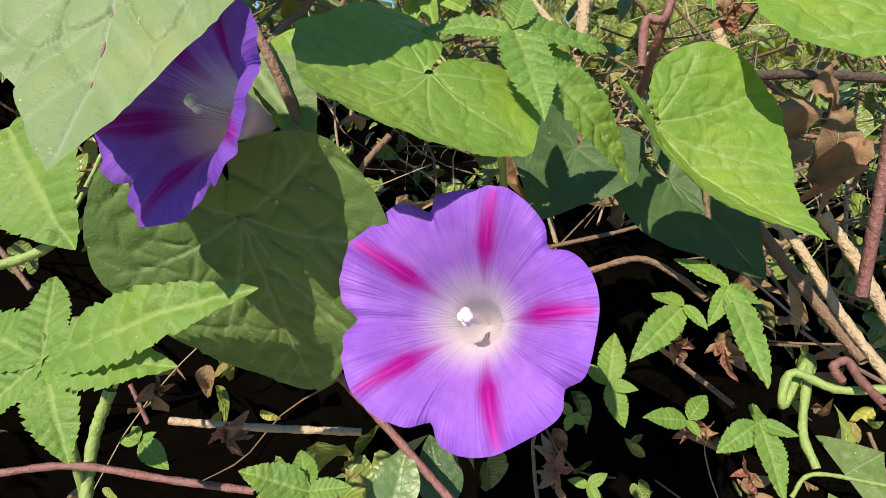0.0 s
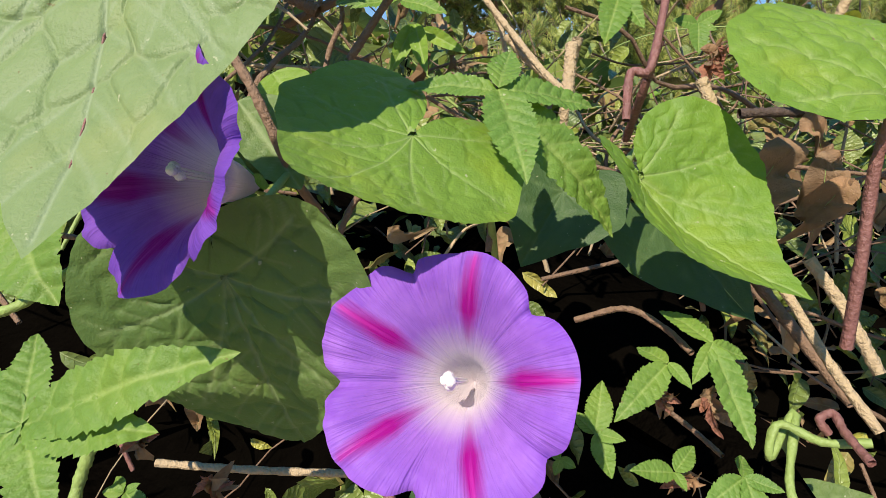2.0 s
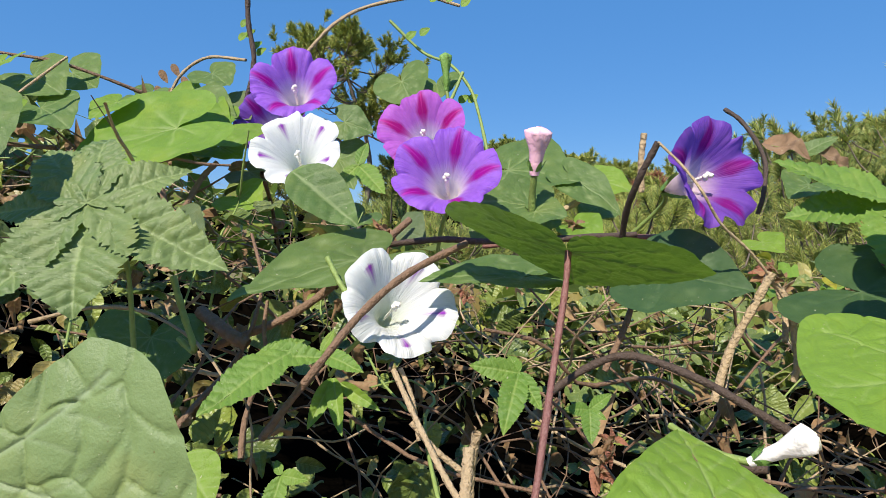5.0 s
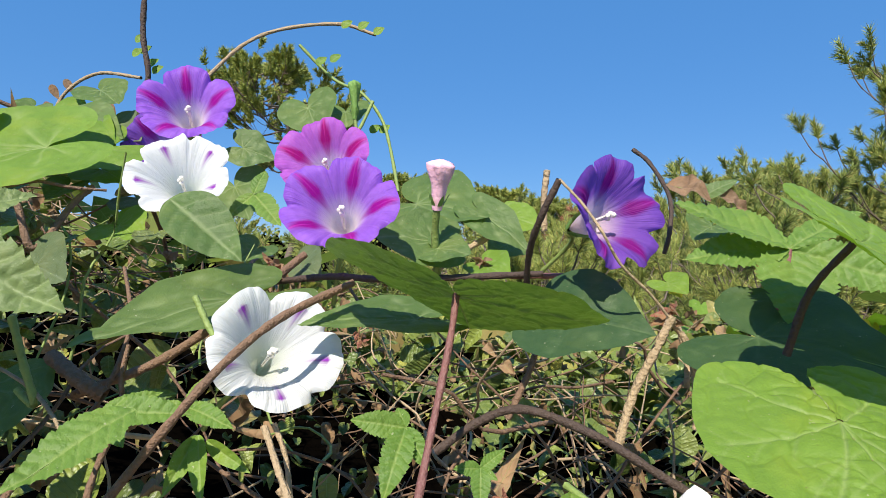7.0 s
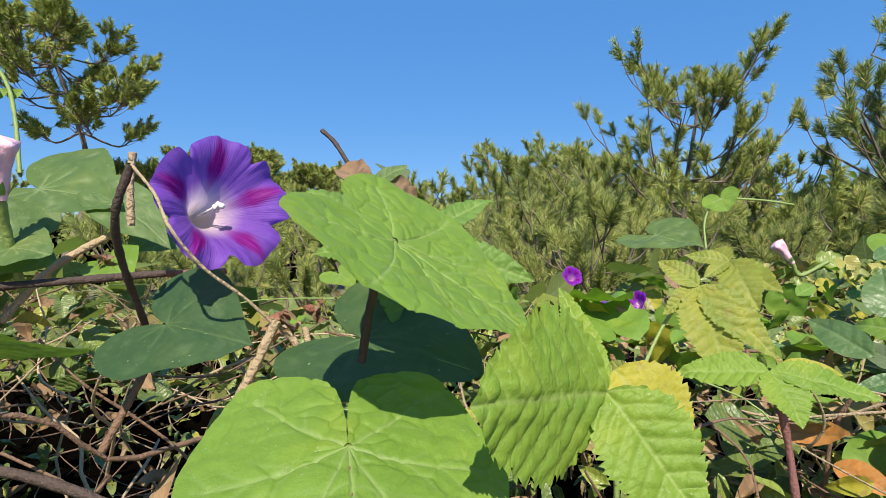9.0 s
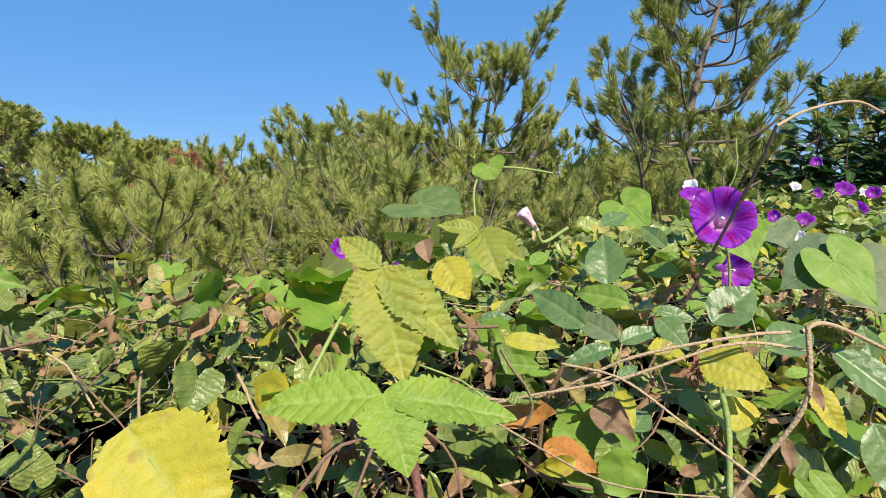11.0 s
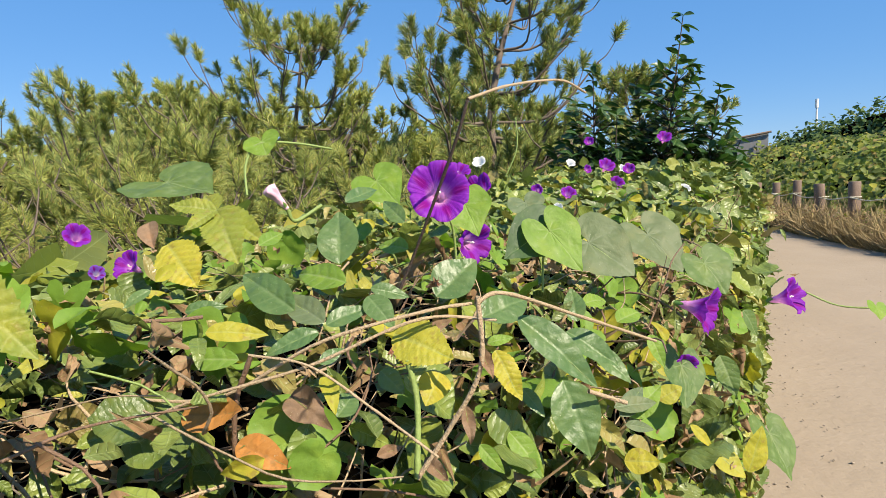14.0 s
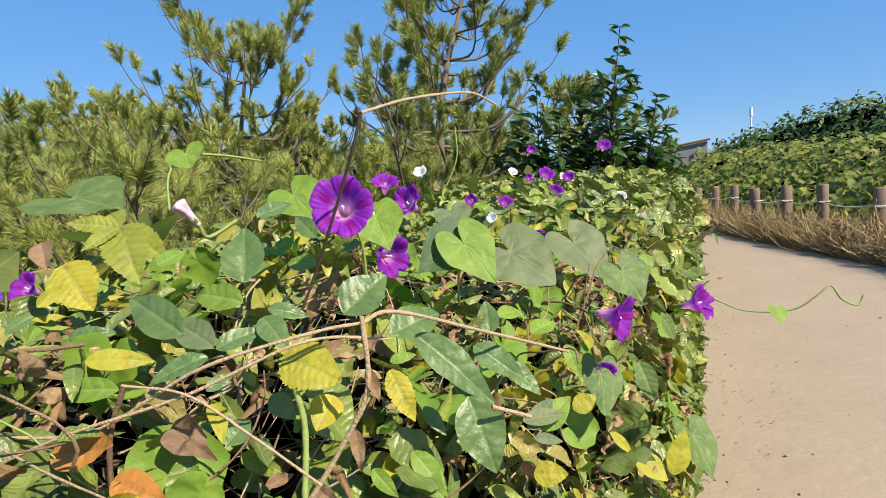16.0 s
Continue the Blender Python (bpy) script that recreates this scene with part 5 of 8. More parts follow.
v, f = tube_arrays([(0, 0, 5.1), (0, 0, 5.5), (0, 0, 5.6)], 0.1, 0.1, 10)
piece("lamp_head", v, f, M["white_metal"], pole)

# ---- the flowers, leaves and stems near the camera ----
def lobed_leaf(name, material, node, lobes, normal, label, stalk=None, stalk_material="stem_green", stalk_radius=0.0011, seed=1, fine=1.0):
    """A leaf of several saw-toothed lobes that meet at its stalk."""
    holder = tagged(new(name), label, "leaf")
    holder.location = node
    off = np.asarray(node, float)
    for n, (tip, wide, *more) in enumerate(lobes):
        normal_n, fold, curl = (more[0], more[1], more[2]) if more else (normal, 0.2, 0.12)
        way = np.subtract(tip, off)
        xy, f, lift, line = rib_blade(int(81 * fine), int(15 * fine), wide, 0.14, 8, 0.022)
        v = shaped(xy, lift, np.linalg.norm(way), fold, curl, 0.02, seed * 7 + n) @ frame_of(way, normal_n) + np.asarray(normal) * 0.0006 * (n % 3)
        piece("lobe", v, f, M[material], holder, np.stack([xy[:, 0], xy[:, 1] + 0.5], -1), vein=line)
    if stalk:
        tube("stalk", [np.zeros(3)] + [np.subtract(p, off) for p in stalk], stalk_radius, M[stalk_material], holder, stalk_radius * 1.2, 14)
    return holder


def seed_head(at, radius, seed):
    """A withered hop cone: papery bracts round a short axis."""
    q = np.random.default_rng(seed)
    holder = tagged(new("dry_seed_head"), "withered reddish brown hop cone with papery bracts", "seed head", "dry hop cones")
    holder.location = at
    axis = unit((*q.normal(0, 0.5, 2), 1.0))
    for n in range(16):
        out = unit(q.normal(0, 1, 3) + axis * 0.2)
        base = axis * radius * q.uniform(-0.6, 0.6)
        v, f, uv = sepal_arrays(base, base + (out + axis * q.uniform(-0.8, 0.3)) * radius * q.uniform(0.7, 1.2), np.cross(out, axis) + q.normal(0, 0.4, 3), wide=0.5, fold=0.6, curl=0.4, wave=0.06, seed=n, fine=0.35)
        piece("bract", v, f, M["dead" if n % 3 else "rust"], holder, uv)
    return holder



# first sight: two flowers among heart-shaped leaves
flower("petal_star", (-0.1789, -0.3784, 1.1873), (0.8127, -0.3338, 0.4775), 0.0276, 0.0320, "open violet morning glory with magenta rays and pale throat", seed=2, turn=-0.46, stalk=[(-0.2405, -0.3594, 1.1418), (-0.2757, -0.3475, 1.0902)], ruffle=0.045, notch=0.085)
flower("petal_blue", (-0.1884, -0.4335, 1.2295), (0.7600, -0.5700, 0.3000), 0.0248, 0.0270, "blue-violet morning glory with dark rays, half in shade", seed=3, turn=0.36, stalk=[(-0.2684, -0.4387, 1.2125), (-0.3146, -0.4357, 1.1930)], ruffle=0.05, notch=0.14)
leaf("morning_glory_leaf", "heart", "leaf_pale", (-0.2032, -0.4410, 1.2887), (-0.1981, -0.4358, 1.2178), (0.9889, -0.1349, 0.0618), "large pale green heart-shaped leaf with raised veins", stalk=[(-0.2373, -0.4706, 1.2703), (-0.2819, -0.5026, 1.2105)], seed=4, stalk_material="stem_red", wide=0.645, back=0.34, round_=0.1, fold=(0.05, 0.08), curl=-0.53, wave=0.006, fine=8, sinus=0.9)
leaf("morning_glory_leaf", "heart", "leaf", (-0.2041, -0.4267, 1.2012), (-0.2086, -0.4167, 1.1436), (0.9801, -0.1679, -0.1060), "dull green rounded leaf behind a flower", stalk=[(-0.2445, -0.4301, 1.2054), (-0.3109, -0.4243, 1.2164)], seed=5, wide=0.59, back=0.32, round_=0.3, fold=(0.1, 0.23), curl=0.21, wave=0.006, fine=5, sinus=0)
leaf("morning_glory_leaf", "heart", "leaf_lime", (-0.2072, -0.3831, 1.2332), (-0.1806, -0.4011, 1.2158), (0.5112, -0.0708, 0.8565), "bright green heart-shaped leaf, partly shaded", stalk=[(-0.2308, -0.3844, 1.2387), (-0.2922, -0.3786, 1.2385)], seed=6, wide=0.75, back=0.6, round_=0.5, fold=(-0.33, 0.35), curl=-0.47, wave=0.008, fine=4.5, sinus=0.5)
lobed_leaf("hop_leaf", "hop", (-0.2178, -0.3624, 1.2427), [((-0.2119, -0.3281, 1.2096), 0.36), ((-0.2250, -0.3353, 1.2405), 0.42), ((-0.2332, -0.3569, 1.2529), 0.5), ((-0.2222, -0.3848, 1.2456), 0.4), ((-0.1950, -0.3588, 1.2264), 0.5)], (0.6437, 0.0047, 0.7653), "serrated green hop leaf with deep lobes", stalk=[(-0.2460, -0.3609, 1.2226), (-0.2764, -0.3516, 1.1794)], seed=7, fine=1.5)
leaf("morning_glory_leaf", "heart", "leaf_lime", (-0.2202, -0.3242, 1.2218), (-0.2094, -0.3049, 1.1859), (0.7072, 0.5107, 0.4890), "bright green pointed heart leaf with a scorched tip", stalk=[(-0.2429, -0.3185, 1.2226), (-0.2834, -0.2924, 1.2278)], seed=8, wide=0.66, back=0.33, fold=(0.61, 0.5), curl=-0.59, wave=0.008, fine=4.5, sinus=0.5)
leaf("morning_glory_leaf", "heart", "leaf_lime", (-0.2052, -0.2706, 1.2429), (-0.2545, -0.2494, 1.2888), (0.6856, 0.0210, 0.7276), "pale green heart leaf on a red stalk", stalk=[(-0.2095, -0.2695, 1.2270), (-0.2085, -0.2684, 1.2013), (-0.2080, -0.2674, 1.1772)], seed=9, stalk_material="stem_red", stalk_radius=0.0014, wide=0.56, back=0.2, round_=0.1, fold=(-0.05, 0.08), curl=0.45, wave=0.008, fine=4.5, sinus=0.3)
lobed_leaf("hop_leaf", "hop", (-0.1919, -0.4693, 1.1719), [((-0.1826, -0.4234, 1.1945), 0.34), ((-0.1811, -0.4386, 1.1770), 0.46), ((-0.2095, -0.4746, 1.1863), 0.55), ((-0.1735, -0.4582, 1.1596), 0.55), ((-0.2078, -0.4988, 1.1763), 0.50), ((-0.1856, -0.4861, 1.1593), 0.50)], (0.7138, 0.0519, 0.6984), "bright serrated hop leaf with small holes", stalk=[(-0.2084, -0.4791, 1.1497), (-0.2179, -0.4849, 1.1128)], seed=10)
leaf("hop_leaf", "serrate", "hop", (-0.2424, -0.4990, 1.2181), (-0.2118, -0.4733, 1.1937), (0.7155, -0.2464, 0.6537), "serrated leaf lobe eaten into holes", seed=11, wide=0.75, fold=0.15)
leaf("hop_leaf", "serrate", "hop", (-0.2325, -0.5011, 1.2033), (-0.2427, -0.4919, 1.2203), (0.6318, -0.1481, 0.7608), "serrated leaf beside the shaded stems", seed=12, wide=0.6, fold=0.15)
lobed_leaf("hop_leaf", "hop", (-0.1977, -0.3218, 1.1793), [((-0.1860, -0.3375, 1.1726), 0.42), ((-0.2085, -0.3254, 1.1794), 0.50), ((-0.1912, -0.3185, 1.1762), 0.50)], (0.6621, -0.0443, 0.7481), "small bright serrated hop leaf", seed=13)
lobed_leaf("hop_leaf", "hop", (-0.2003, -0.3099, 1.1832), [((-0.1820, -0.3059, 1.1665), 0.40), ((-0.2158, -0.3168, 1.1873), 0.42), ((-0.1941, -0.3167, 1.1756), 0.45), ((-0.2013, -0.2983, 1.1787), 0.40)], (0.6648, 0.0566, 0.7449), "small bright hop leaf with long middle lobe", seed=14)
lobed_leaf("hop_leaf", "hop", (-0.2188, -0.3299, 1.1455), [((-0.2279, -0.3254, 1.1580), 0.60), ((-0.2135, -0.3231, 1.1467), 0.55), ((-0.2103, -0.3268, 1.1362), 0.60), ((-0.2257, -0.3352, 1.1494), 0.55)], (0.7424, -0.0487, 0.6682), "small dark hop leaf in the shade", seed=15)
lobed_leaf("hop_leaf", "hop", (-0.1976, -0.4148, 1.1287), [((-0.1963, -0.4315, 1.1376), 0.60), ((-0.2099, -0.4193, 1.1333), 0.60), ((-0.1974, -0.4039, 1.1302), 0.60), ((-0.1854, -0.4115, 1.1244), 0.60)], (0.6077, -0.0413, 0.7931), "small hop leaf with saw-toothed lobes", seed=16)
lobed_leaf("hop_leaf", "hop", (-0.1961, -0.2981, 1.1465), [((-0.1904, -0.3106, 1.1427), 0.55), ((-0.1904, -0.2906, 1.1466), 0.50), ((-0.1815, -0.2970, 1.1342), 0.45), ((-0.2062, -0.2918, 1.1463), 0.50)], (0.6643, 0.0063, 0.7475), "bright hop leaf over dry bracts", seed=17)
lobed_leaf("hop_leaf", "hop", (-0.2057, -0.3115, 1.1412), [((-0.2027, -0.3248, 1.1454), 0.50), ((-0.2000, -0.3104, 1.1398), 0.60), ((-0.2118, -0.3033, 1.1453), 0.60)], (0.5746, -0.0394, 0.8175), "small lime green hop leaf", seed=18)
lobed_leaf("hop_leaf", "hop", (-0.2220, -0.4679, 1.1288), [((-0.2147, -0.4584, 1.1243), 0.60), ((-0.2224, -0.4746, 1.1288), 0.70), ((-0.2279, -0.4728, 1.1298), 0.60), ((-0.2225, -0.4637, 1.1313), 0.60)], (0.6418, -0.0432, 0.7657), "small hop leaf near the hairy stem", seed=19)
lobed_leaf("hop_leaf", "hop", (-0.2421, -0.3326, 1.1192), [((-0.2408, -0.3267, 1.1165), 0.70), ((-0.2438, -0.3364, 1.1239), 0.70), ((-0.2404, -0.3346, 1.1136), 0.70)], (0.7424, -0.0487, 0.6682), "tiny hop leaf deep in the shade", seed=20)
lobed_leaf("hop_leaf", "hop", (-0.2018, -0.3392, 1.1238), [((-0.2026, -0.3337, 1.1272), 0.60), ((-0.2027, -0.3447, 1.1253), 0.60), ((-0.1957, -0.3378, 1.1216), 0.60)], (0.5746, -0.0394, 0.8175), "tiny serrated hop leaf low in the hedge", seed=21)
leaf("morning_glory_leaf", "heart", "leaf_shaded", (-0.2707, -0.3298, 1.2078), (-0.2543, -0.3466, 1.1867), (0.8365, -0.1504, 0.5269), "heart leaf with shade put into its dark colour", seed=22, wide=1.1, fold=0.3)
leaf("morning_glory_leaf", "heart", "leaf_shaded", (-0.2892, -0.2857, 1.1923), (-0.2616, -0.2549, 1.1620), (0.8228, 0.0425, 0.5667), "pointed leaf behind dry stems, shade put into its colour", seed=23, wide=0.8, fold=0.2)
leaf("ovate_leaf", "ovate", "leaf", (-0.2978, -0.4457, 1.2366), (-0.2770, -0.4221, 1.2096), (0.8208, -0.0529, 0.5688), "green leaf in half shade", seed=24, wide=0.8, fold=0.2)
leaf("ovate_leaf", "ovate", "leaf_lime", (-0.3215, -0.4375, 1.2465), (-0.3056, -0.4225, 1.2327), (0.6803, -0.0453, 0.7316), "yellow-green leaf catching the sun", seed=25, wide=0.9, fold=0.2)
leaf("ovate_leaf", "ovate", "ovate", (-0.2030, -0.3943, 1.1168), (-0.2125, -0.3894, 1.1309), (0.7424, -0.0487, 0.6682), "smooth rounded leaf low in the hedge", seed=26, wide=0.8, fold=0.2)
leaf("ovate_leaf", "ovate", "leaf_shaded", (-0.2185, -0.3774, 1.1029), (-0.2301, -0.3823, 1.1217), (0.7424, -0.0487, 0.6682), "smooth leaf low in the hedge, shade put into its colour", seed=27, wide=0.7, fold=0.2)
leaf("morning_glory_leaf", "heart", "leaf", (-0.2295, -0.2405, 1.0982), (-0.2315, -0.2231, 1.1077), (0.5746, -0.0394, 0.8175), "round green leaf low in the hedge", seed=28, wide=1.1, fold=0.1)
leaf("dead_leaf", "ovate", "dead", (-0.3110, -0.2259, 1.2223), (-0.2893, -0.2299, 1.1975), (0.7000, 0.5500, 0.4500), "crumpled brown dead leaf", seed=29, wide=0.66, fold=(1.1, -0.7), curl=1.2, wave=0.35)
leaf("dead_leaf", "ovate", "dead", (-0.3069, -0.2090, 1.2170), (-0.2871, -0.2143, 1.1957), (0.8500, -0.3000, 0.4500), "crumpled brown dead leaf", seed=30, wide=0.50, fold=(1.1, -0.7), curl=1.2, wave=0.35)
leaf("dead_leaf", "ovate", "dead", (-0.3204, -0.2132, 1.2287), (-0.3106, -0.1961, 1.2241), (0.6000, 0.2000, 0.7700), "crumpled brown dead leaf", seed=31, wide=0.58, fold=(1.1, -0.7), curl=1.2, wave=0.35)
leaf("dead_leaf", "ovate", "dead", (-0.2930, -0.2080, 1.2081), (-0.2819, -0.2203, 1.1936), (0.8000, 0.1000, 0.6000), "crumpled brown dead leaf", seed=32, wide=0.66, fold=(1.1, -0.7), curl=1.2, wave=0.35)
stem("vine_stem", [(-0.3069, -0.4546, 1.2631), (-0.2896, -0.4399, 1.2450), (-0.2836, -0.4313, 1.2282), (-0.2879, -0.4254, 1.2102), (-0.3113, -0.4169, 1.1864)], 0.00188, "stem_brown", "thick reddish brown vine stem")
stem("vine_stem", [(-0.2484, -0.3107, 1.2564), (-0.2494, -0.3135, 1.2427), (-0.2749, -0.3075, 1.2252)], 0.00140, "stem_red", "reddish vine stem in the hedge")
stem("dry_stalk", [(-0.2611, -0.2707, 1.1898), (-0.2473, -0.2618, 1.1815), (-0.2295, -0.2528, 1.1609), (-0.2137, -0.2456, 1.1460)], 0.00164, "stem_tan", "dry tan stalk in the hedge")
stem("dry_stalk", [(-0.2490, -0.2514, 1.1887), (-0.2386, -0.2434, 1.1744), (-0.2275, -0.2370, 1.1576)], 0.00200, "stem_tan", "dry tan stalk in the hedge")
stem("dry_stalk", [(-0.2904, -0.2576, 1.1851), (-0.2709, -0.2420, 1.1606), (-0.2545, -0.2324, 1.1444), (-0.2416, -0.2302, 1.1376)], 0.00233, "stem_brown", "dark brown dead stalk")
stem("vine_stem", [(-0.2253, -0.4117, 1.1498), (-0.2204, -0.3993, 1.1372), (-0.2108, -0.3862, 1.1263), (-0.2021, -0.3755, 1.1176)], 0.00131, "stem_red", "reddish brown vine stem")
stem("vine_stem", [(-0.2306, -0.5050, 1.1806), (-0.2311, -0.4924, 1.1844), (-0.2377, -0.4826, 1.1906), (-0.2447, -0.4753, 1.1972)], 0.00145, "stem_green", "hairy green-brown stem in the hedge")
stem("vine_stem", [(-0.2582, -0.5176, 1.1981), (-0.2570, -0.4981, 1.1982), (-0.2551, -0.4805, 1.1958)], 0.00089, "stem_brown", "thin brown stem in the hedge")
stem("dry_stalk", [(-0.2676, -0.4805, 1.1047), (-0.2649, -0.4481, 1.1024), (-0.2618, -0.4071, 1.1010)], 0.00152, "stem_tan", "dry horizontal stalk in the hedge")
stem("vine_stem", [(-0.2272, -0.4769, 1.1431), (-0.2229, -0.4821, 1.1288), (-0.2126, -0.4821, 1.1134)], 0.00182, "stem_green", "hairy yellow-green stem in the hedge")
stem("vine_stem", [(-0.2129, -0.5058, 1.1259), (-0.2122, -0.4822, 1.1283), (-0.2094, -0.4555, 1.1247), (-0.2070, -0.4320, 1.1218)], 0.00110, "stem_red", "reddish hairy stem in the hedge")
stem("vine_stem", [(-0.2295, -0.3353, 1.1773), (-0.2251, -0.3222, 1.1825), (-0.2183, -0.3133, 1.1794), (-0.2069, -0.3107, 1.1774)], 0.00095, "stem_brown", "brown hop stem in the hedge")
stem("vine_stem", [(-0.2303, -0.3113, 1.1521), (-0.2256, -0.2956, 1.1404), (-0.2145, -0.2924, 1.1394)], 0.00087, "stem_brown", "brown hop stem in the hedge")
stem("vine_stem", [(-0.1968, -0.2641, 1.1552), (-0.2017, -0.2734, 1.1524), (-0.2081, -0.2822, 1.1541), (-0.2053, -0.2847, 1.1451), (-0.2131, -0.2740, 1.1547), (-0.1990, -0.2827, 1.1422), (-0.1915, -0.2825, 1.1354)], 0.00123, "stem_green", "pale green twining stem")
stem("vine_stem", [(-0.1896, -0.2893, 1.1283), (-0.1911, -0.2833, 1.1340), (-0.1891, -0.2645, 1.1313)], 0.00059, "stem_green", "thin green tendril in the hedge")
stem("vine_stem", [(-0.1872, -0.2724, 1.1566), (-0.1981, -0.2712, 1.1579), (-0.2039, -0.2703, 1.1597), (-0.2037, -0.2741, 1.1582), (-0.2023, -0.2718, 1.1546)], 0.00119, "stem_red", "curled purplish stem tip")
stem("dry_stalk", [(-0.3100, -0.3454, 1.2609), (-0.3060, -0.3358, 1.2507), (-0.3027, -0.3251, 1.2425)], 0.00130, "stem_tan", "dry tan stalk in the hedge")
stem("dry_stalk", [(-0.2975, -0.3205, 1.2599), (-0.3025, -0.3219, 1.2425), (-0.3048, -0.3222, 1.2170)], 0.00195, "stem_tan", "split dry stalk in the hedge")
stem("vine_stem", [(-0.2727, -0.3559, 1.2090), (-0.2699, -0.3550, 1.2006), (-0.2657, -0.3562, 1.1875)], 0.00118, "stem_brown", "upright brown stem in the hedge")
stem("vine_stem", [(-0.3165, -0.3954, 1.2068), (-0.3129, -0.4074, 1.1932), (-0.3062, -0.4171, 1.1707)], 0.00142, "stem_brown", "thin brown stem in the hedge")
stem("vine_stem", [(-0.2836, -0.2750, 1.1934), (-0.2781, -0.2731, 1.1769), (-0.2727, -0.2712, 1.1604)], 0.00108, "stem_brown", "thin brown stem in the hedge")
stem("vine_stem", [(-0.2456, -0.4808, 1.1340), (-0.2412, -0.4750, 1.1216)], 0.00075, "stem_red", "short red stem in the hedge")
stem("vine_stem", [(-0.3251, -0.2382, 1.2310), (-0.3240, -0.2160, 1.2318), (-0.3212, -0.1797, 1.2302)], 0.00221, "stem_dark", "dark bare stem in the hedge")

# the higher leaves and flowers
flower("petal_white", (-0.3403, -0.3484, 1.3071), (0.8444, 0.2831, 0.4548), 0.0277, 0.0360, "white morning glory with purple streaks, half shaded", seed=33, turn=0.30, stalk=[(-0.3851, -0.3739, 1.2757), (-0.3984, -0.3841, 1.2594)], ruffle=0.05, notch=0.12)
flower("petal_white", (-0.4405, -0.4089, 1.3912), (0.8457, -0.0809, 0.5274), 0.0285, 0.0360, "white morning glory with purple streaks in full sun", seed=34, turn=0.24, stalk=[(-0.5273, -0.4233, 1.3662), (-0.5487, -0.4227, 1.3429)], ruffle=0.06, notch=0.14)
flower("petal_violet", (-0.5134, -0.4203, 1.4500), (0.8961, -0.0077, 0.4437), 0.0320, 0.0380, "violet morning glory with magenta rays against the sky", seed=35, turn=1.09, stalk=[(-0.5472, -0.4292, 1.4254), (-0.5716, -0.4411, 1.3990)], ruffle=0.04, notch=0.1)
flower("petal_blue", (-0.5613, -0.4459, 1.4305), (0.9543, -0.1334, 0.2673), 0.0296, 0.0356, "blue morning glory behind a white flower", seed=36, turn=0.52, stalk=[(-0.5932, -0.4457, 1.4017)])
flower("petal_pink", (-0.4619, -0.3302, 1.4102), (0.8418, -0.2995, 0.4490), 0.0304, 0.0360, "pink-violet morning glory with deep pink rays", seed=37, turn=1.07, stalk=[(-0.5151, -0.3316, 1.3811), (-0.5272, -0.3345, 1.3490)], ruffle=0.03, notch=0.08)
flower("petal_violet", (-0.3852, -0.3229, 1.3727), (0.8498, -0.1857, 0.4934), 0.0294, 0.0360, "violet morning glory with magenta rays in full sun", seed=38, turn=0.67, stalk=[(-0.4313, -0.3194, 1.3409), (-0.4429, -0.3213, 1.3175)], ruffle=0.03, notch=0.09)
flower("petal_blue", (-0.3530, -0.1860, 1.3705), (0.9200, 0.3300, 0.2000), 0.0308, 0.0360, "deep violet morning glory with a pale throat", seed=39, turn=0.91, stalk=[(-0.4273, -0.1768, 1.3584), (-0.4506, -0.1855, 1.3404)], ruffle=0.08, notch=0.16)
closed_bud((-0.3997, -0.2697, 1.3721), (-0.3914, -0.2694, 1.3984), 0.0074, "tube_pink", "pink closing morning glory with a pale tube", stalk=[(-0.4081, -0.2684, 1.3578), (-0.4183, -0.2638, 1.3324)])
closed_bud((-0.5167, -0.3061, 1.4480), (-0.5160, -0.3074, 1.4769), 0.0045, "calyx", "slim green flower bud", stalk=[(-0.5163, -0.3031, 1.4407), (-0.5232, -0.2926, 1.4645)])
closed_bud((-0.2619, -0.2309, 1.2588), (-0.2467, -0.2180, 1.2730), 0.0047, "tube_white", "closed white and pink morning glory", stalk=[(-0.2725, -0.2374, 1.2588), (-0.2933, -0.2430, 1.2616)])
leaf("morning_glory_leaf", "heart", "leaf", (-0.2938, -0.2862, 1.3306), (-0.3367, -0.2673, 1.3166), (-0.2257, 0.1928, 0.9549), "heart leaf seen from below, sun glowing through", seed=40, wide=1.07, back=0.51, round_=0.5, fold=(0.26, -0.05), curl=0.06, wave=0.008, fine=4, sinus=0.1)
stem("vine_stem", [(-0.2931, -0.2861, 1.3316), (-0.2851, -0.2900, 1.3164), (-0.2664, -0.3009, 1.2863), (-0.2478, -0.3114, 1.2574), (-0.2417, -0.3158, 1.2477), (-0.2420, -0.3208, 1.2473), (-0.2353, -0.3234, 1.2347)], 0.00127, "stem_red", "purplish red looping stem")
stem("vine_stem", [(-0.3033, -0.2901, 1.2731), (-0.2991, -0.2744, 1.2848), (-0.2904, -0.2604, 1.2905), (-0.2804, -0.2390, 1.2834), (-0.2716, -0.2225, 1.2737), (-0.2627, -0.2051, 1.2628)], 0.00159, "stem_dark", "dark arching vine stem")
stem("vine_stem", [(-0.3218, -0.4066, 1.2520), (-0.3148, -0.3827, 1.2840), (-0.3202, -0.3655, 1.3044), (-0.3253, -0.3462, 1.3205), (-0.3388, -0.3186, 1.3336)], 0.00169, "stem_brown", "hairy brown vine across a white flower")
stem("vine_stem", [(-0.4415, -0.3601, 1.3302), (-0.4017, -0.3238, 1.3348), (-0.4041, -0.2906, 1.3339), (-0.4040, -0.2056, 1.3387)], 0.00188, "stem_dark", "dark horizontal stem in the hedge")
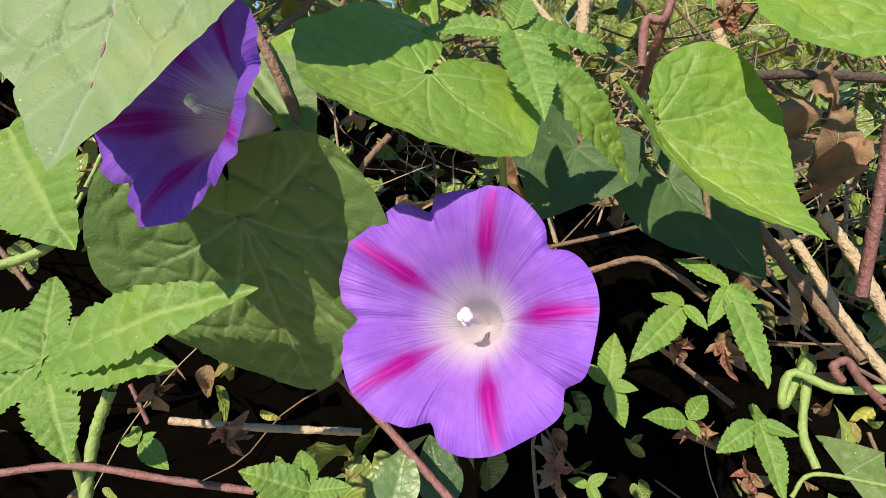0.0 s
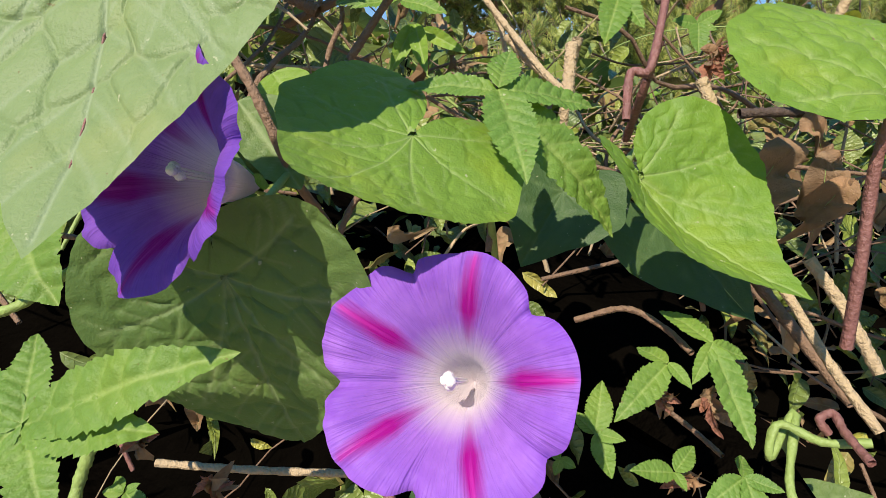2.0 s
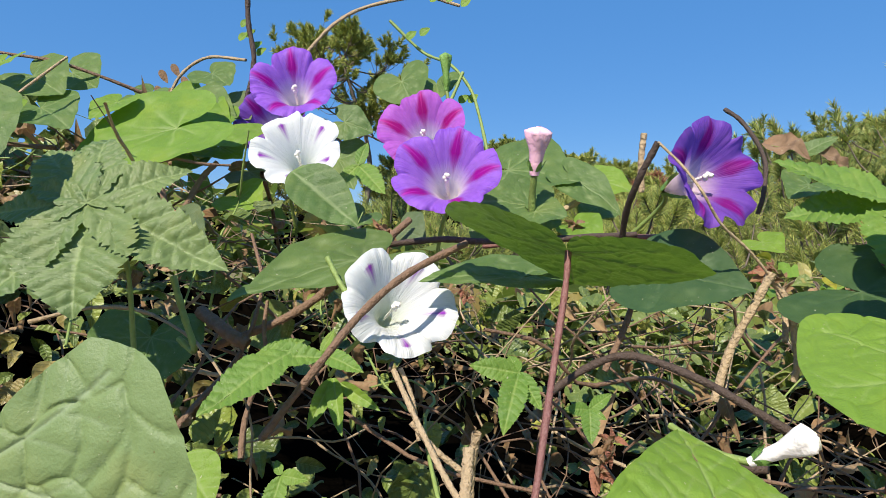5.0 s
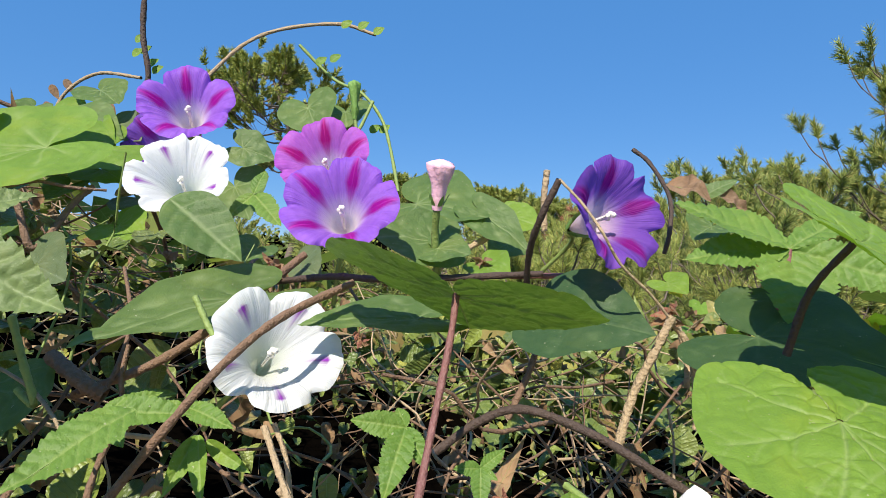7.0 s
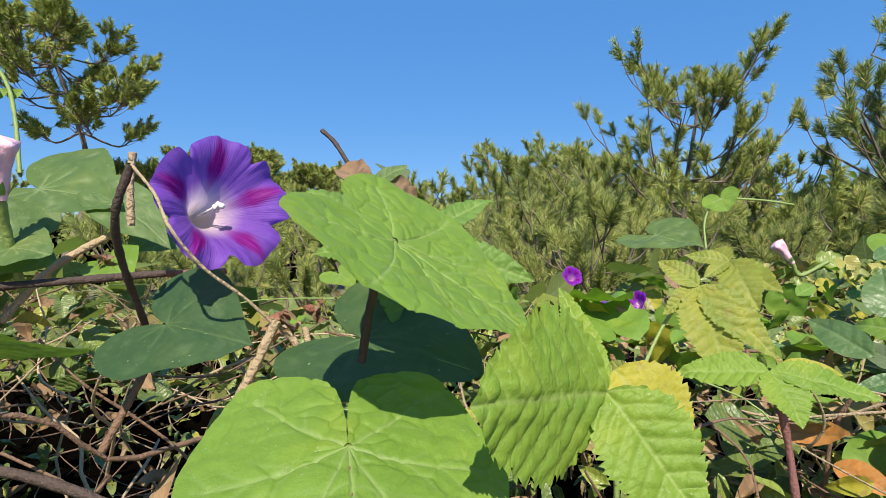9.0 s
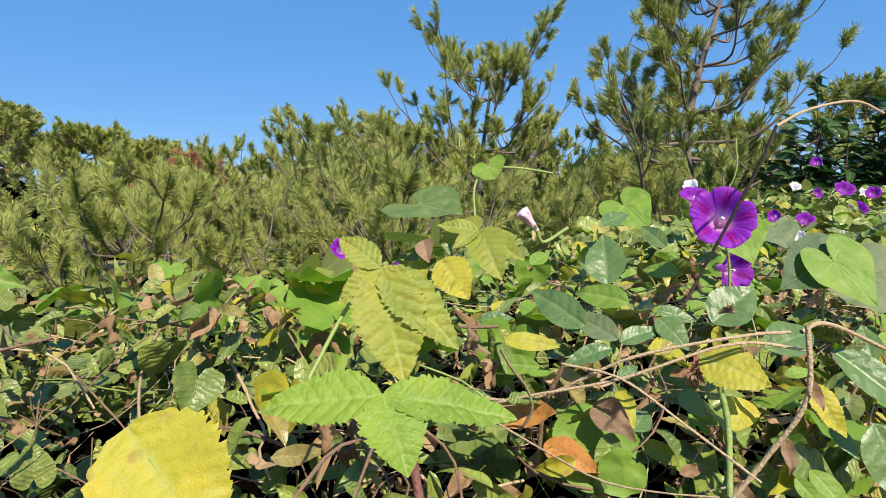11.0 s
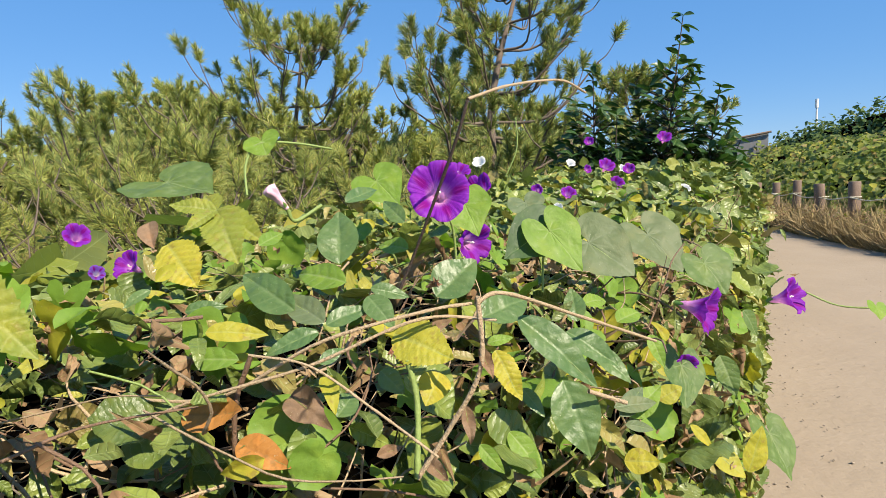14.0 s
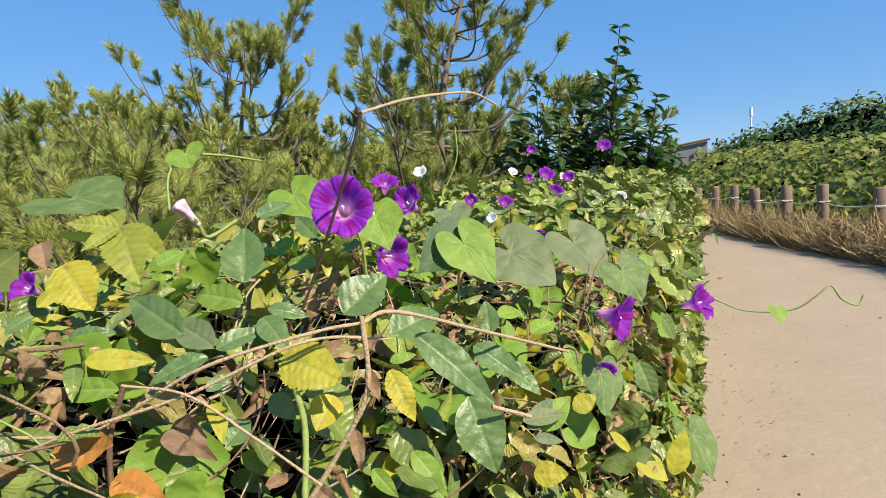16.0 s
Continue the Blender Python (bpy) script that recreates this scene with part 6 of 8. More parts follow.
stem("vine_stem", [(-0.4071, -0.2143, 1.3141), (-0.3776, -0.2251, 1.3460), (-0.3570, -0.2278, 1.3649), (-0.3467, -0.2225, 1.3837)], 0.00175, "stem_dark", "twisted dead stem in the hedge")
stem("vine_stem", [(-0.3467, -0.2225, 1.3837), (-0.3382, -0.2150, 1.3718), (-0.3274, -0.2107, 1.3583), (-0.3303, -0.1991, 1.3435), (-0.3321, -0.1833, 1.3308), (-0.3345, -0.1697, 1.3176)], 0.00068, "stem_tan", "dry tan tendril across a violet flower")
stem("dry_stalk", [(-0.3344, -0.1697, 1.3203), (-0.3367, -0.1770, 1.3042), (-0.3398, -0.1867, 1.2827), (-0.3379, -0.1963, 1.2575)], 0.00212, "stem_tan", "fuzzy dry stalk in the hedge")
stem("dry_stalk", [(-0.3389, -0.1665, 1.3172), (-0.3374, -0.1582, 1.3039), (-0.3328, -0.1568, 1.2781), (-0.3335, -0.1578, 1.2674)], 0.00161, "stem_tan", "pale dry stalk in the hedge")
stem("vine_stem", [(-0.4875, -0.0968, 1.4350), (-0.4760, -0.0896, 1.4226), (-0.4645, -0.0806, 1.3962), (-0.4565, -0.0860, 1.3707), (-0.4579, -0.0894, 1.3544)], 0.00166, "stem_dark", "black wiry stem in the hedge")
stem("vine_stem", [(-0.6260, -0.4268, 1.5022), (-0.6281, -0.3977, 1.5352), (-0.6297, -0.3645, 1.5542), (-0.6276, -0.3144, 1.5642), (-0.6200, -0.2812, 1.5550)], 0.00163, "stem_tan", "arching tan vine tip against the sky")
stem("vine_stem", [(-0.5818, -0.4664, 1.5636), (-0.5837, -0.4672, 1.5193), (-0.5838, -0.4623, 1.4840), (-0.5873, -0.4706, 1.4440)], 0.00221, "stem_dark", "dark upright stem with green buds")
stem("vine_stem", [(-0.6591, -0.5582, 1.4627), (-0.6546, -0.5437, 1.4886), (-0.6478, -0.5178, 1.5040), (-0.6176, -0.4761, 1.4944)], 0.00146, "stem_tan", "thin arching vine in the hedge")
stem("vine_stem", [(-0.5756, -0.3481, 1.5209), (-0.5699, -0.3203, 1.4938), (-0.5549, -0.2984, 1.4797), (-0.5419, -0.2836, 1.4571), (-0.5311, -0.2778, 1.4330), (-0.5109, -0.2736, 1.3959)], 0.00133, "stem_green", "twining vine with small leaves")
leaf("small_leaf", "ovate", "leaf_lime", (-0.5961, -0.4756, 1.5164), (-0.5940, -0.4679, 1.5229), (0.8702, -0.0077, 0.4926), "tiny green leaf on a twining vine", seed=41, wide=0.8, fold=0.3)
leaf("small_leaf", "ovate", "leaf_lime", (-0.5953, -0.4709, 1.5075), (-0.5932, -0.4632, 1.5140), (0.8702, -0.0077, 0.4926), "tiny green leaf on a twining vine", seed=42, wide=0.8, fold=0.3)
leaf("small_leaf", "ovate", "leaf_lime", (-0.5943, -0.4653, 1.4972), (-0.5922, -0.4576, 1.5037), (0.8702, -0.0077, 0.4926), "tiny green leaf on a twining vine", seed=43, wide=0.8, fold=0.3)
leaf("small_leaf", "ovate", "leaf_lime", (-0.5969, -0.4775, 1.5050), (-0.5948, -0.4697, 1.5116), (0.8702, -0.0077, 0.4926), "tiny green leaf on a twining vine", seed=44, wide=0.8, fold=0.3)
leaf("small_leaf", "ovate", "leaf_lime", (-0.5936, -0.4617, 1.4918), (-0.5915, -0.4539, 1.4983), (0.8702, -0.0077, 0.4926), "tiny green leaf on a twining vine", seed=45, wide=0.8, fold=0.3)
leaf("small_leaf", "ovate", "leaf_lime", (-0.5627, -0.3342, 1.5015), (-0.5606, -0.3265, 1.5081), (0.8702, -0.0077, 0.4926), "tiny green leaf on a twining vine", seed=46, wide=0.8, fold=0.3)
leaf("small_leaf", "ovate", "leaf_lime", (-0.5570, -0.3153, 1.5314), (-0.5549, -0.3076, 1.5379), (0.8702, -0.0077, 0.4926), "tiny green leaf on a twining vine", seed=47, wide=0.8, fold=0.3)
leaf("small_leaf", "ovate", "leaf_lime", (-0.5539, -0.3021, 1.5308), (-0.5518, -0.2944, 1.5373), (0.8702, -0.0077, 0.4926), "tiny green leaf on a twining vine", seed=48, wide=0.8, fold=0.3)
leaf("small_leaf", "ovate", "leaf_lime", (-0.5511, -0.2901, 1.5266), (-0.5490, -0.2824, 1.5331), (0.8702, -0.0077, 0.4926), "tiny green leaf on a twining vine", seed=49, wide=0.8, fold=0.3)
leaf("small_leaf", "ovate", "leaf_lime", (-0.5600, -0.3233, 1.5041), (-0.5579, -0.3156, 1.5106), (0.8702, -0.0077, 0.4926), "tiny green leaf on a twining vine", seed=50, wide=0.8, fold=0.3)
leaf("small_leaf", "ovate", "leaf_lime", (-0.5524, -0.2833, 1.4484), (-0.5503, -0.2756, 1.4549), (0.8702, -0.0077, 0.4926), "tiny green leaf on a twining vine", seed=51, wide=0.8, fold=0.3)
leaf("small_leaf", "ovate", "leaf_lime", (-0.5542, -0.2908, 1.4482), (-0.5521, -0.2831, 1.4547), (0.8702, -0.0077, 0.4926), "tiny green leaf on a twining vine", seed=52, wide=0.8, fold=0.3)
leaf("morning_glory_leaf", "heart", "leaf", (-0.5347, -0.3397, 1.4591), (-0.5134, -0.3333, 1.4376), (0.9587, -0.2348, 0.1605), "small round green leaf against the sky", seed=53, wide=1.1, round_=0.8)
leaf("morning_glory_leaf", "heart", "leaf", (-0.5382, -0.3115, 1.4591), (-0.5184, -0.3124, 1.4446), (0.9393, -0.2322, 0.2524), "small green leaf beside a bud", seed=54, wide=1.2, round_=0.8)
leaf("dry_leaf", "ovate", "dead", (-0.7927, -0.6109, 1.5301), (-0.7912, -0.6021, 1.5144), (0.9596, -0.0255, 0.2802), "dark red-brown withered leaf", seed=55, wide=0.5, fold=0.5)
leaf("dry_leaf", "ovate", "dead", (-0.7890, -0.5962, 1.5365), (-0.7874, -0.5874, 1.5209), (0.9596, -0.0255, 0.2802), "dark red-brown withered leaf", seed=56, wide=0.5, fold=0.5)
leaf("dry_leaf", "ovate", "dead", (-0.7865, -0.5839, 1.5215), (-0.7850, -0.5751, 1.5059), (0.9596, -0.0255, 0.2802), "dark red-brown withered leaf", seed=57, wide=0.5, fold=0.5)
leaf("dry_leaf", "ovate", "dead", (-0.7801, -0.5572, 1.5222), (-0.7786, -0.5484, 1.5065), (0.9596, -0.0255, 0.2802), "dark red-brown withered leaf", seed=58, wide=0.5, fold=0.5)
leaf("dry_leaf", "ovate", "dead", (-0.7912, -0.6013, 1.5089), (-0.7897, -0.5925, 1.4933), (0.9596, -0.0255, 0.2802), "dark red-brown withered leaf", seed=59, wide=0.5, fold=0.5)
leaf("dry_leaf", "ovate", "dead", (-0.7947, -0.6162, 1.5117), (-0.7932, -0.6074, 1.4960), (0.9596, -0.0255, 0.2802), "dark red-brown withered leaf", seed=60, wide=0.5, fold=0.5)
leaf("dry_leaf", "ovate", "dead", (-0.7790, -0.5510, 1.5132), (-0.7774, -0.5422, 1.4975), (0.9596, -0.0255, 0.2802), "dark red-brown withered leaf", seed=61, wide=0.5, fold=0.5)
lobed_leaf("hop_leaf", "hop_dull", (-0.3468, -0.4850, 1.3490), [((-0.3201, -0.4821, 1.3052), 1.15), ((-0.3276, -0.4227, 1.3240), 0.5), ((-0.3600, -0.4461, 1.3690), 0.62), ((-0.3766, -0.4918, 1.3877), 0.66), ((-0.3725, -0.5174, 1.3783), 0.66), ((-0.3520, -0.5276, 1.3466), 0.66), ((-0.3236, -0.5226, 1.3052), 0.44)], (0.8271, -0.0724, 0.5574), "large hop leaf with seven saw-toothed lobes", stalk=[(-0.3576, -0.4744, 1.3273), (-0.3645, -0.4726, 1.2743)], seed=62, fine=1.8)
leaf("morning_glory_leaf", "heart", "leaf_lime", (-0.5075, -0.5000, 1.4125), (-0.4864, -0.5656, 1.3889), (0.6202, 0.0485, 0.7830), "pale green heart leaf at the hedge top", seed=63, wide=1.0, fold=0.1, curl=0.1, round_=0.5)
leaf("morning_glory_leaf", "heart", "leaf_lime", (-0.5382, -0.4766, 1.4193), (-0.5071, -0.5158, 1.4002), (0.6938, -0.0782, 0.7159), "smooth pale green leaf at the hedge top", seed=64, wide=1.0, fold=0.1, round_=0.4)
leaf("morning_glory_leaf", "heart", "leaf", (-0.3371, -0.5310, 1.3836), (-0.3240, -0.5085, 1.3687), (0.7559, 0.1306, 0.6416), "green leaf at the hedge top", seed=65, wide=1.2, round_=0.4)
leaf("morning_glory_leaf", "heart", "leaf", (-0.3871, -0.3669, 1.3245), (-0.3391, -0.4249, 1.3136), (0.4277, 0.0132, 0.9038), "long pointed green leaf", stalk=[(-0.4386, -0.3635, 1.3167), (-0.4765, -0.3649, 1.2966)], seed=66, wide=0.55, fold=0.15, curl=0.1)
leaf("morning_glory_leaf", "heart", "leaf", (-0.3417, -0.2910, 1.3181), (-0.3362, -0.3410, 1.3209), (0.3946, 0.0159, 0.9187), "long green leaf under a flower", seed=67, wide=0.5, fold=0.15)
leaf("morning_glory_leaf", "heart", "leaf", (-0.4179, -0.2661, 1.3558), (-0.4158, -0.3006, 1.3602), (0.7282, -0.0878, 0.6797), "green leaf beside a violet flower", seed=68, wide=1.0, fold=0.1, round_=0.4)
leaf("morning_glory_leaf", "heart", "leaf", (-0.4079, -0.2667, 1.3515), (-0.3942, -0.2519, 1.3500), (0.6792, -0.0774, 0.7299), "green leaf below a closing flower", seed=69, wide=1.1, round_=0.5)
leaf("morning_glory_leaf", "heart", "leaf", (-0.4587, -0.2248, 1.3768), (-0.4332, -0.2008, 1.3543), (0.8147, -0.1071, 0.5699), "narrow green leaf at the hedge top", seed=70, wide=0.6)
leaf("morning_glory_leaf", "heart", "leaf_lime", (-0.4920, -0.1926, 1.3792), (-0.4776, -0.1744, 1.3727), (0.7282, -0.0878, 0.6797), "pale leaf at the hedge top", seed=71, wide=1.1, round_=0.5)
leaf("ovate_leaf", "ovate", "leaf", (-0.4206, -0.4083, 1.3736), (-0.3970, -0.3698, 1.3438), (0.8147, -0.1071, 0.5699), "dark green pointed leaf below a white flower", seed=72, wide=0.62, fold=0.3)
leaf("morning_glory_leaf", "heart", "leaf", (-0.5156, -0.3828, 1.4215), (-0.5107, -0.3615, 1.4149), (0.9192, -0.1262, 0.3731), "green leaf beside white flower", seed=73, wide=1.0, round_=0.3)
leaf("morning_glory_leaf", "heart", "leaf", (-0.5178, -0.3877, 1.3946), (-0.4951, -0.3756, 1.3715), (0.9192, -0.1262, 0.3731), "green leaf between the flowers", seed=74, wide=1.0)
lobed_leaf("hop_leaf", "hop", (-0.4833, -0.3715, 1.3853), [((-0.4593, -0.3541, 1.3660), 0.50), ((-0.4774, -0.3874, 1.3695), 0.50), ((-0.4915, -0.3656, 1.4035), 0.50)], (0.8826, -0.1237, 0.4536), "serrated leaf between the flowers", seed=75)
leaf("morning_glory_leaf", "heart", "leaf", (-0.5642, -0.5020, 1.4382), (-0.5461, -0.4685, 1.4304), (0.8147, -0.1071, 0.5699), "green leaf at the hedge top", seed=76, wide=1.0)
leaf("serrate_leaf", "serrate", "hop", (-0.3174, -0.3943, 1.2887), (-0.2889, -0.4233, 1.2745), (0.6644, -0.1769, 0.7261), "large serrated leaf, half in shade", seed=77, wide=0.5, fold=0.12)
leaf("serrate_leaf", "serrate", "leaf", (-0.3694, -0.4162, 1.2777), (-0.3685, -0.3922, 1.2849), (0.6644, -0.1769, 0.7261), "dark leaf in the shade of the hedge", seed=78, wide=0.5)
lobed_leaf("hop_leaf", "hop", (-0.3621, -0.3858, 1.2789), [((-0.3472, -0.3661, 1.2744), 0.45), ((-0.3654, -0.3799, 1.2906), 0.40), ((-0.3573, -0.4084, 1.2757), 0.40)], (0.7083, -0.1864, 0.6809), "serrated leaf under a white flower", seed=79)
lobed_leaf("hop_leaf", "hop", (-0.3205, -0.2981, 1.2774), [((-0.3203, -0.3194, 1.2818), 0.55), ((-0.2982, -0.3096, 1.2601), 0.45), ((-0.3090, -0.2912, 1.2647), 0.50), ((-0.3311, -0.3002, 1.2838), 0.60)], (0.8825, -0.2223, 0.4144), "bright hop leaf on a thin stem", seed=80)
lobed_leaf("hop_leaf", "hop", (-0.3045, -0.2723, 1.2656), [((-0.3018, -0.2829, 1.2671), 0.60), ((-0.2983, -0.2677, 1.2633), 0.50), ((-0.2952, -0.2750, 1.2549), 0.60), ((-0.3068, -0.2615, 1.2716), 0.50)], (0.8825, -0.2223, 0.4144), "small hop leaf near the red stems", seed=81)
lobed_leaf("hop_leaf", "hop", (-0.3179, -0.3980, 1.2378), [((-0.3057, -0.4029, 1.2206), 0.50), ((-0.3120, -0.3872, 1.2381), 0.60), ((-0.3239, -0.4008, 1.2422), 0.60)], (0.8430, -0.0700, 0.5333), "small shaded hop leaf", seed=82)
lobed_leaf("hop_leaf", "hop", (-0.3358, -0.4107, 1.2834), [((-0.3235, -0.4000, 1.2752), 0.60), ((-0.3254, -0.4188, 1.2774), 0.60), ((-0.3332, -0.3789, 1.2835), 0.45), ((-0.3453, -0.3917, 1.2901), 0.40)], (0.7030, -0.0591, 0.7088), "bright serrated leaf under the vine", seed=83)
leaf("ovate_leaf", "ovate", "leaf_lime", (-0.3559, -0.3799, 1.2684), (-0.3438, -0.3905, 1.2482), (0.9859, -0.0434, 0.1618), "narrow green bud leaf", seed=84, wide=0.35, fold=0.5)
leaf("ovate_leaf", "ovate", "leaf_lime", (-0.3558, -0.3794, 1.2685), (-0.3350, -0.3756, 1.2484), (0.9587, -0.2348, 0.1605), "narrow green bud leaf", seed=85, wide=0.3, fold=0.5)
leaf("ovate_leaf", "ovate", "leaf_lime", (-0.3551, -0.3763, 1.2662), (-0.3409, -0.3583, 1.2565), (0.9587, -0.2348, 0.1605), "narrow green bud leaf", seed=86, wide=0.3, fold=0.5)
stem("vine_stem", [(-0.3842, -0.4621, 1.3153), (-0.3836, -0.4567, 1.2957), (-0.3830, -0.4513, 1.2774), (-0.3903, -0.4611, 1.2823)], 0.00173, "stem_green", "green looping stem in the hedge")
stem("vine_stem", [(-0.3544, -0.3827, 1.3262), (-0.3479, -0.3746, 1.3117), (-0.3413, -0.3682, 1.3079)], 0.00139, "stem_green", "green leaf stalk in the hedge")
stem("vine_stem", [(-0.3378, -0.3486, 1.2766), (-0.3319, -0.3436, 1.2648), (-0.3267, -0.3408, 1.2471)], 0.00111, "stem_tan", "thin pale stem in the hedge")
stem("vine_stem", [(-0.4736, -0.5004, 1.3724), (-0.4721, -0.4901, 1.3467), (-0.4996, -0.4806, 1.3762), (-0.5075, -0.4725, 1.3884)], 0.00205, "stem_brown", "brown twisted stem in the hedge")
stem("dry_stalk", [(-0.4148, -0.4575, 1.2935), (-0.4001, -0.4374, 1.2822), (-0.3981, -0.4282, 1.2771)], 0.00377, "stem_brown", "broken brown stalk in the hedge")
stem("vine_stem", [(-0.4241, -0.4501, 1.2722), (-0.4135, -0.4090, 1.2902), (-0.4155, -0.3777, 1.3129), (-0.4357, -0.3385, 1.3470)], 0.00238, "stem_brown", "brown stem in the shade")
stem("dry_stalk", [(-0.2894, -0.3250, 1.2570), (-0.2830, -0.3269, 1.2469), (-0.2770, -0.3289, 1.2394)], 0.00227, "stem_tan", "cut dry stub in the hedge")
stem("vine_stem", [(-0.3301, -0.3519, 1.2775), (-0.3067, -0.3428, 1.2611), (-0.2888, -0.3345, 1.2475), (-0.2772, -0.3289, 1.2404)], 0.00133, "stem_tan", "pale dry stem in the hedge")
stem("dry_stalk", [(-0.2596, -0.2910, 1.2456), (-0.2521, -0.2861, 1.2311), (-0.2436, -0.2781, 1.2122)], 0.00200, "stem_tan", "dry stalk in the hedge")

leaf("morning_glory_leaf", "heart", "leaf", (-0.4088, -0.4815, 1.2802), (-0.3701, -0.4793, 1.2547), (0.8200, 0.1500, 0.5500), "green heart leaf half in shade low in the hedge", stalk=[(-0.4554, -0.4828, 1.2459)], seed=241, wide=0.62, back=0.35, fold=(0.2, 0.25), curl=0.15, fine=2.0)

# big sunlit leaves where the camera turns
leaf("morning_glory_leaf", "heart", "leaf_lime", (-0.2440, -0.1736, 1.2945), (-0.1850, -0.1931, 1.2704), (0.3605, -0.0607, 0.9308), "large smooth lime green heart leaf in full sun", stalk=[(-0.2782, -0.1553, 1.2696), (-0.2948, -0.1440, 1.2291)], seed=87, wide=0.66, back=0.55, round_=0.3, fold=(-0.06, -0.16), curl=0.03, wave=0.008, stalk_material="stem_red", fine=5, sinus=0.1)
leaf("morning_glory_leaf", "heart", "leaf_lime", (-0.2563, -0.1529, 1.3528), (-0.2324, -0.1190, 1.3224), (0.5575, 0.2996, 0.7742), "lime green heart leaf seen almost edge-on", stalk=[(-0.2760, -0.1516, 1.3345), (-0.2875, -0.1512, 1.3090)], seed=88, wide=0.87, back=0.56, round_=0.6, fold=(0.08, 0.07), curl=-0.03, wave=0.008, stalk_material="stem_dark", stalk_radius=0.0014, fine=6, sinus=0.2)
lobed_leaf("hop_leaf", "hop", (-0.3315, -0.1065, 1.3531), [((-0.2936, -0.0636, 1.3366), 0.42, (0.7546, -0.5557, 0.3489), 0.1, 0.1), ((-0.3640, -0.1477, 1.3806), 0.7, (0.5850, 0.0514, 0.8094), 0.17, 0.09), ((-0.3570, -0.1467, 1.3516), 0.7, (0.2368, -0.7013, 0.6724), 0.08, 0.11), ((-0.3040, -0.1250, 1.3170), 0.85, (0.8000, -0.2000, 0.5000), 0.1, 0.1), ((-0.3350, -0.0560, 1.3800), 0.35, (0.4500, -0.3000, 0.8000), 0.1, 0.1)], (0.6000, -0.4000, 0.7000), "hop leaf seen from below, sun shining through", stalk=[(-0.3219, -0.1197, 1.3321), (-0.3165, -0.1350, 1.2989)], seed=89, stalk_material="stem_red", stalk_radius=0.0015, fine=1.5)
lobed_leaf("hop_leaf", "serrate", (-0.2105, -0.1075, 1.3081), [((-0.2016, -0.1633, 1.3151), 0.95, (0.9853, 0.1552, -0.0710), (-0.07, -0.27), -0.05), ((-0.1840, -0.0985, 1.2780), 0.8, (0.5500, -0.6000, 0.5800), 0.15, 0.15), ((-0.2392, -0.0996, 1.3382), 0.26, (0.4929, -0.5118, 0.7036), 0.08, 0.08)], (0.6473, -0.4405, 0.6221), "large serrated lime green leaf in full sun", stalk=[(-0.2399, -0.0715, 1.2753), (-0.2470, -0.0640, 1.2393)], seed=90, fine=2.2)
leaf("serrate_leaf", "serrate", "yellow", (-0.2603, -0.0499, 1.2991), (-0.2277, -0.0442, 1.2735), (0.5783, -0.6170, 0.5337), "yellow serrated leaf with brown spots", seed=91, wide=0.95, fold=0.15, wave=0.03)
lobed_leaf("hop_leaf", "yellow_hop", (-0.3331, 0.1092, 1.3236), [((-0.3002, 0.0922, 1.2712), 0.7), ((-0.2855, 0.1185, 1.2851), 0.5), ((-0.3598, 0.1024, 1.3419), 0.6), ((-0.3428, 0.0860, 1.3071), 0.55)], (0.5500, -0.6000, 0.5500), "yellowing saw-toothed hop leaf with brown edges", stalk=[(-0.3485, 0.0966, 1.3008), (-0.3483, 0.0700, 1.2680)], seed=92, stalk_material="stem_green", fine=1.6)
lobed_leaf("hop_leaf", "serrate", (-0.2322, 0.0144, 1.2957), [((-0.2597, -0.0131, 1.2958), 0.6), ((-0.2013, 0.0454, 1.2886), 0.45), ((-0.2139, 0.0069, 1.2788), 0.9)], (0.4500, -0.3500, 0.8000), "serrated green leaf on a red stalk", stalk=[(-0.2335, 0.0283, 1.2702), (-0.2292, 0.0310, 1.2307)], seed=93, stalk_material="stem_red", stalk_radius=0.0016, fine=1.6)
leaf("dead_leaf", "ovate", "dead", (-0.4341, -0.1042, 1.4002), (-0.4048, -0.0942, 1.3923), (0.8200, -0.2444, 0.5176), "pale dried leaf on a bare stem", seed=94, wide=0.6, fold=0.5, wave=0.1)
leaf("ovate_leaf", "ovate", "leaf", (-0.4233, -0.0860, 1.3912), (-0.4123, -0.0677, 1.4035), (0.7361, -0.3194, 0.5968), "green leaf at the hedge top", seed=95, wide=0.5)
leaf("dead_leaf", "ovate", "dead", (-0.4178, -0.0769, 1.3930), (-0.4088, -0.0617, 1.3840), (0.7361, -0.3194, 0.5968), "brown dried leaf tip", seed=96, wide=0.6, fold=0.6, wave=0.1)
leaf("morning_glory_leaf", "heart", "leaf", (-0.4939, -0.2628, 1.3857), (-0.4477, -0.2244, 1.3787), (0.6129, -0.2439, 0.7515), "green heart leaf at the hedge top", seed=97, wide=1.0)
leaf("morning_glory_leaf", "heart", "leaf_shaded", (-0.3682, -0.2084, 1.3177), (-0.3293, -0.1822, 1.3144), (0.6341, -0.3149, 0.7062), "heart leaf with shade put into its dark colour", seed=98, wide=1.0)
leaf("morning_glory_leaf", "heart", "leaf_shaded", (-0.3154, -0.1395, 1.3126), (-0.2652, -0.1139, 1.3087), (0.5173, -0.3032, 0.8002), "heart leaf between bright ones, coloured as shaded", seed=99, wide=1.0, round_=0.4)
stem("dry_stalk", [(-0.3642, -0.2212, 1.3911), (-0.3649, -0.2223, 1.3770), (-0.3647, -0.2219, 1.3604)], 0.00165, "stem_tan", "dry upright stalk in the hedge")
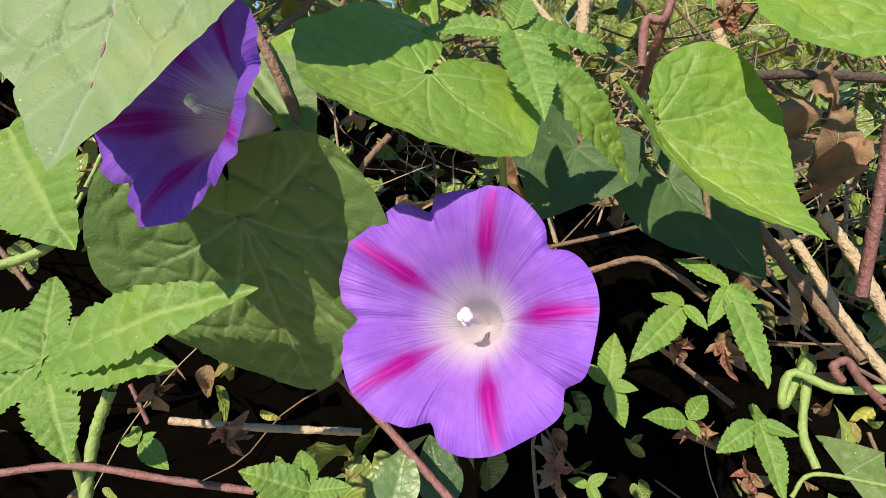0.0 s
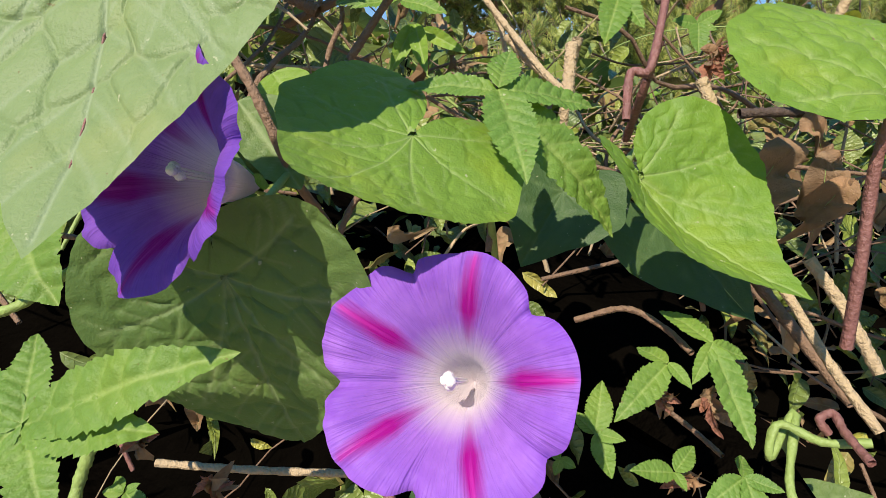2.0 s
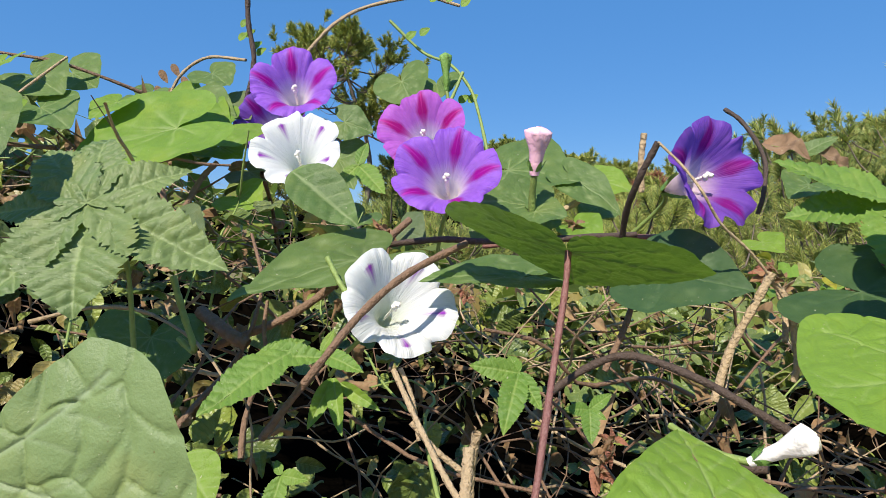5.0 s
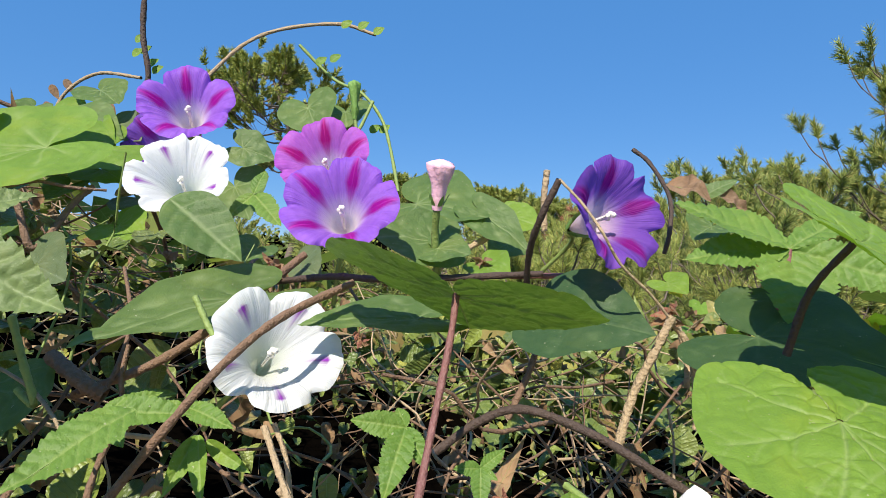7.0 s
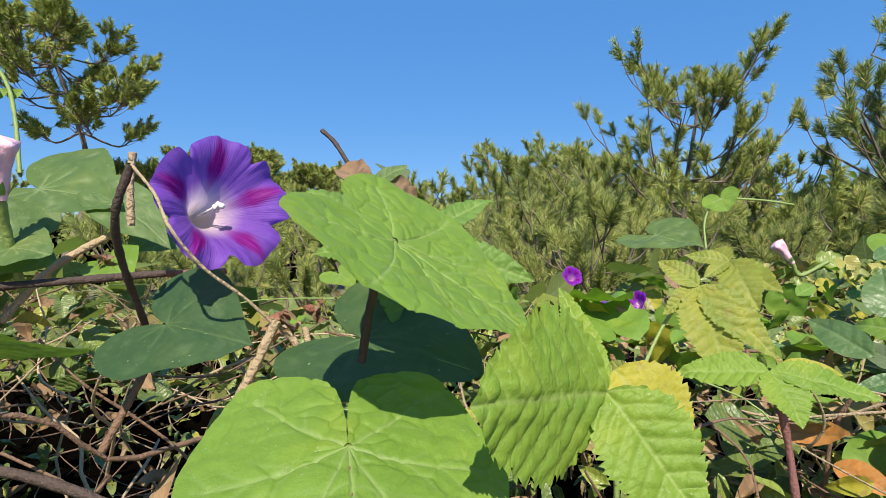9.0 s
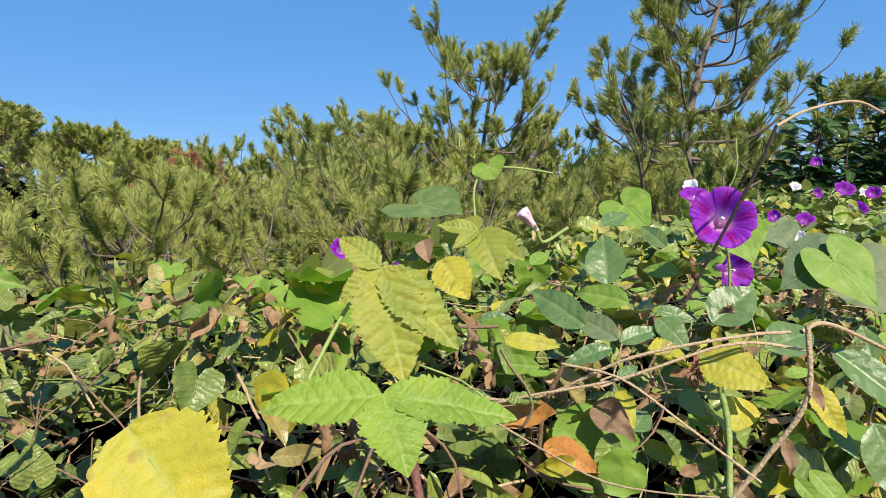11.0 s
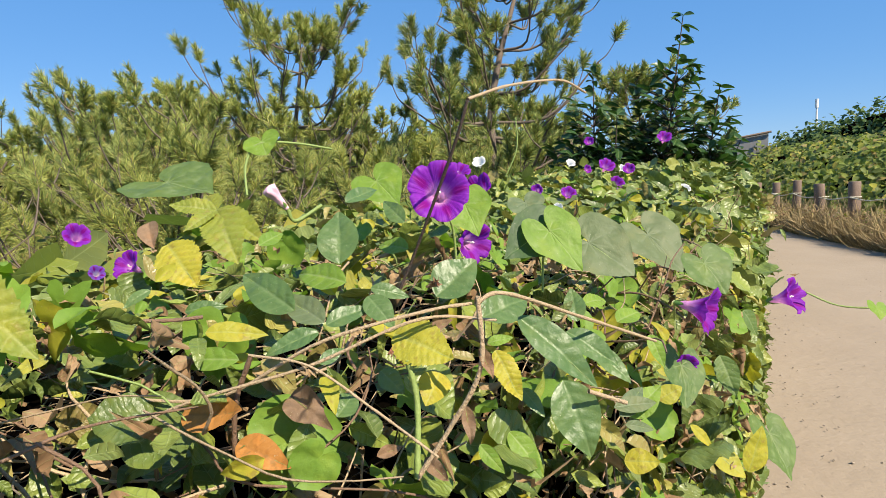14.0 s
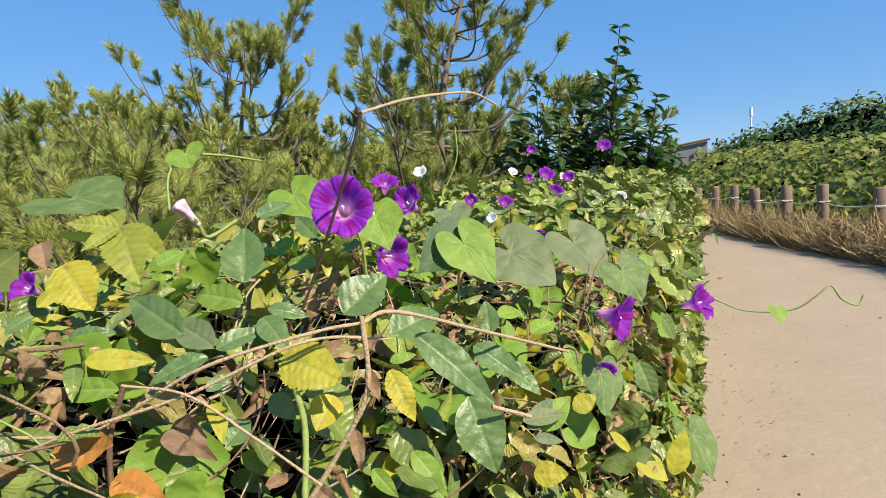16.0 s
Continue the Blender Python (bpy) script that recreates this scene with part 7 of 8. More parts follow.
stem("vine_stem", [(-0.4431, -0.2752, 1.3157), (-0.4529, -0.2527, 1.3426), (-0.4559, -0.2188, 1.3639)], 0.00207, "stem_tan", "dry tan stem in the hedge")
stem("vine_stem", [(-0.4932, -0.2811, 1.3297), (-0.4724, -0.2268, 1.3351), (-0.4496, -0.1692, 1.3376)], 0.00195, "stem_red", "reddish stem along the hedge top")
stem("dry_stalk", [(-0.3569, -0.1505, 1.3134), (-0.3507, -0.1499, 1.2984), (-0.3465, -0.1527, 1.2840)], 0.00156, "stem_tan", "pale dry stalk in the hedge")
stem("vine_stem", [(-0.3829, -0.2330, 1.2625), (-0.3866, -0.2197, 1.2871), (-0.4007, -0.2042, 1.3152)], 0.00181, "stem_brown", "brown leaf stalk in the hedge")

# the hedge along the road
flower("petal_deep", (-0.2476, 0.4507, 1.3443), (0.3684, -0.8828, 0.2916), 0.0288, 0.0346, "deep purple morning glory with a pink throat", seed=100, turn=0.70, stalk=[(-0.2564, 0.5023, 1.3065), (-0.2564, 0.5088, 1.2664)], ruffle=0.03, notch=0.08)
flower("petal_deep", (-0.2756, 0.6203, 1.2785), (0.8546, -0.5147, -0.0685), 0.0254, 0.0382, "deep purple morning glory turned aside", seed=101, turn=0.17, ruffle=0.06, notch=0.15)
flower("petal_deep", (-0.3868, 0.9285, 1.3418), (-0.2725, -0.8498, 0.4513), 0.0315, 0.0472, "purple morning glory among leaves", seed=102, turn=0.52, ruffle=0.06)
flower("petal_deep", (-0.4168, 0.9218, 1.3778), (0.3198, -0.5003, 0.8046), 0.0236, 0.0331, "purple morning glory at the hedge top", seed=103, turn=0.17, ruffle=0.05)
flower("petal_deep", (-0.0160, 0.6696, 1.1974), (0.9449, -0.2879, -0.1560), 0.0282, 0.0422, "deep purple morning glory seen from the side", seed=104, turn=0.52, stalk=[(-0.0568, 0.7274, 1.1733)], ruffle=0.06, notch=0.15)
flower("petal_deep", (0.0685, 0.6951, 1.2141), (0.8606, -0.4057, 0.3080), 0.0216, 0.0324, "deep purple morning glory hanging over the road", seed=105, turn=0.94, ruffle=0.08, notch=0.25)
flower("petal_deep", (-0.7138, 0.4893, 1.2645), (-0.0182, -0.8544, 0.5193), 0.0207, 0.0289, "purple morning glory half hidden", seed=106, turn=0.00)
flower("petal_deep", (-0.3458, 2.3310, 1.4116), (0.4574, -0.6254, 0.6322), 0.0340, 0.0475, "small purple morning glory in the hedge", seed=107, turn=16.89, ruffle=0.05, simple=True)
flower("petal_deep", (-0.2972, 2.2340, 1.3382), (0.4372, -0.7987, 0.4136), 0.0303, 0.0424, "small purple morning glory in the hedge", seed=108, turn=17.19, ruffle=0.05, simple=True)
flower("petal_deep", (-0.2762, 2.4596, 1.3956), (0.1537, -0.8171, 0.5556), 0.0260, 0.0364, "small purple morning glory in the hedge", seed=109, turn=17.56, ruffle=0.05, simple=True)
flower("petal_deep", (-0.1773, 3.3620, 1.5757), (0.2260, -0.7187, 0.6576), 0.0409, 0.0573, "small purple morning glory in the hedge", seed=110, turn=18.66, ruffle=0.05, simple=True)
flower("petal_deep", (-0.3507, 1.5763, 1.3206), (0.3839, -0.6607, 0.6451), 0.0220, 0.0309, "small purple morning glory in the hedge", seed=111, turn=15.62, ruffle=0.05, simple=True)
flower("petal_deep", (-0.3599, 1.2556, 1.3328), (0.0677, -0.9595, 0.2734), 0.0141, 0.0197, "small purple morning glory in the hedge", seed=112, turn=14.54, ruffle=0.05, simple=True)
flower("petal_deep", (-0.2138, 1.2965, 1.2407), (0.4572, -0.8851, 0.0873), 0.0179, 0.0251, "small purple morning glory in the hedge", seed=113, turn=16.67, ruffle=0.05, simple=True)
flower("petal_deep", (-0.5270, 3.0270, 1.5551), (-0.0194, -0.8754, 0.4830), 0.0266, 0.0372, "small purple morning glory in the hedge", seed=114, turn=16.41, ruffle=0.05, simple=True)
flower("petal_deep", (-0.4483, 2.5071, 1.4014), (0.7401, -0.6388, 0.2102), 0.0197, 0.0276, "small purple morning glory in the hedge", seed=115, turn=16.35, ruffle=0.05, simple=True)
flower("petal_deep", (-0.0419, 0.7062, 1.1226), (0.3632, -0.9270, 0.0936), 0.0138, 0.0193, "small purple morning glory in the hedge", seed=116, turn=18.71, ruffle=0.05, simple=True)
flower("petal_shell", (-0.7555, 1.9800, 1.4367), (0.0630, -0.7181, 0.6931), 0.0269, 0.0376, "small white morning glory in the hedge", seed=117, turn=12.97, ruffle=0.05, simple=True)
flower("petal_shell", (-0.5360, 2.5867, 1.4353), (0.4401, -0.5927, 0.6745), 0.0230, 0.0322, "small white morning glory in the hedge", seed=118, turn=15.85, ruffle=0.05, simple=True)
flower("petal_shell", (-0.3086, 2.5550, 1.3986), (0.6839, -0.5555, 0.4731), 0.0197, 0.0276, "small white morning glory in the hedge", seed=119, turn=17.40, ruffle=0.05, simple=True)
flower("petal_shell", (-0.0640, 2.3112, 1.3081), (0.2260, -0.7187, 0.6576), 0.0238, 0.0333, "small white morning glory in the hedge", seed=120, turn=19.18, ruffle=0.05, simple=True)
flower("petal_shell", (-0.3159, 1.2665, 1.2909), (-0.0194, -0.8754, 0.4830), 0.0128, 0.0179, "small white morning glory in the hedge", seed=121, turn=15.18, ruffle=0.05, simple=True)
flower("petal_pink", (-0.0046, 1.1524, 1.2047), (0.5438, -0.8354, 0.0803), 0.0087, 0.0121, "small pink morning glory in the hedge", seed=122, turn=19.69, ruffle=0.05, simple=True)
flower("petal_deep", (-0.9754, 0.6069, 1.2925), (0.7967, -0.3869, 0.4642), 0.0217, 0.0304, "blue-purple morning glory at the hedge back", seed=123, turn=0.00, simple=True)
flower("petal_blue", (-0.7866, 0.5016, 1.2495), (0.7967, -0.3869, 0.4642), 0.0112, 0.0157, "blue-purple morning glory low at the back", seed=124, turn=0.00, simple=True)
closed_bud((-0.5223, 0.5828, 1.3272), (-0.5334, 0.5608, 1.3567), 0.0092, "tube_pink", "pink closed morning glory", stalk=[(-0.5177, 0.5934, 1.3105), (-0.4965, 0.6238, 1.3295)])
leaf("morning_glory_leaf", "heart", "leaf_lime", (-0.8723, 0.9539, 1.4587), (-0.8430, 0.9291, 1.4298), (0.3036, -0.8164, 0.4913), "small round leaf on a reaching tendril", seed=125, wide=1.2, round_=0.8)
stem("vine_stem", [(-0.8662, 0.8913, 1.3461), (-0.8838, 0.9125, 1.4042), (-0.8824, 0.9383, 1.4439), (-0.8593, 0.9580, 1.4557), (-0.8143, 1.0050, 1.4523), (-0.7763, 1.0702, 1.4416)], 0.00254, "stem_green", "pale green reaching tendril")
lobed_leaf("hop_leaf", "yellow_hop", (-0.5649, 0.5046, 1.3293), [((-0.6149, 0.4781, 1.3424), 0.50), ((-0.5715, 0.4581, 1.3116), 0.50), ((-0.4989, 0.4585, 1.2793), 0.60), ((-0.4850, 0.4866, 1.2995), 0.50), ((-0.6131, 0.5328, 1.3515), 0.60)], (0.2702, -0.6884, 0.6731), "yellow-green lobed hop leaf", seed=126)
leaf("morning_glory_leaf", "heart", "leaf", (-0.7916, 0.6327, 1.3711), (-0.6819, 0.6161, 1.3585), (0.1873, -0.4076, 0.8937), "green leaf at the hedge top", seed=127, wide=0.9)
leaf("yellow_leaf", "serrate", "yellow", (-0.5712, 0.4353, 1.2962), (-0.5169, 0.4180, 1.2556), (0.2845, -0.7411, 0.6081), "yellow leaf with brown spots", seed=128, wide=0.8)
leaf("ovate_leaf", "ovate", "ovate", (-0.3591, 0.4532, 1.2755), (-0.3787, 0.4838, 1.3293), (0.3087, -0.8382, 0.4496), "upright ovate green leaf", seed=129, wide=0.7, fold=0.2)
leaf("ovate_leaf", "ovate", "ovate", (-0.2597, 0.4630, 1.2444), (-0.2309, 0.4976, 1.2781), (0.2901, -0.7624, 0.5784), "glossy ovate leaf with arched veins", seed=130, wide=0.8, fold=0.25)
leaf("ovate_leaf", "ovate", "ovate", (-0.1564, 0.3821, 1.2487), (-0.0958, 0.3773, 1.2052), (0.4709, -0.6779, 0.5645), "long ovate green leaf", seed=131, wide=0.38, fold=0.3)
leaf("ovate_leaf", "ovate", "ovate", (-0.1353, 0.4359, 1.1839), (-0.1080, 0.4185, 1.1298), (0.4029, -0.8067, 0.4324), "large hanging ovate leaf with clear veins", seed=132, wide=0.68, fold=0.2)
leaf("ovate_leaf", "ovate", "ovate", (-0.1384, 0.4700, 1.2170), (-0.0923, 0.4623, 1.1938), (0.4709, -0.6779, 0.5645), "ovate green leaf in the hedge", seed=133, wide=0.5, fold=0.25)
leaf("ovate_leaf", "ovate", "leaf_lime", (-0.1715, 0.3978, 1.1412), (-0.1424, 0.3849, 1.1241), (0.2886, -0.7567, 0.5866), "small ovate leaf in the hedge", seed=134, wide=0.7)
leaf("ovate_leaf", "ovate", "leaf_lime", (-0.0887, 0.4999, 1.1333), (-0.0627, 0.5221, 1.1588), (0.2886, -0.7567, 0.5866), "bright ovate leaf in the hedge", seed=135, wide=0.6)
leaf("morning_glory_leaf", "heart", "leaf_grey", (-0.1692, 0.7829, 1.2629), (-0.1063, 0.7687, 1.2238), (0.3826, -0.7205, 0.5784), "grey-green heart leaf in the hedge", seed=136, wide=1.0, round_=0.4)
leaf("morning_glory_leaf", "heart", "leaf_grey", (-0.1066, 0.9949, 1.2550), (-0.0482, 0.9668, 1.1988), (0.4709, -0.6779, 0.5645), "pale grey-green heart leaf", seed=137, wide=0.9, round_=0.2)
leaf("morning_glory_leaf", "heart", "leaf_grey", (-0.2896, 0.8957, 1.3171), (-0.2684, 0.8792, 1.2926), (0.3826, -0.7205, 0.5784), "dull grey-green heart leaf", seed=138, wide=1.3, round_=0.3)
leaf("morning_glory_leaf", "heart", "leaf", (-0.0229, 0.7775, 1.2373), (0.0042, 0.7621, 1.2031), (0.4857, -0.7363, 0.4711), "green heart leaf over the road side", seed=139, wide=1.1, round_=0.4)
leaf("morning_glory_leaf", "heart", "leaf", (-0.0484, 0.7040, 1.1229), (-0.0392, 0.6712, 1.0831), (0.5838, -0.7223, 0.3707), "large green heart leaf at the hedge side", seed=140, wide=0.8, round_=0.3)
leaf("morning_glory_leaf", "heart", "leaf_lime", (-0.1800, 0.5913, 1.2961), (-0.1415, 0.5791, 1.2549), (0.3826, -0.7205, 0.5784), "heart leaf on an upright stalk", stalk=[(-0.1882, 0.5959, 1.2647), (-0.1889, 0.5919, 1.2277)], seed=141, wide=0.8)
leaf("morning_glory_leaf", "heart", "leaf_shaded", (-0.1888, 0.5988, 1.2956), (-0.2194, 0.5539, 1.2710), (0.3826, -0.7205, 0.5784), "heart leaf in the hedge, coloured as shaded", seed=142, wide=0.8)
leaf("morning_glory_leaf", "heart", "leaf_lime", (-0.2603, 0.5457, 1.3290), (-0.2387, 0.5287, 1.2978), (0.2901, -0.7624, 0.5784), "bright heart leaf below a flower", seed=143, wide=1.0)
leaf("morning_glory_leaf", "heart", "leaf_lime", (-0.4261, 0.6511, 1.3587), (-0.3828, 0.6310, 1.3287), (0.2901, -0.7624, 0.5784), "bright leaf beside a flower", seed=144, wide=0.9)
leaf("yellow_leaf", "serrate", "yellow", (-0.2279, 0.3201, 1.2468), (-0.1817, 0.3137, 1.2359), (0.2901, -0.7624, 0.5784), "yellow serrated leaf with shadows on it", seed=145, wide=0.8)
leaf("yellow_leaf", "serrate", "yellow", (-0.1662, 0.3555, 1.2298), (-0.1426, 0.3395, 1.2015), (0.3976, -0.7798, 0.4835), "yellow leaf full of insect holes", seed=146, wide=0.5, wave=0.05)
leaf("yellow_leaf", "ovate", "yellow", (-0.0685, 0.5904, 1.1187), (-0.0459, 0.5995, 1.1321), (0.2901, -0.7624, 0.5784), "small yellow leaf in the hedge", seed=147, wide=0.8)
leaf("yellow_leaf", "ovate", "yellow", (-0.0907, 0.4749, 1.1028), (-0.0615, 0.4747, 1.1072), (0.2901, -0.7624, 0.5784), "yellow-green leaf with a brown spot", seed=148, wide=0.8)
leaf("yellow_leaf", "ovate", "yellow", (-0.0142, 0.8073, 0.9785), (0.0327, 0.7990, 0.9471), (0.5578, -0.6092, 0.5637), "bright yellow leaf by the road", seed=149, wide=0.7)
leaf("yellow_leaf", "ovate", "yellow", (0.0397, 0.8729, 0.9190), (0.0607, 0.8868, 0.9845), (0.5745, -0.6701, 0.4700), "bright yellow leaf by the road", seed=150, wide=0.6)
leaf("yellow_leaf", "ovate", "yellow", (-0.0380, 0.7001, 1.0504), (-0.0092, 0.7071, 1.0214), (0.5745, -0.6701, 0.4700), "narrow yellowing leaf in the hedge", seed=151, wide=0.35)
leaf("morning_glory_leaf", "heart", "leaf", (0.0725, 0.9409, 0.9537), (0.1025, 0.9034, 0.9021), (0.6686, -0.6486, 0.3639), "hanging grey-green leaf by the road", seed=152, wide=0.8)
leaf("dead_leaf", "ovate", "orange", (-0.3655, 0.2569, 1.1956), (-0.3063, 0.2617, 1.1994), (0.2702, -0.6884, 0.6731), "curled orange dead leaf", seed=153, wide=0.5, fold=0.25, curl=-0.2)
leaf("dead_leaf", "ovate", "orange", (-0.3238, 0.2641, 1.1776), (-0.2772, 0.2583, 1.1722), (0.2702, -0.6884, 0.6731), "orange-brown dead leaf in the hedge", seed=154, wide=0.5, fold=0.3)
leaf("dead_leaf", "ovate", "dead", (-0.2948, 0.2876, 1.2062), (-0.2620, 0.2816, 1.1928), (0.2886, -0.7567, 0.5866), "crumpled brown dead leaf", seed=155, wide=0.7, fold=0.8, wave=0.15)
leaf("dead_leaf", "ovate", "dead", (-0.1630, 0.3155, 1.2426), (-0.1516, 0.3071, 1.2263), (0.4857, -0.7363, 0.4711), "shrivelled tan leaf in the hedge", seed=156, wide=0.4, fold=0.9, wave=0.1)
leaf("dead_leaf", "ovate", "dead", (-0.1758, 0.3175, 1.2020), (-0.1675, 0.3076, 1.1811), (0.4857, -0.7363, 0.4711), "shrivelled tan leaf in the hedge", seed=157, wide=0.4, fold=0.9, wave=0.1)
leaf("dead_leaf", "ovate", "dead", (-0.6100, 0.4456, 1.3198), (-0.5881, 0.4293, 1.2942), (0.3036, -0.8164, 0.4913), "brown dead leaf in the hedge", seed=158, wide=0.7, fold=0.5)
leaf("dead_leaf", "ovate", "dead", (-0.2144, 0.3402, 1.2423), (-0.1956, 0.3478, 1.2530), (0.2886, -0.7567, 0.5866), "tan dead leaf in the hedge", seed=159, wide=0.4, fold=0.6)
stem("dry_stalk", [(-0.4169, 0.2455, 1.2055), (-0.3370, 0.2627, 1.2091), (-0.2635, 0.2814, 1.2481), (-0.2015, 0.3151, 1.2650), (-0.1750, 0.3351, 1.2677)], 0.00124, "stem_tan", "long dry tan vine stem")
stem("dry_stalk", [(-0.1658, 0.3175, 1.2720), (-0.1536, 0.3431, 1.2739), (-0.1220, 0.4355, 1.2395), (-0.0705, 0.5752, 1.1851)], 0.00149, "stem_tan", "long dry tan vine stem")
stem("dry_stalk", [(-0.4064, 0.2365, 1.1857), (-0.3413, 0.2509, 1.2119), (-0.2705, 0.2774, 1.2327), (-0.2050, 0.3133, 1.2598), (-0.1658, 0.3579, 1.2514)], 0.00114, "stem_tan", "dry tan vine stem")
stem("dry_stalk", [(-0.3089, 0.2650, 1.2408), (-0.2667, 0.2736, 1.2343), (-0.2244, 0.2802, 1.2081), (-0.1805, 0.2820, 1.1818)], 0.00093, "stem_tan", "thin brown dry stem")
stem("dry_stalk", [(-0.2014, 0.2936, 1.1583), (-0.1807, 0.3043, 1.1924), (-0.1609, 0.3098, 1.2319), (-0.1611, 0.3091, 1.2783)], 0.00168, "stem_tan", "knotted dry stalk in the hedge")
stem("dry_stalk", [(-0.3329, 0.2692, 1.1543), (-0.3251, 0.2662, 1.2030), (-0.3073, 0.2656, 1.2407)], 0.00182, "stem_brown", "brown dry stem in the hedge")
stem("vine_stem", [(-0.2813, 0.4242, 1.2504), (-0.2613, 0.4245, 1.2900), (-0.2271, 0.4107, 1.3512), (-0.2063, 0.4005, 1.3893), (-0.1959, 0.3959, 1.4134)], 0.00137, "stem_dark", "dark bare stem rising past a flower")
stem("vine_stem", [(-0.1959, 0.3959, 1.4134), (-0.1894, 0.4745, 1.4334), (-0.1764, 0.5657, 1.4506), (-0.1602, 0.5928, 1.4522), (-0.1438, 0.6186, 1.4423)], 0.00129, "stem_tan", "arching dry tan vine tip")
stem("vine_stem", [(0.0770, 0.6983, 1.2175), (0.1048, 0.7013, 1.2044), (0.1324, 0.7000, 1.2026), (0.1592, 0.6990, 1.2070), (0.1797, 0.6971, 1.2236), (0.1912, 0.7019, 1.2319), (0.2023, 0.7042, 1.2163), (0.2181, 0.7089, 1.2095), (0.2239, 0.7120, 1.2199)], 0.00098, "stem_green", "thin tendril reaching over the road")
leaf("morning_glory_leaf", "heart", "leaf_lime", (0.1390, 0.6919, 1.2057), (0.1416, 0.6811, 1.1946), (0.4745, -0.6586, 0.5841), "tiny leaf on the tendril over the road", seed=160, wide=1.1)
stem("vine_stem", [(-0.2124, 0.3081, 1.2330), (-0.2061, 0.3073, 1.2037), (-0.2014, 0.2936, 1.1583)], 0.00217, "stem_green", "pale green leaf stalk")
stem("vine_stem", [(-0.6012, 1.9413, 1.5788), (-0.5976, 1.9316, 1.4709), (-0.6330, 1.9096, 1.3749)], 0.00236, "stem_green", "thin green shoot in the hedge")
stem("dry_stalk", [(-0.4440, 0.2833, 1.2514), (-0.4185, 0.3025, 1.2496), (-0.4036, 0.3183, 1.2494)], 0.00169, "stem_brown", "dark brown stem in the hedge")
stem("vine_stem", [(-0.2567, 0.3128, 1.2209), (-0.2620, 0.3122, 1.2326), (-0.2581, 0.3147, 1.2439)], 0.00115, "stem_brown", "curled dry tendril in the hedge")
stem("dry_stalk", [(-0.1121, 0.4224, 1.1820), (-0.0975, 0.4371, 1.1729), (-0.0847, 0.4411, 1.1686)], 0.00180, "stem_tan", "dry pale twig in the hedge")
leaf("ovate_leaf", "ovate", "ovate", (-0.3247, 0.3355, 1.2554), (-0.3828, 0.3396, 1.2842), (-0.0542, -0.8179, 0.5728), "glossy ovate green leaf in the hedge", seed=161, wide=0.48, fold=0.2, wave=0.02, curl=0.1)
leaf("ovate_leaf", "ovate", "leaf_grey", (-0.2962, 0.3338, 1.2474), (-0.3426, 0.3412, 1.2684), (0.4216, -0.6995, 0.5770), "grey-green ovate leaf in the hedge", seed=162, wide=0.5, fold=0.2, wave=0.02, curl=0.18)
leaf("ovate_leaf", "ovate", "ovate", (-0.2946, 0.3342, 1.2457), (-0.2693, 0.3550, 1.2599), (0.2181, -0.7751, 0.5930), "glossy ovate green leaf in the hedge", seed=163, wide=0.5, fold=0.2, wave=0.02, curl=0.26)
leaf("ovate_leaf", "ovate", "ovate", (-0.3002, 0.3317, 1.2402), (-0.3271, 0.3007, 1.2352), (0.0109, -0.8133, 0.5817), "glossy ovate green leaf in the hedge", seed=164, wide=0.45, fold=0.2, wave=0.02, curl=0.33999999999999997)
leaf("ovate_leaf", "ovate", "ovate", (-0.2746, 0.3641, 1.2630), (-0.2453, 0.3510, 1.2446), (0.4837, -0.6677, 0.5659), "glossy ovate green leaf in the hedge", seed=165, wide=0.62, fold=0.2, wave=0.02, curl=0.1)
leaf("ovate_leaf", "ovate", "ovate", (-0.2827, 0.3829, 1.2660), (-0.2519, 0.3928, 1.2598), (0.2878, -0.7537, 0.5908), "glossy ovate green leaf in the hedge", seed=166, wide=0.45, fold=0.2, wave=0.02, curl=0.18)
leaf("ovate_leaf", "ovate", "leaf_lime", (-0.3080, 0.3852, 1.2698), (-0.3674, 0.3872, 1.2824), (0.0786, -0.8049, 0.5882), "bright green ovate leaf in the hedge", seed=167, wide=0.45, fold=0.2, wave=0.02, curl=0.26)
leaf("ovate_leaf", "ovate", "ovate", (-0.2875, 0.3130, 1.2220), (-0.2757, 0.3287, 1.2322), (0.5416, -0.6336, 0.5525), "glossy ovate green leaf in the hedge", seed=168, wide=0.5, fold=0.2, wave=0.02, curl=0.33999999999999997)
leaf("ovate_leaf", "ovate", "ovate", (-0.2154, 0.4657, 1.2258), (-0.1836, 0.5205, 1.2389), (0.3560, -0.7284, 0.5854), "glossy ovate green leaf in the hedge", seed=169, wide=0.6, fold=0.2, wave=0.02, curl=0.1)
leaf("ovate_leaf", "ovate", "ovate", (-0.1442, 0.5520, 1.2062), (-0.1540, 0.5732, 1.2391), (0.1480, -0.7921, 0.5921), "glossy ovate green leaf in the hedge", seed=170, wide=0.6, fold=0.2, wave=0.02, curl=0.18)
leaf("ovate_leaf", "ovate", "leaf_lime", (-0.1089, 0.5848, 1.2002), (-0.0862, 0.6150, 1.2120), (-0.0542, -0.8179, 0.5728), "bright green ovate leaf in the hedge", seed=171, wide=0.6, fold=0.2, wave=0.02, curl=0.26)
leaf("ovate_leaf", "ovate", "leaf_lime", (-0.1714, 0.3988, 1.1501), (-0.1395, 0.3864, 1.1290), (0.4216, -0.6995, 0.5770), "bright green ovate leaf in the hedge", seed=172, wide=0.5, fold=0.2, wave=0.02, curl=0.33999999999999997)
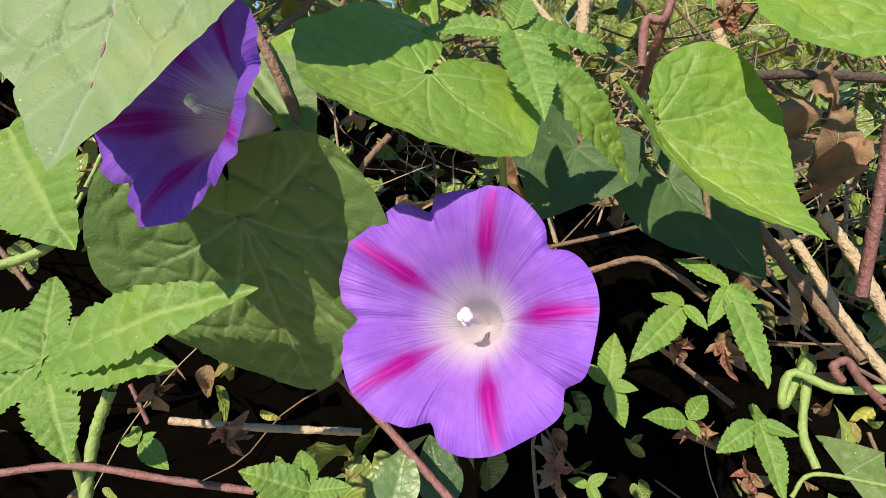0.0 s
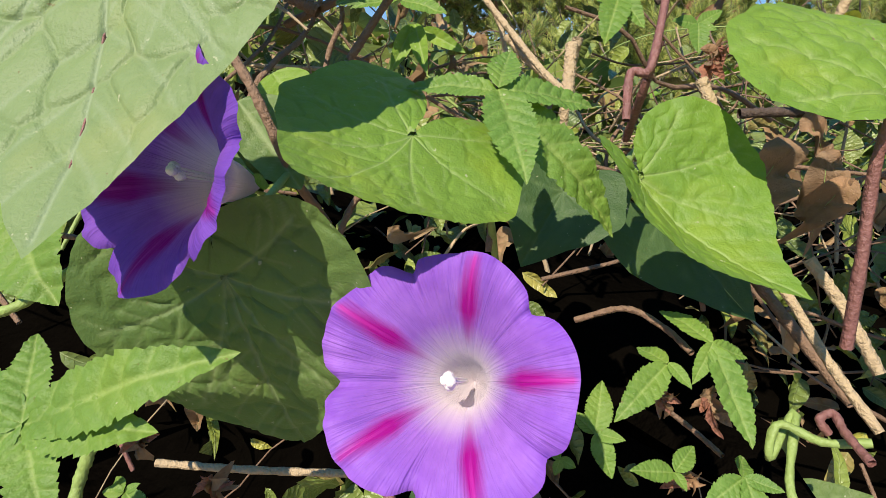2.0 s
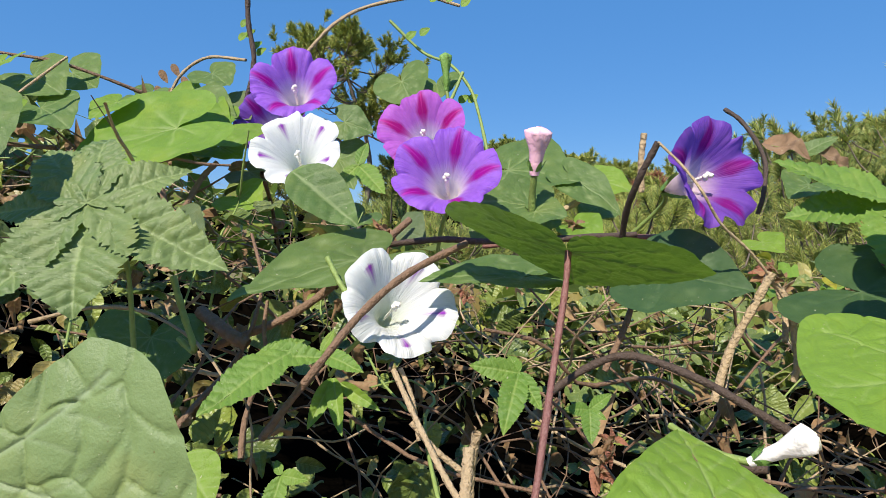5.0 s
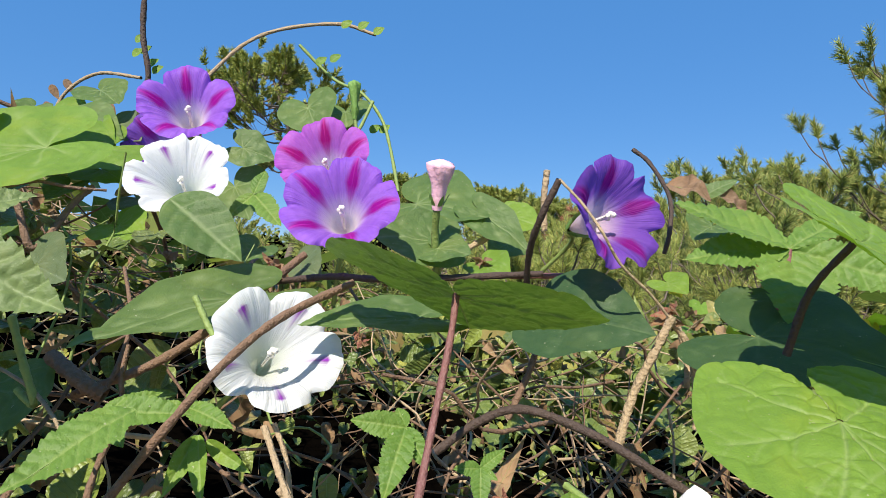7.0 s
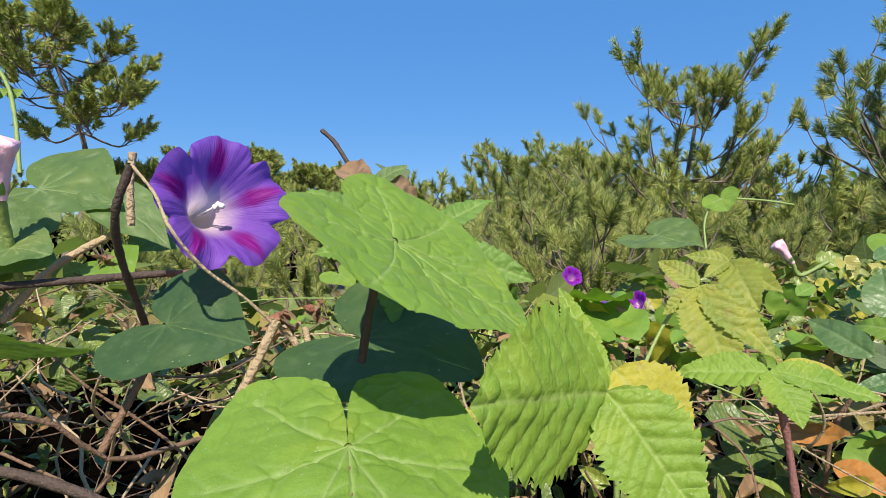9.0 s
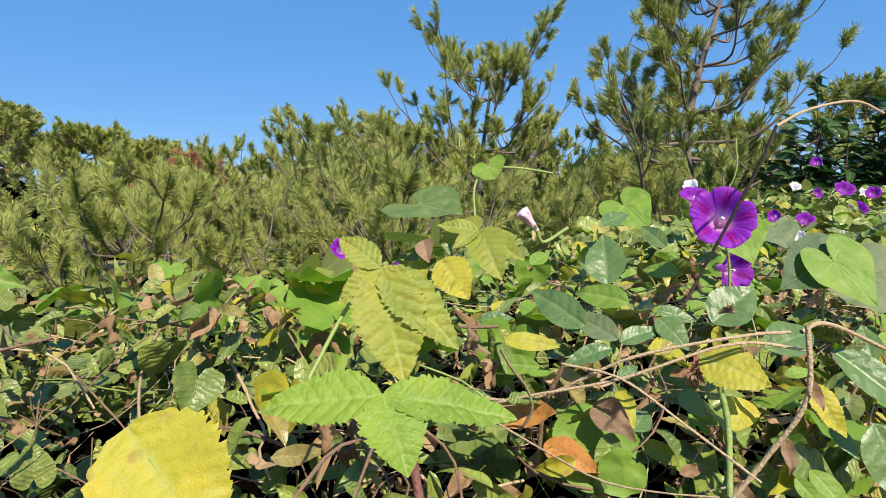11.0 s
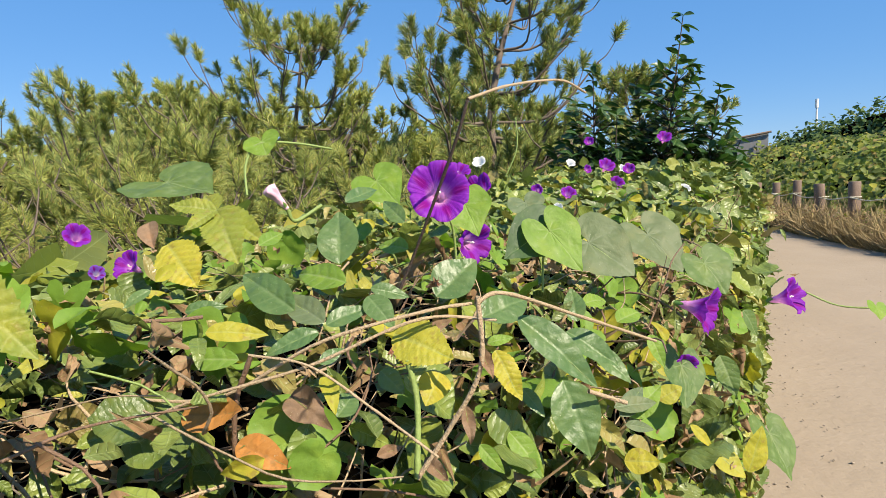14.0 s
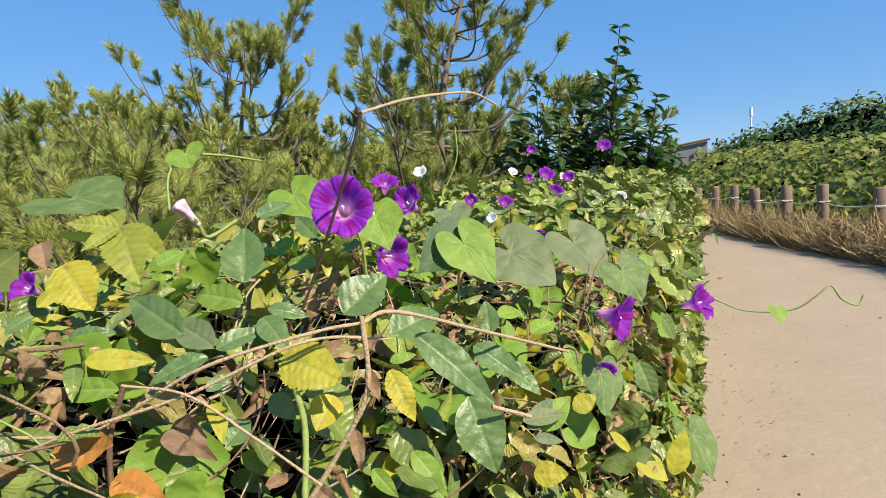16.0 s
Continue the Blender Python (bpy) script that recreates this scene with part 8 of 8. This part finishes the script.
leaf("ovate_leaf", "ovate", "ovate", (-0.1661, 0.3874, 1.1251), (-0.1674, 0.4108, 1.1506), (0.2181, -0.7751, 0.5930), "glossy ovate green leaf in the hedge", seed=173, wide=0.55, fold=0.2, wave=0.02, curl=0.1)
leaf("ovate_leaf", "ovate", "leaf_grey", (-0.0991, 0.4767, 1.1497), (-0.0635, 0.4999, 1.1522), (0.0109, -0.8133, 0.5817), "grey-green ovate leaf in the hedge", seed=174, wide=0.4, fold=0.2, wave=0.02, curl=0.18)
leaf("ovate_leaf", "ovate", "leaf_grey", (-0.0946, 0.4775, 1.1422), (-0.0736, 0.5081, 1.1630), (0.4837, -0.6677, 0.5659), "grey-green ovate leaf in the hedge", seed=175, wide=0.45, fold=0.2, wave=0.02, curl=0.26)
leaf("ovate_leaf", "ovate", "leaf_grey", (-0.0901, 0.4783, 1.1346), (-0.0645, 0.4868, 1.1317), (0.2878, -0.7537, 0.5908), "grey-green ovate leaf in the hedge", seed=176, wide=0.4, fold=0.2, wave=0.02, curl=0.33999999999999997)
leaf("ovate_leaf", "ovate", "leaf_lime", (-0.2868, 0.2856, 1.1592), (-0.3126, 0.2993, 1.1725), (0.0786, -0.8049, 0.5882), "bright green ovate leaf in the hedge", seed=177, wide=0.7, fold=0.2, wave=0.02, curl=0.1)
leaf("ovate_leaf", "ovate", "leaf_lime", (-0.2815, 0.2874, 1.1589), (-0.2933, 0.3057, 1.1698), (0.5416, -0.6336, 0.5525), "bright green ovate leaf in the hedge", seed=178, wide=0.6, fold=0.2, wave=0.02, curl=0.18)
leaf("ovate_leaf", "ovate", "ovate", (-0.2744, 0.2896, 1.1567), (-0.2785, 0.3101, 1.1635), (0.3560, -0.7284, 0.5854), "glossy ovate green leaf in the hedge", seed=179, wide=0.6, fold=0.2, wave=0.02, curl=0.26)
leaf("ovate_leaf", "ovate", "leaf_lime", (-0.3452, 0.2935, 1.2260), (-0.3988, 0.2754, 1.2297), (0.1480, -0.7921, 0.5921), "bright green ovate leaf in the hedge", seed=180, wide=0.35, fold=0.2, wave=0.02, curl=0.33999999999999997)
leaf("ovate_leaf", "ovate", "ovate", (-0.3300, 0.5411, 1.3104), (-0.3640, 0.5532, 1.3355), (-0.0542, -0.8179, 0.5728), "glossy ovate green leaf in the hedge", seed=181, wide=0.5, fold=0.2, wave=0.02, curl=0.1)
leaf("ovate_leaf", "ovate", "ovate", (-0.4154, 0.5566, 1.3340), (-0.3977, 0.6073, 1.3547), (0.4216, -0.6995, 0.5770), "glossy ovate green leaf in the hedge", seed=182, wide=0.4, fold=0.2, wave=0.02, curl=0.18)
leaf("ovate_leaf", "ovate", "leaf_lime", (-0.2986, 0.4858, 1.2869), (-0.3415, 0.4931, 1.2949), (0.2181, -0.7751, 0.5930), "bright green ovate leaf in the hedge", seed=183, wide=0.5, fold=0.2, wave=0.02, curl=0.26)
leaf("ovate_leaf", "ovate", "ovate", (-0.2748, 0.5382, 1.3034), (-0.2972, 0.5299, 1.2987), (0.0109, -0.8133, 0.5817), "glossy ovate green leaf in the hedge", seed=184, wide=0.5, fold=0.2, wave=0.02, curl=0.33999999999999997)
leaf("ovate_leaf", "ovate", "leaf_lime", (-0.4366, 0.4285, 1.2959), (-0.4331, 0.4629, 1.3085), (0.4837, -0.6677, 0.5659), "bright green ovate leaf in the hedge", seed=185, wide=0.5, fold=0.2, wave=0.02, curl=0.1)
leaf("ovate_leaf", "ovate", "ovate", (-0.5001, 0.3501, 1.2624), (-0.5072, 0.3255, 1.2533), (0.2878, -0.7537, 0.5908), "glossy ovate green leaf in the hedge", seed=186, wide=0.5, fold=0.2, wave=0.02, curl=0.18)
leaf("ovate_leaf", "ovate", "leaf_lime", (-0.4530, 0.3002, 1.2392), (-0.4390, 0.3274, 1.2502), (0.0786, -0.8049, 0.5882), "bright green ovate leaf in the hedge", seed=187, wide=0.4, fold=0.2, wave=0.02, curl=0.26)
leaf("ovate_leaf", "ovate", "ovate", (-0.4347, 0.3289, 1.2500), (-0.4046, 0.3400, 1.2574), (0.5416, -0.6336, 0.5525), "glossy ovate green leaf in the hedge", seed=188, wide=0.45, fold=0.2, wave=0.02, curl=0.33999999999999997)
leaf("ovate_leaf", "ovate", "yellow", (-0.2037, 0.3410, 1.2143), (-0.2046, 0.3180, 1.1993), (0.3560, -0.7284, 0.5854), "yellowing spotted leaf in the hedge", seed=189, wide=0.9, fold=0.2, wave=0.02, curl=0.1)
leaf("ovate_leaf", "ovate", "ovate", (-0.2447, 0.3272, 1.2165), (-0.2243, 0.3222, 1.2038), (0.1480, -0.7921, 0.5921), "glossy ovate green leaf in the hedge", seed=190, wide=0.7, fold=0.2, wave=0.02, curl=0.18)
leaf("ovate_leaf", "ovate", "yellow", (-0.3855, 0.3025, 1.2416), (-0.3416, 0.3178, 1.2433), (-0.0542, -0.8179, 0.5728), "yellowing spotted leaf in the hedge", seed=191, wide=0.4, fold=0.2, wave=0.02, curl=0.26)
leaf("ovate_leaf", "ovate", "yellow", (-0.3237, 0.3891, 1.2573), (-0.3506, 0.4038, 1.2836), (0.4216, -0.6995, 0.5770), "yellowing spotted leaf in the hedge", seed=192, wide=0.5, fold=0.2, wave=0.02, curl=0.33999999999999997)
leaf("ovate_leaf", "ovate", "ovate", (-0.1587, 0.3964, 1.1885), (-0.1395, 0.3905, 1.1702), (0.2181, -0.7751, 0.5930), "glossy ovate green leaf in the hedge", seed=193, wide=0.45, fold=0.2, wave=0.02, curl=0.1)
leaf("ovate_leaf", "ovate", "leaf_lime", (-0.1910, 0.4096, 1.2186), (-0.1716, 0.4169, 1.2243), (0.0109, -0.8133, 0.5817), "bright green ovate leaf in the hedge", seed=194, wide=0.5, fold=0.2, wave=0.02, curl=0.18)
leaf("ovate_leaf", "ovate", "ovate", (-0.1236, 0.5149, 1.1902), (-0.0856, 0.5046, 1.1688), (0.4837, -0.6677, 0.5659), "glossy ovate green leaf in the hedge", seed=195, wide=0.5, fold=0.2, wave=0.02, curl=0.26)
leaf("ovate_leaf", "ovate", "leaf_lime", (-0.0807, 0.6345, 1.1757), (-0.0614, 0.6172, 1.1499), (0.2878, -0.7537, 0.5908), "bright green ovate leaf in the hedge", seed=196, wide=0.5, fold=0.2, wave=0.02, curl=0.33999999999999997)
leaf("ovate_leaf", "ovate", "leaf", (-0.0042, 0.7719, 1.1188), (0.0154, 0.7528, 1.0738), (0.0786, -0.8049, 0.5882), "dull green leaf in the hedge", seed=197, wide=0.6, fold=0.2, wave=0.02, curl=0.1)
leaf("ovate_leaf", "ovate", "leaf", (0.0265, 0.8402, 1.1643), (0.0483, 0.8444, 1.1318), (0.5416, -0.6336, 0.5525), "dull green leaf in the hedge", seed=198, wide=0.7, fold=0.2, wave=0.02, curl=0.18)
leaf("ovate_leaf", "ovate", "leaf_lime", (0.0065, 0.9472, 1.2394), (0.0141, 0.9262, 1.2156), (0.3560, -0.7284, 0.5854), "bright green ovate leaf in the hedge", seed=199, wide=0.8, fold=0.2, wave=0.02, curl=0.26)
leaf("ovate_leaf", "ovate", "leaf_lime", (-0.1421, 0.5753, 1.2197), (-0.1178, 0.6056, 1.2259), (0.1480, -0.7921, 0.5921), "bright green ovate leaf in the hedge", seed=200, wide=0.5, fold=0.2, wave=0.02, curl=0.33999999999999997)
leaf("dead_leaf", "ovate", "dead", (-0.4252, 0.2857, 1.2109), (-0.4167, 0.2653, 1.1907), (-0.0542, -0.8179, 0.5728), "shrivelled tan leaf in the hedge", seed=201, wide=0.4, fold=0.8, wave=0.1, curl=0.1)
leaf("ovate_leaf", "ovate", "ovate", (-0.2751, 0.3133, 1.1830), (-0.2728, 0.3367, 1.1963), (0.4216, -0.6995, 0.5770), "glossy ovate green leaf in the hedge", seed=202, wide=0.8, fold=0.2, wave=0.02, curl=0.18)
leaf("dead_leaf", "ovate", "dead", (-0.2053, 0.3139, 1.1622), (-0.1863, 0.3088, 1.1519), (0.2181, -0.7751, 0.5930), "shrivelled tan leaf in the hedge", seed=203, wide=0.5, fold=0.8, wave=0.1, curl=0.26)
leaf("ovate_leaf", "ovate", "leaf_lime", (-0.1697, 0.3271, 1.1714), (-0.1518, 0.3212, 1.1572), (0.0109, -0.8133, 0.5817), "bright green ovate leaf in the hedge", seed=204, wide=0.5, fold=0.2, wave=0.02, curl=0.33999999999999997)
leaf("dead_leaf", "ovate", "dead", (-0.2371, 0.3032, 1.1639), (-0.2250, 0.3181, 1.1657), (0.4837, -0.6677, 0.5659), "shrivelled tan leaf in the hedge", seed=205, wide=0.5, fold=0.8, wave=0.1, curl=0.1)
leaf("ovate_leaf", "ovate", "leaf_lime", (-0.3236, 0.2969, 1.1856), (-0.3012, 0.2927, 1.1737), (0.2878, -0.7537, 0.5908), "bright green ovate leaf in the hedge", seed=206, wide=0.5, fold=0.2, wave=0.02, curl=0.18)

# leaves along the hedge top at the start of the turn
leaf("morning_glory_leaf", "heart", "leaf", (-0.5740, -0.5420, 1.4331), (-0.5556, -0.5492, 1.4186), (0.6901, -0.4338, 0.5793), "green heart-shaped leaf at the hedge top", seed=207, wide=0.9, fold=0.15, round_=0.3)
leaf("morning_glory_leaf", "heart", "leaf_lime", (-0.6016, -0.5310, 1.4492), (-0.5746, -0.5025, 1.4359), (0.7361, -0.3212, 0.5958), "green heart-shaped leaf at the hedge top", seed=208, wide=0.9, fold=0.2, round_=0.3)
leaf("morning_glory_leaf", "heart", "leaf", (-0.5313, -0.5289, 1.3885), (-0.5130, -0.5362, 1.3756), (0.7719, -0.2000, 0.6035), "green heart-shaped leaf at the hedge top", seed=209, wide=0.9, fold=0.25, round_=0.3)
leaf("morning_glory_leaf", "heart", "leaf_grey", (-0.5908, -0.4857, 1.4458), (-0.5651, -0.4625, 1.4341), (0.7953, -0.0755, 0.6015), "green heart-shaped leaf at the hedge top", seed=210, wide=0.9, fold=0.15, round_=0.3)
leaf("morning_glory_leaf", "heart", "leaf", (-0.6620, -0.5719, 1.4732), (-0.6431, -0.5770, 1.4593), (0.8058, 0.0463, 0.5904), "green heart-shaped leaf at the hedge top", seed=211, wide=0.9, fold=0.2, round_=0.3)
leaf("morning_glory_leaf", "heart", "leaf_lime", (-0.5635, -0.4977, 1.4279), (-0.5371, -0.4715, 1.4159), (0.6901, -0.4338, 0.5793), "green heart-shaped leaf at the hedge top", seed=212, wide=0.9, fold=0.25, round_=0.3)
leaf("morning_glory_leaf", "heart", "leaf", (-0.6674, -0.5932, 1.4654), (-0.6491, -0.6004, 1.4500), (0.7361, -0.3212, 0.5958), "green heart-shaped leaf at the hedge top", seed=213, wide=0.9, fold=0.15, round_=0.3)
leaf("morning_glory_leaf", "heart", "leaf_grey", (-0.5560, -0.4603, 1.3875), (-0.5313, -0.4420, 1.3800), (0.7719, -0.2000, 0.6035), "green heart-shaped leaf at the hedge top", seed=214, wide=0.9, fold=0.2, round_=0.3)
leaf("morning_glory_leaf", "heart", "leaf", (-0.5450, -0.5006, 1.3920), (-0.5261, -0.5062, 1.3812), (0.7953, -0.0755, 0.6015), "green heart-shaped leaf at the hedge top", seed=215, wide=0.9, fold=0.25, round_=0.3)
leaf("morning_glory_leaf", "heart", "leaf_lime", (-0.5612, -0.4850, 1.4075), (-0.5356, -0.4625, 1.3978), (0.8058, 0.0463, 0.5904), "green heart-shaped leaf at the hedge top", seed=216, wide=0.9, fold=0.15, round_=0.3)
leaf("morning_glory_leaf", "heart", "leaf", (-0.4854, -0.5049, 1.3601), (-0.4661, -0.5086, 1.3508), (0.6901, -0.4338, 0.5793), "green heart-shaped leaf at the hedge top", seed=217, wide=0.9, fold=0.2, round_=0.3)
leaf("morning_glory_leaf", "heart", "leaf_grey", (-0.4610, -0.4852, 1.3371), (-0.4351, -0.4621, 1.3313), (0.7361, -0.3212, 0.5958), "green heart-shaped leaf at the hedge top", seed=218, wide=0.9, fold=0.25, round_=0.3)
leaf("morning_glory_leaf", "heart", "leaf", (-0.5028, -0.4902, 1.3512), (-0.4829, -0.4920, 1.3445), (0.7719, -0.2000, 0.6035), "green heart-shaped leaf at the hedge top", seed=219, wide=0.9, fold=0.15, round_=0.3)
leaf("morning_glory_leaf", "heart", "leaf_lime", (-0.5154, -0.4590, 1.3640), (-0.4906, -0.4401, 1.3574), (0.7953, -0.0755, 0.6015), "green heart-shaped leaf at the hedge top", seed=220, wide=0.9, fold=0.2, round_=0.3)
leaf("morning_glory_leaf", "heart", "leaf", (-0.4735, -0.3679, 1.3505), (-0.4552, -0.3765, 1.3438), (0.8058, 0.0463, 0.5904), "green heart-shaped leaf at the hedge top", seed=221, wide=0.9, fold=0.25, round_=0.3)
leaf("morning_glory_leaf", "heart", "leaf_grey", (-0.4469, -0.3415, 1.3404), (-0.4241, -0.3314, 1.3362), (0.6901, -0.4338, 0.5793), "green heart-shaped leaf at the hedge top", seed=222, wide=0.9, fold=0.15, round_=0.3)
leaf("morning_glory_leaf", "heart", "leaf", (-0.4534, -0.2832, 1.3418), (-0.4368, -0.2985, 1.3344), (0.7361, -0.3212, 0.5958), "green heart-shaped leaf at the hedge top", seed=223, wide=0.9, fold=0.2, round_=0.3)
leaf("morning_glory_leaf", "heart", "leaf_lime", (-0.4402, -0.2281, 1.3431), (-0.4181, -0.2210, 1.3373), (0.7719, -0.2000, 0.6035), "green heart-shaped leaf at the hedge top", seed=224, wide=0.9, fold=0.25, round_=0.3)
leaf("morning_glory_leaf", "heart", "leaf", (-0.4742, -0.2010, 1.3595), (-0.4583, -0.2193, 1.3517), (0.7953, -0.0755, 0.6015), "green heart-shaped leaf at the hedge top", seed=225, wide=0.9, fold=0.15, round_=0.3)
leaf("morning_glory_leaf", "heart", "leaf_grey", (-0.4859, -0.0430, 1.4095), (-0.4656, -0.0428, 1.4008), (0.8058, 0.0463, 0.5904), "green heart-shaped leaf at the hedge top", seed=226, wide=0.9, fold=0.2, round_=0.3)
leaf("morning_glory_leaf", "heart", "leaf", (-0.4579, -0.0498, 1.3762), (-0.4438, -0.0756, 1.3673), (0.6901, -0.4338, 0.5793), "green heart-shaped leaf at the hedge top", seed=227, wide=0.9, fold=0.25, round_=0.3)
leaf("morning_glory_leaf", "heart", "leaf_lime", (-0.4316, -0.1053, 1.3347), (-0.4111, -0.1050, 1.3297), (0.7361, -0.3212, 0.5958), "green heart-shaped leaf at the hedge top", seed=228, wide=0.9, fold=0.15, round_=0.3)
leaf("morning_glory_leaf", "heart", "leaf_lime", (-0.5105, -0.6161, 1.4543), (-0.4899, -0.6246, 1.4373), (0.7011, -0.3086, 0.6429), "green leaf at the hedge top", seed=229, wide=0.9, round_=0.3)
leaf("morning_glory_leaf", "heart", "leaf", (-0.5294, -0.6059, 1.4504), (-0.5056, -0.5758, 1.4350), (0.7285, -0.1903, 0.6580), "green leaf at the hedge top", seed=230, wide=0.9, round_=0.3)
leaf("morning_glory_leaf", "heart", "leaf_lime", (-0.4422, -0.5925, 1.3714), (-0.4215, -0.5944, 1.3611), (0.7454, -0.0653, 0.6634), "green leaf at the hedge top", seed=231, wide=0.9, round_=0.3)
leaf("morning_glory_leaf", "heart", "leaf", (-0.5059, -0.5888, 1.4229), (-0.4823, -0.5599, 1.4090), (0.7504, 0.0607, 0.6581), "green leaf at the hedge top", seed=232, wide=0.9, round_=0.3)
leaf("morning_glory_leaf", "heart", "leaf_lime", (-0.4870, -0.6038, 1.4217), (-0.4663, -0.6084, 1.4081), (0.7439, 0.1820, 0.6431), "green leaf at the hedge top", seed=233, wide=0.9, round_=0.3)
leaf("morning_glory_leaf", "heart", "leaf", (-0.5594, -0.5943, 1.4616), (-0.5359, -0.5674, 1.4471), (0.7011, -0.3086, 0.6429), "green leaf at the hedge top", seed=234, wide=0.9, round_=0.3)
leaf("morning_glory_leaf", "heart", "leaf_lime", (-0.5229, -0.5463, 1.4319), (-0.5027, -0.5567, 1.4174), (0.7285, -0.1903, 0.6580), "green leaf at the hedge top", seed=235, wide=0.9, round_=0.3)
leaf("morning_glory_leaf", "heart", "leaf", (-0.6027, -0.5018, 1.4769), (-0.5798, -0.4814, 1.4633), (0.7454, -0.0653, 0.6634), "green leaf at the hedge top", seed=236, wide=0.9, round_=0.3)

# dry seed heads of the hop
seed_head((-0.2212, -0.4420, 1.1314), 0.0067, 1170)
seed_head((-0.1984, -0.3084, 1.1678), 0.0051, 1900)
seed_head((-0.2040, -0.3189, 1.1668), 0.0050, 1800)
seed_head((-0.2125, -0.3453, 1.1232), 0.0060, 1805)
seed_head((-0.2264, -0.4636, 1.1432), 0.0050, 965)
seed_head((-0.1912, -0.2995, 1.1311), 0.0059, 2190)
seed_head((-0.2821, -0.2757, 1.2534), 0.0071, 1310)
seed_head((-0.2089, -0.3051, 1.1360), 0.0049, 2000)
seed_head((-0.4296, -0.3551, 1.3401), 0.0069, 955)
seed_head((-0.3438, -0.1662, 1.3195), 0.0072, 1740)
seed_head((-0.3992, -0.3085, 1.3027), 0.0059, 1240)
seed_head((-0.3067, 0.3135, 1.1874), 0.0105, 1107)
seed_head((-0.2390, 0.3517, 1.2294), 0.0099, 1175)
seed_head((-0.4373, 0.2799, 1.1951), 0.0099, 780)
seed_head((-0.2279, 0.3915, 1.2700), 0.0062, 1125)
seed_head((-0.2993, -0.2661, 1.2535), 0.0059, 1735)
seed_head((-0.3833, -0.1362, 1.3181), 0.0071, 1110)
seed_head((-0.4408, -0.2324, 1.3424), 0.0077, 650)
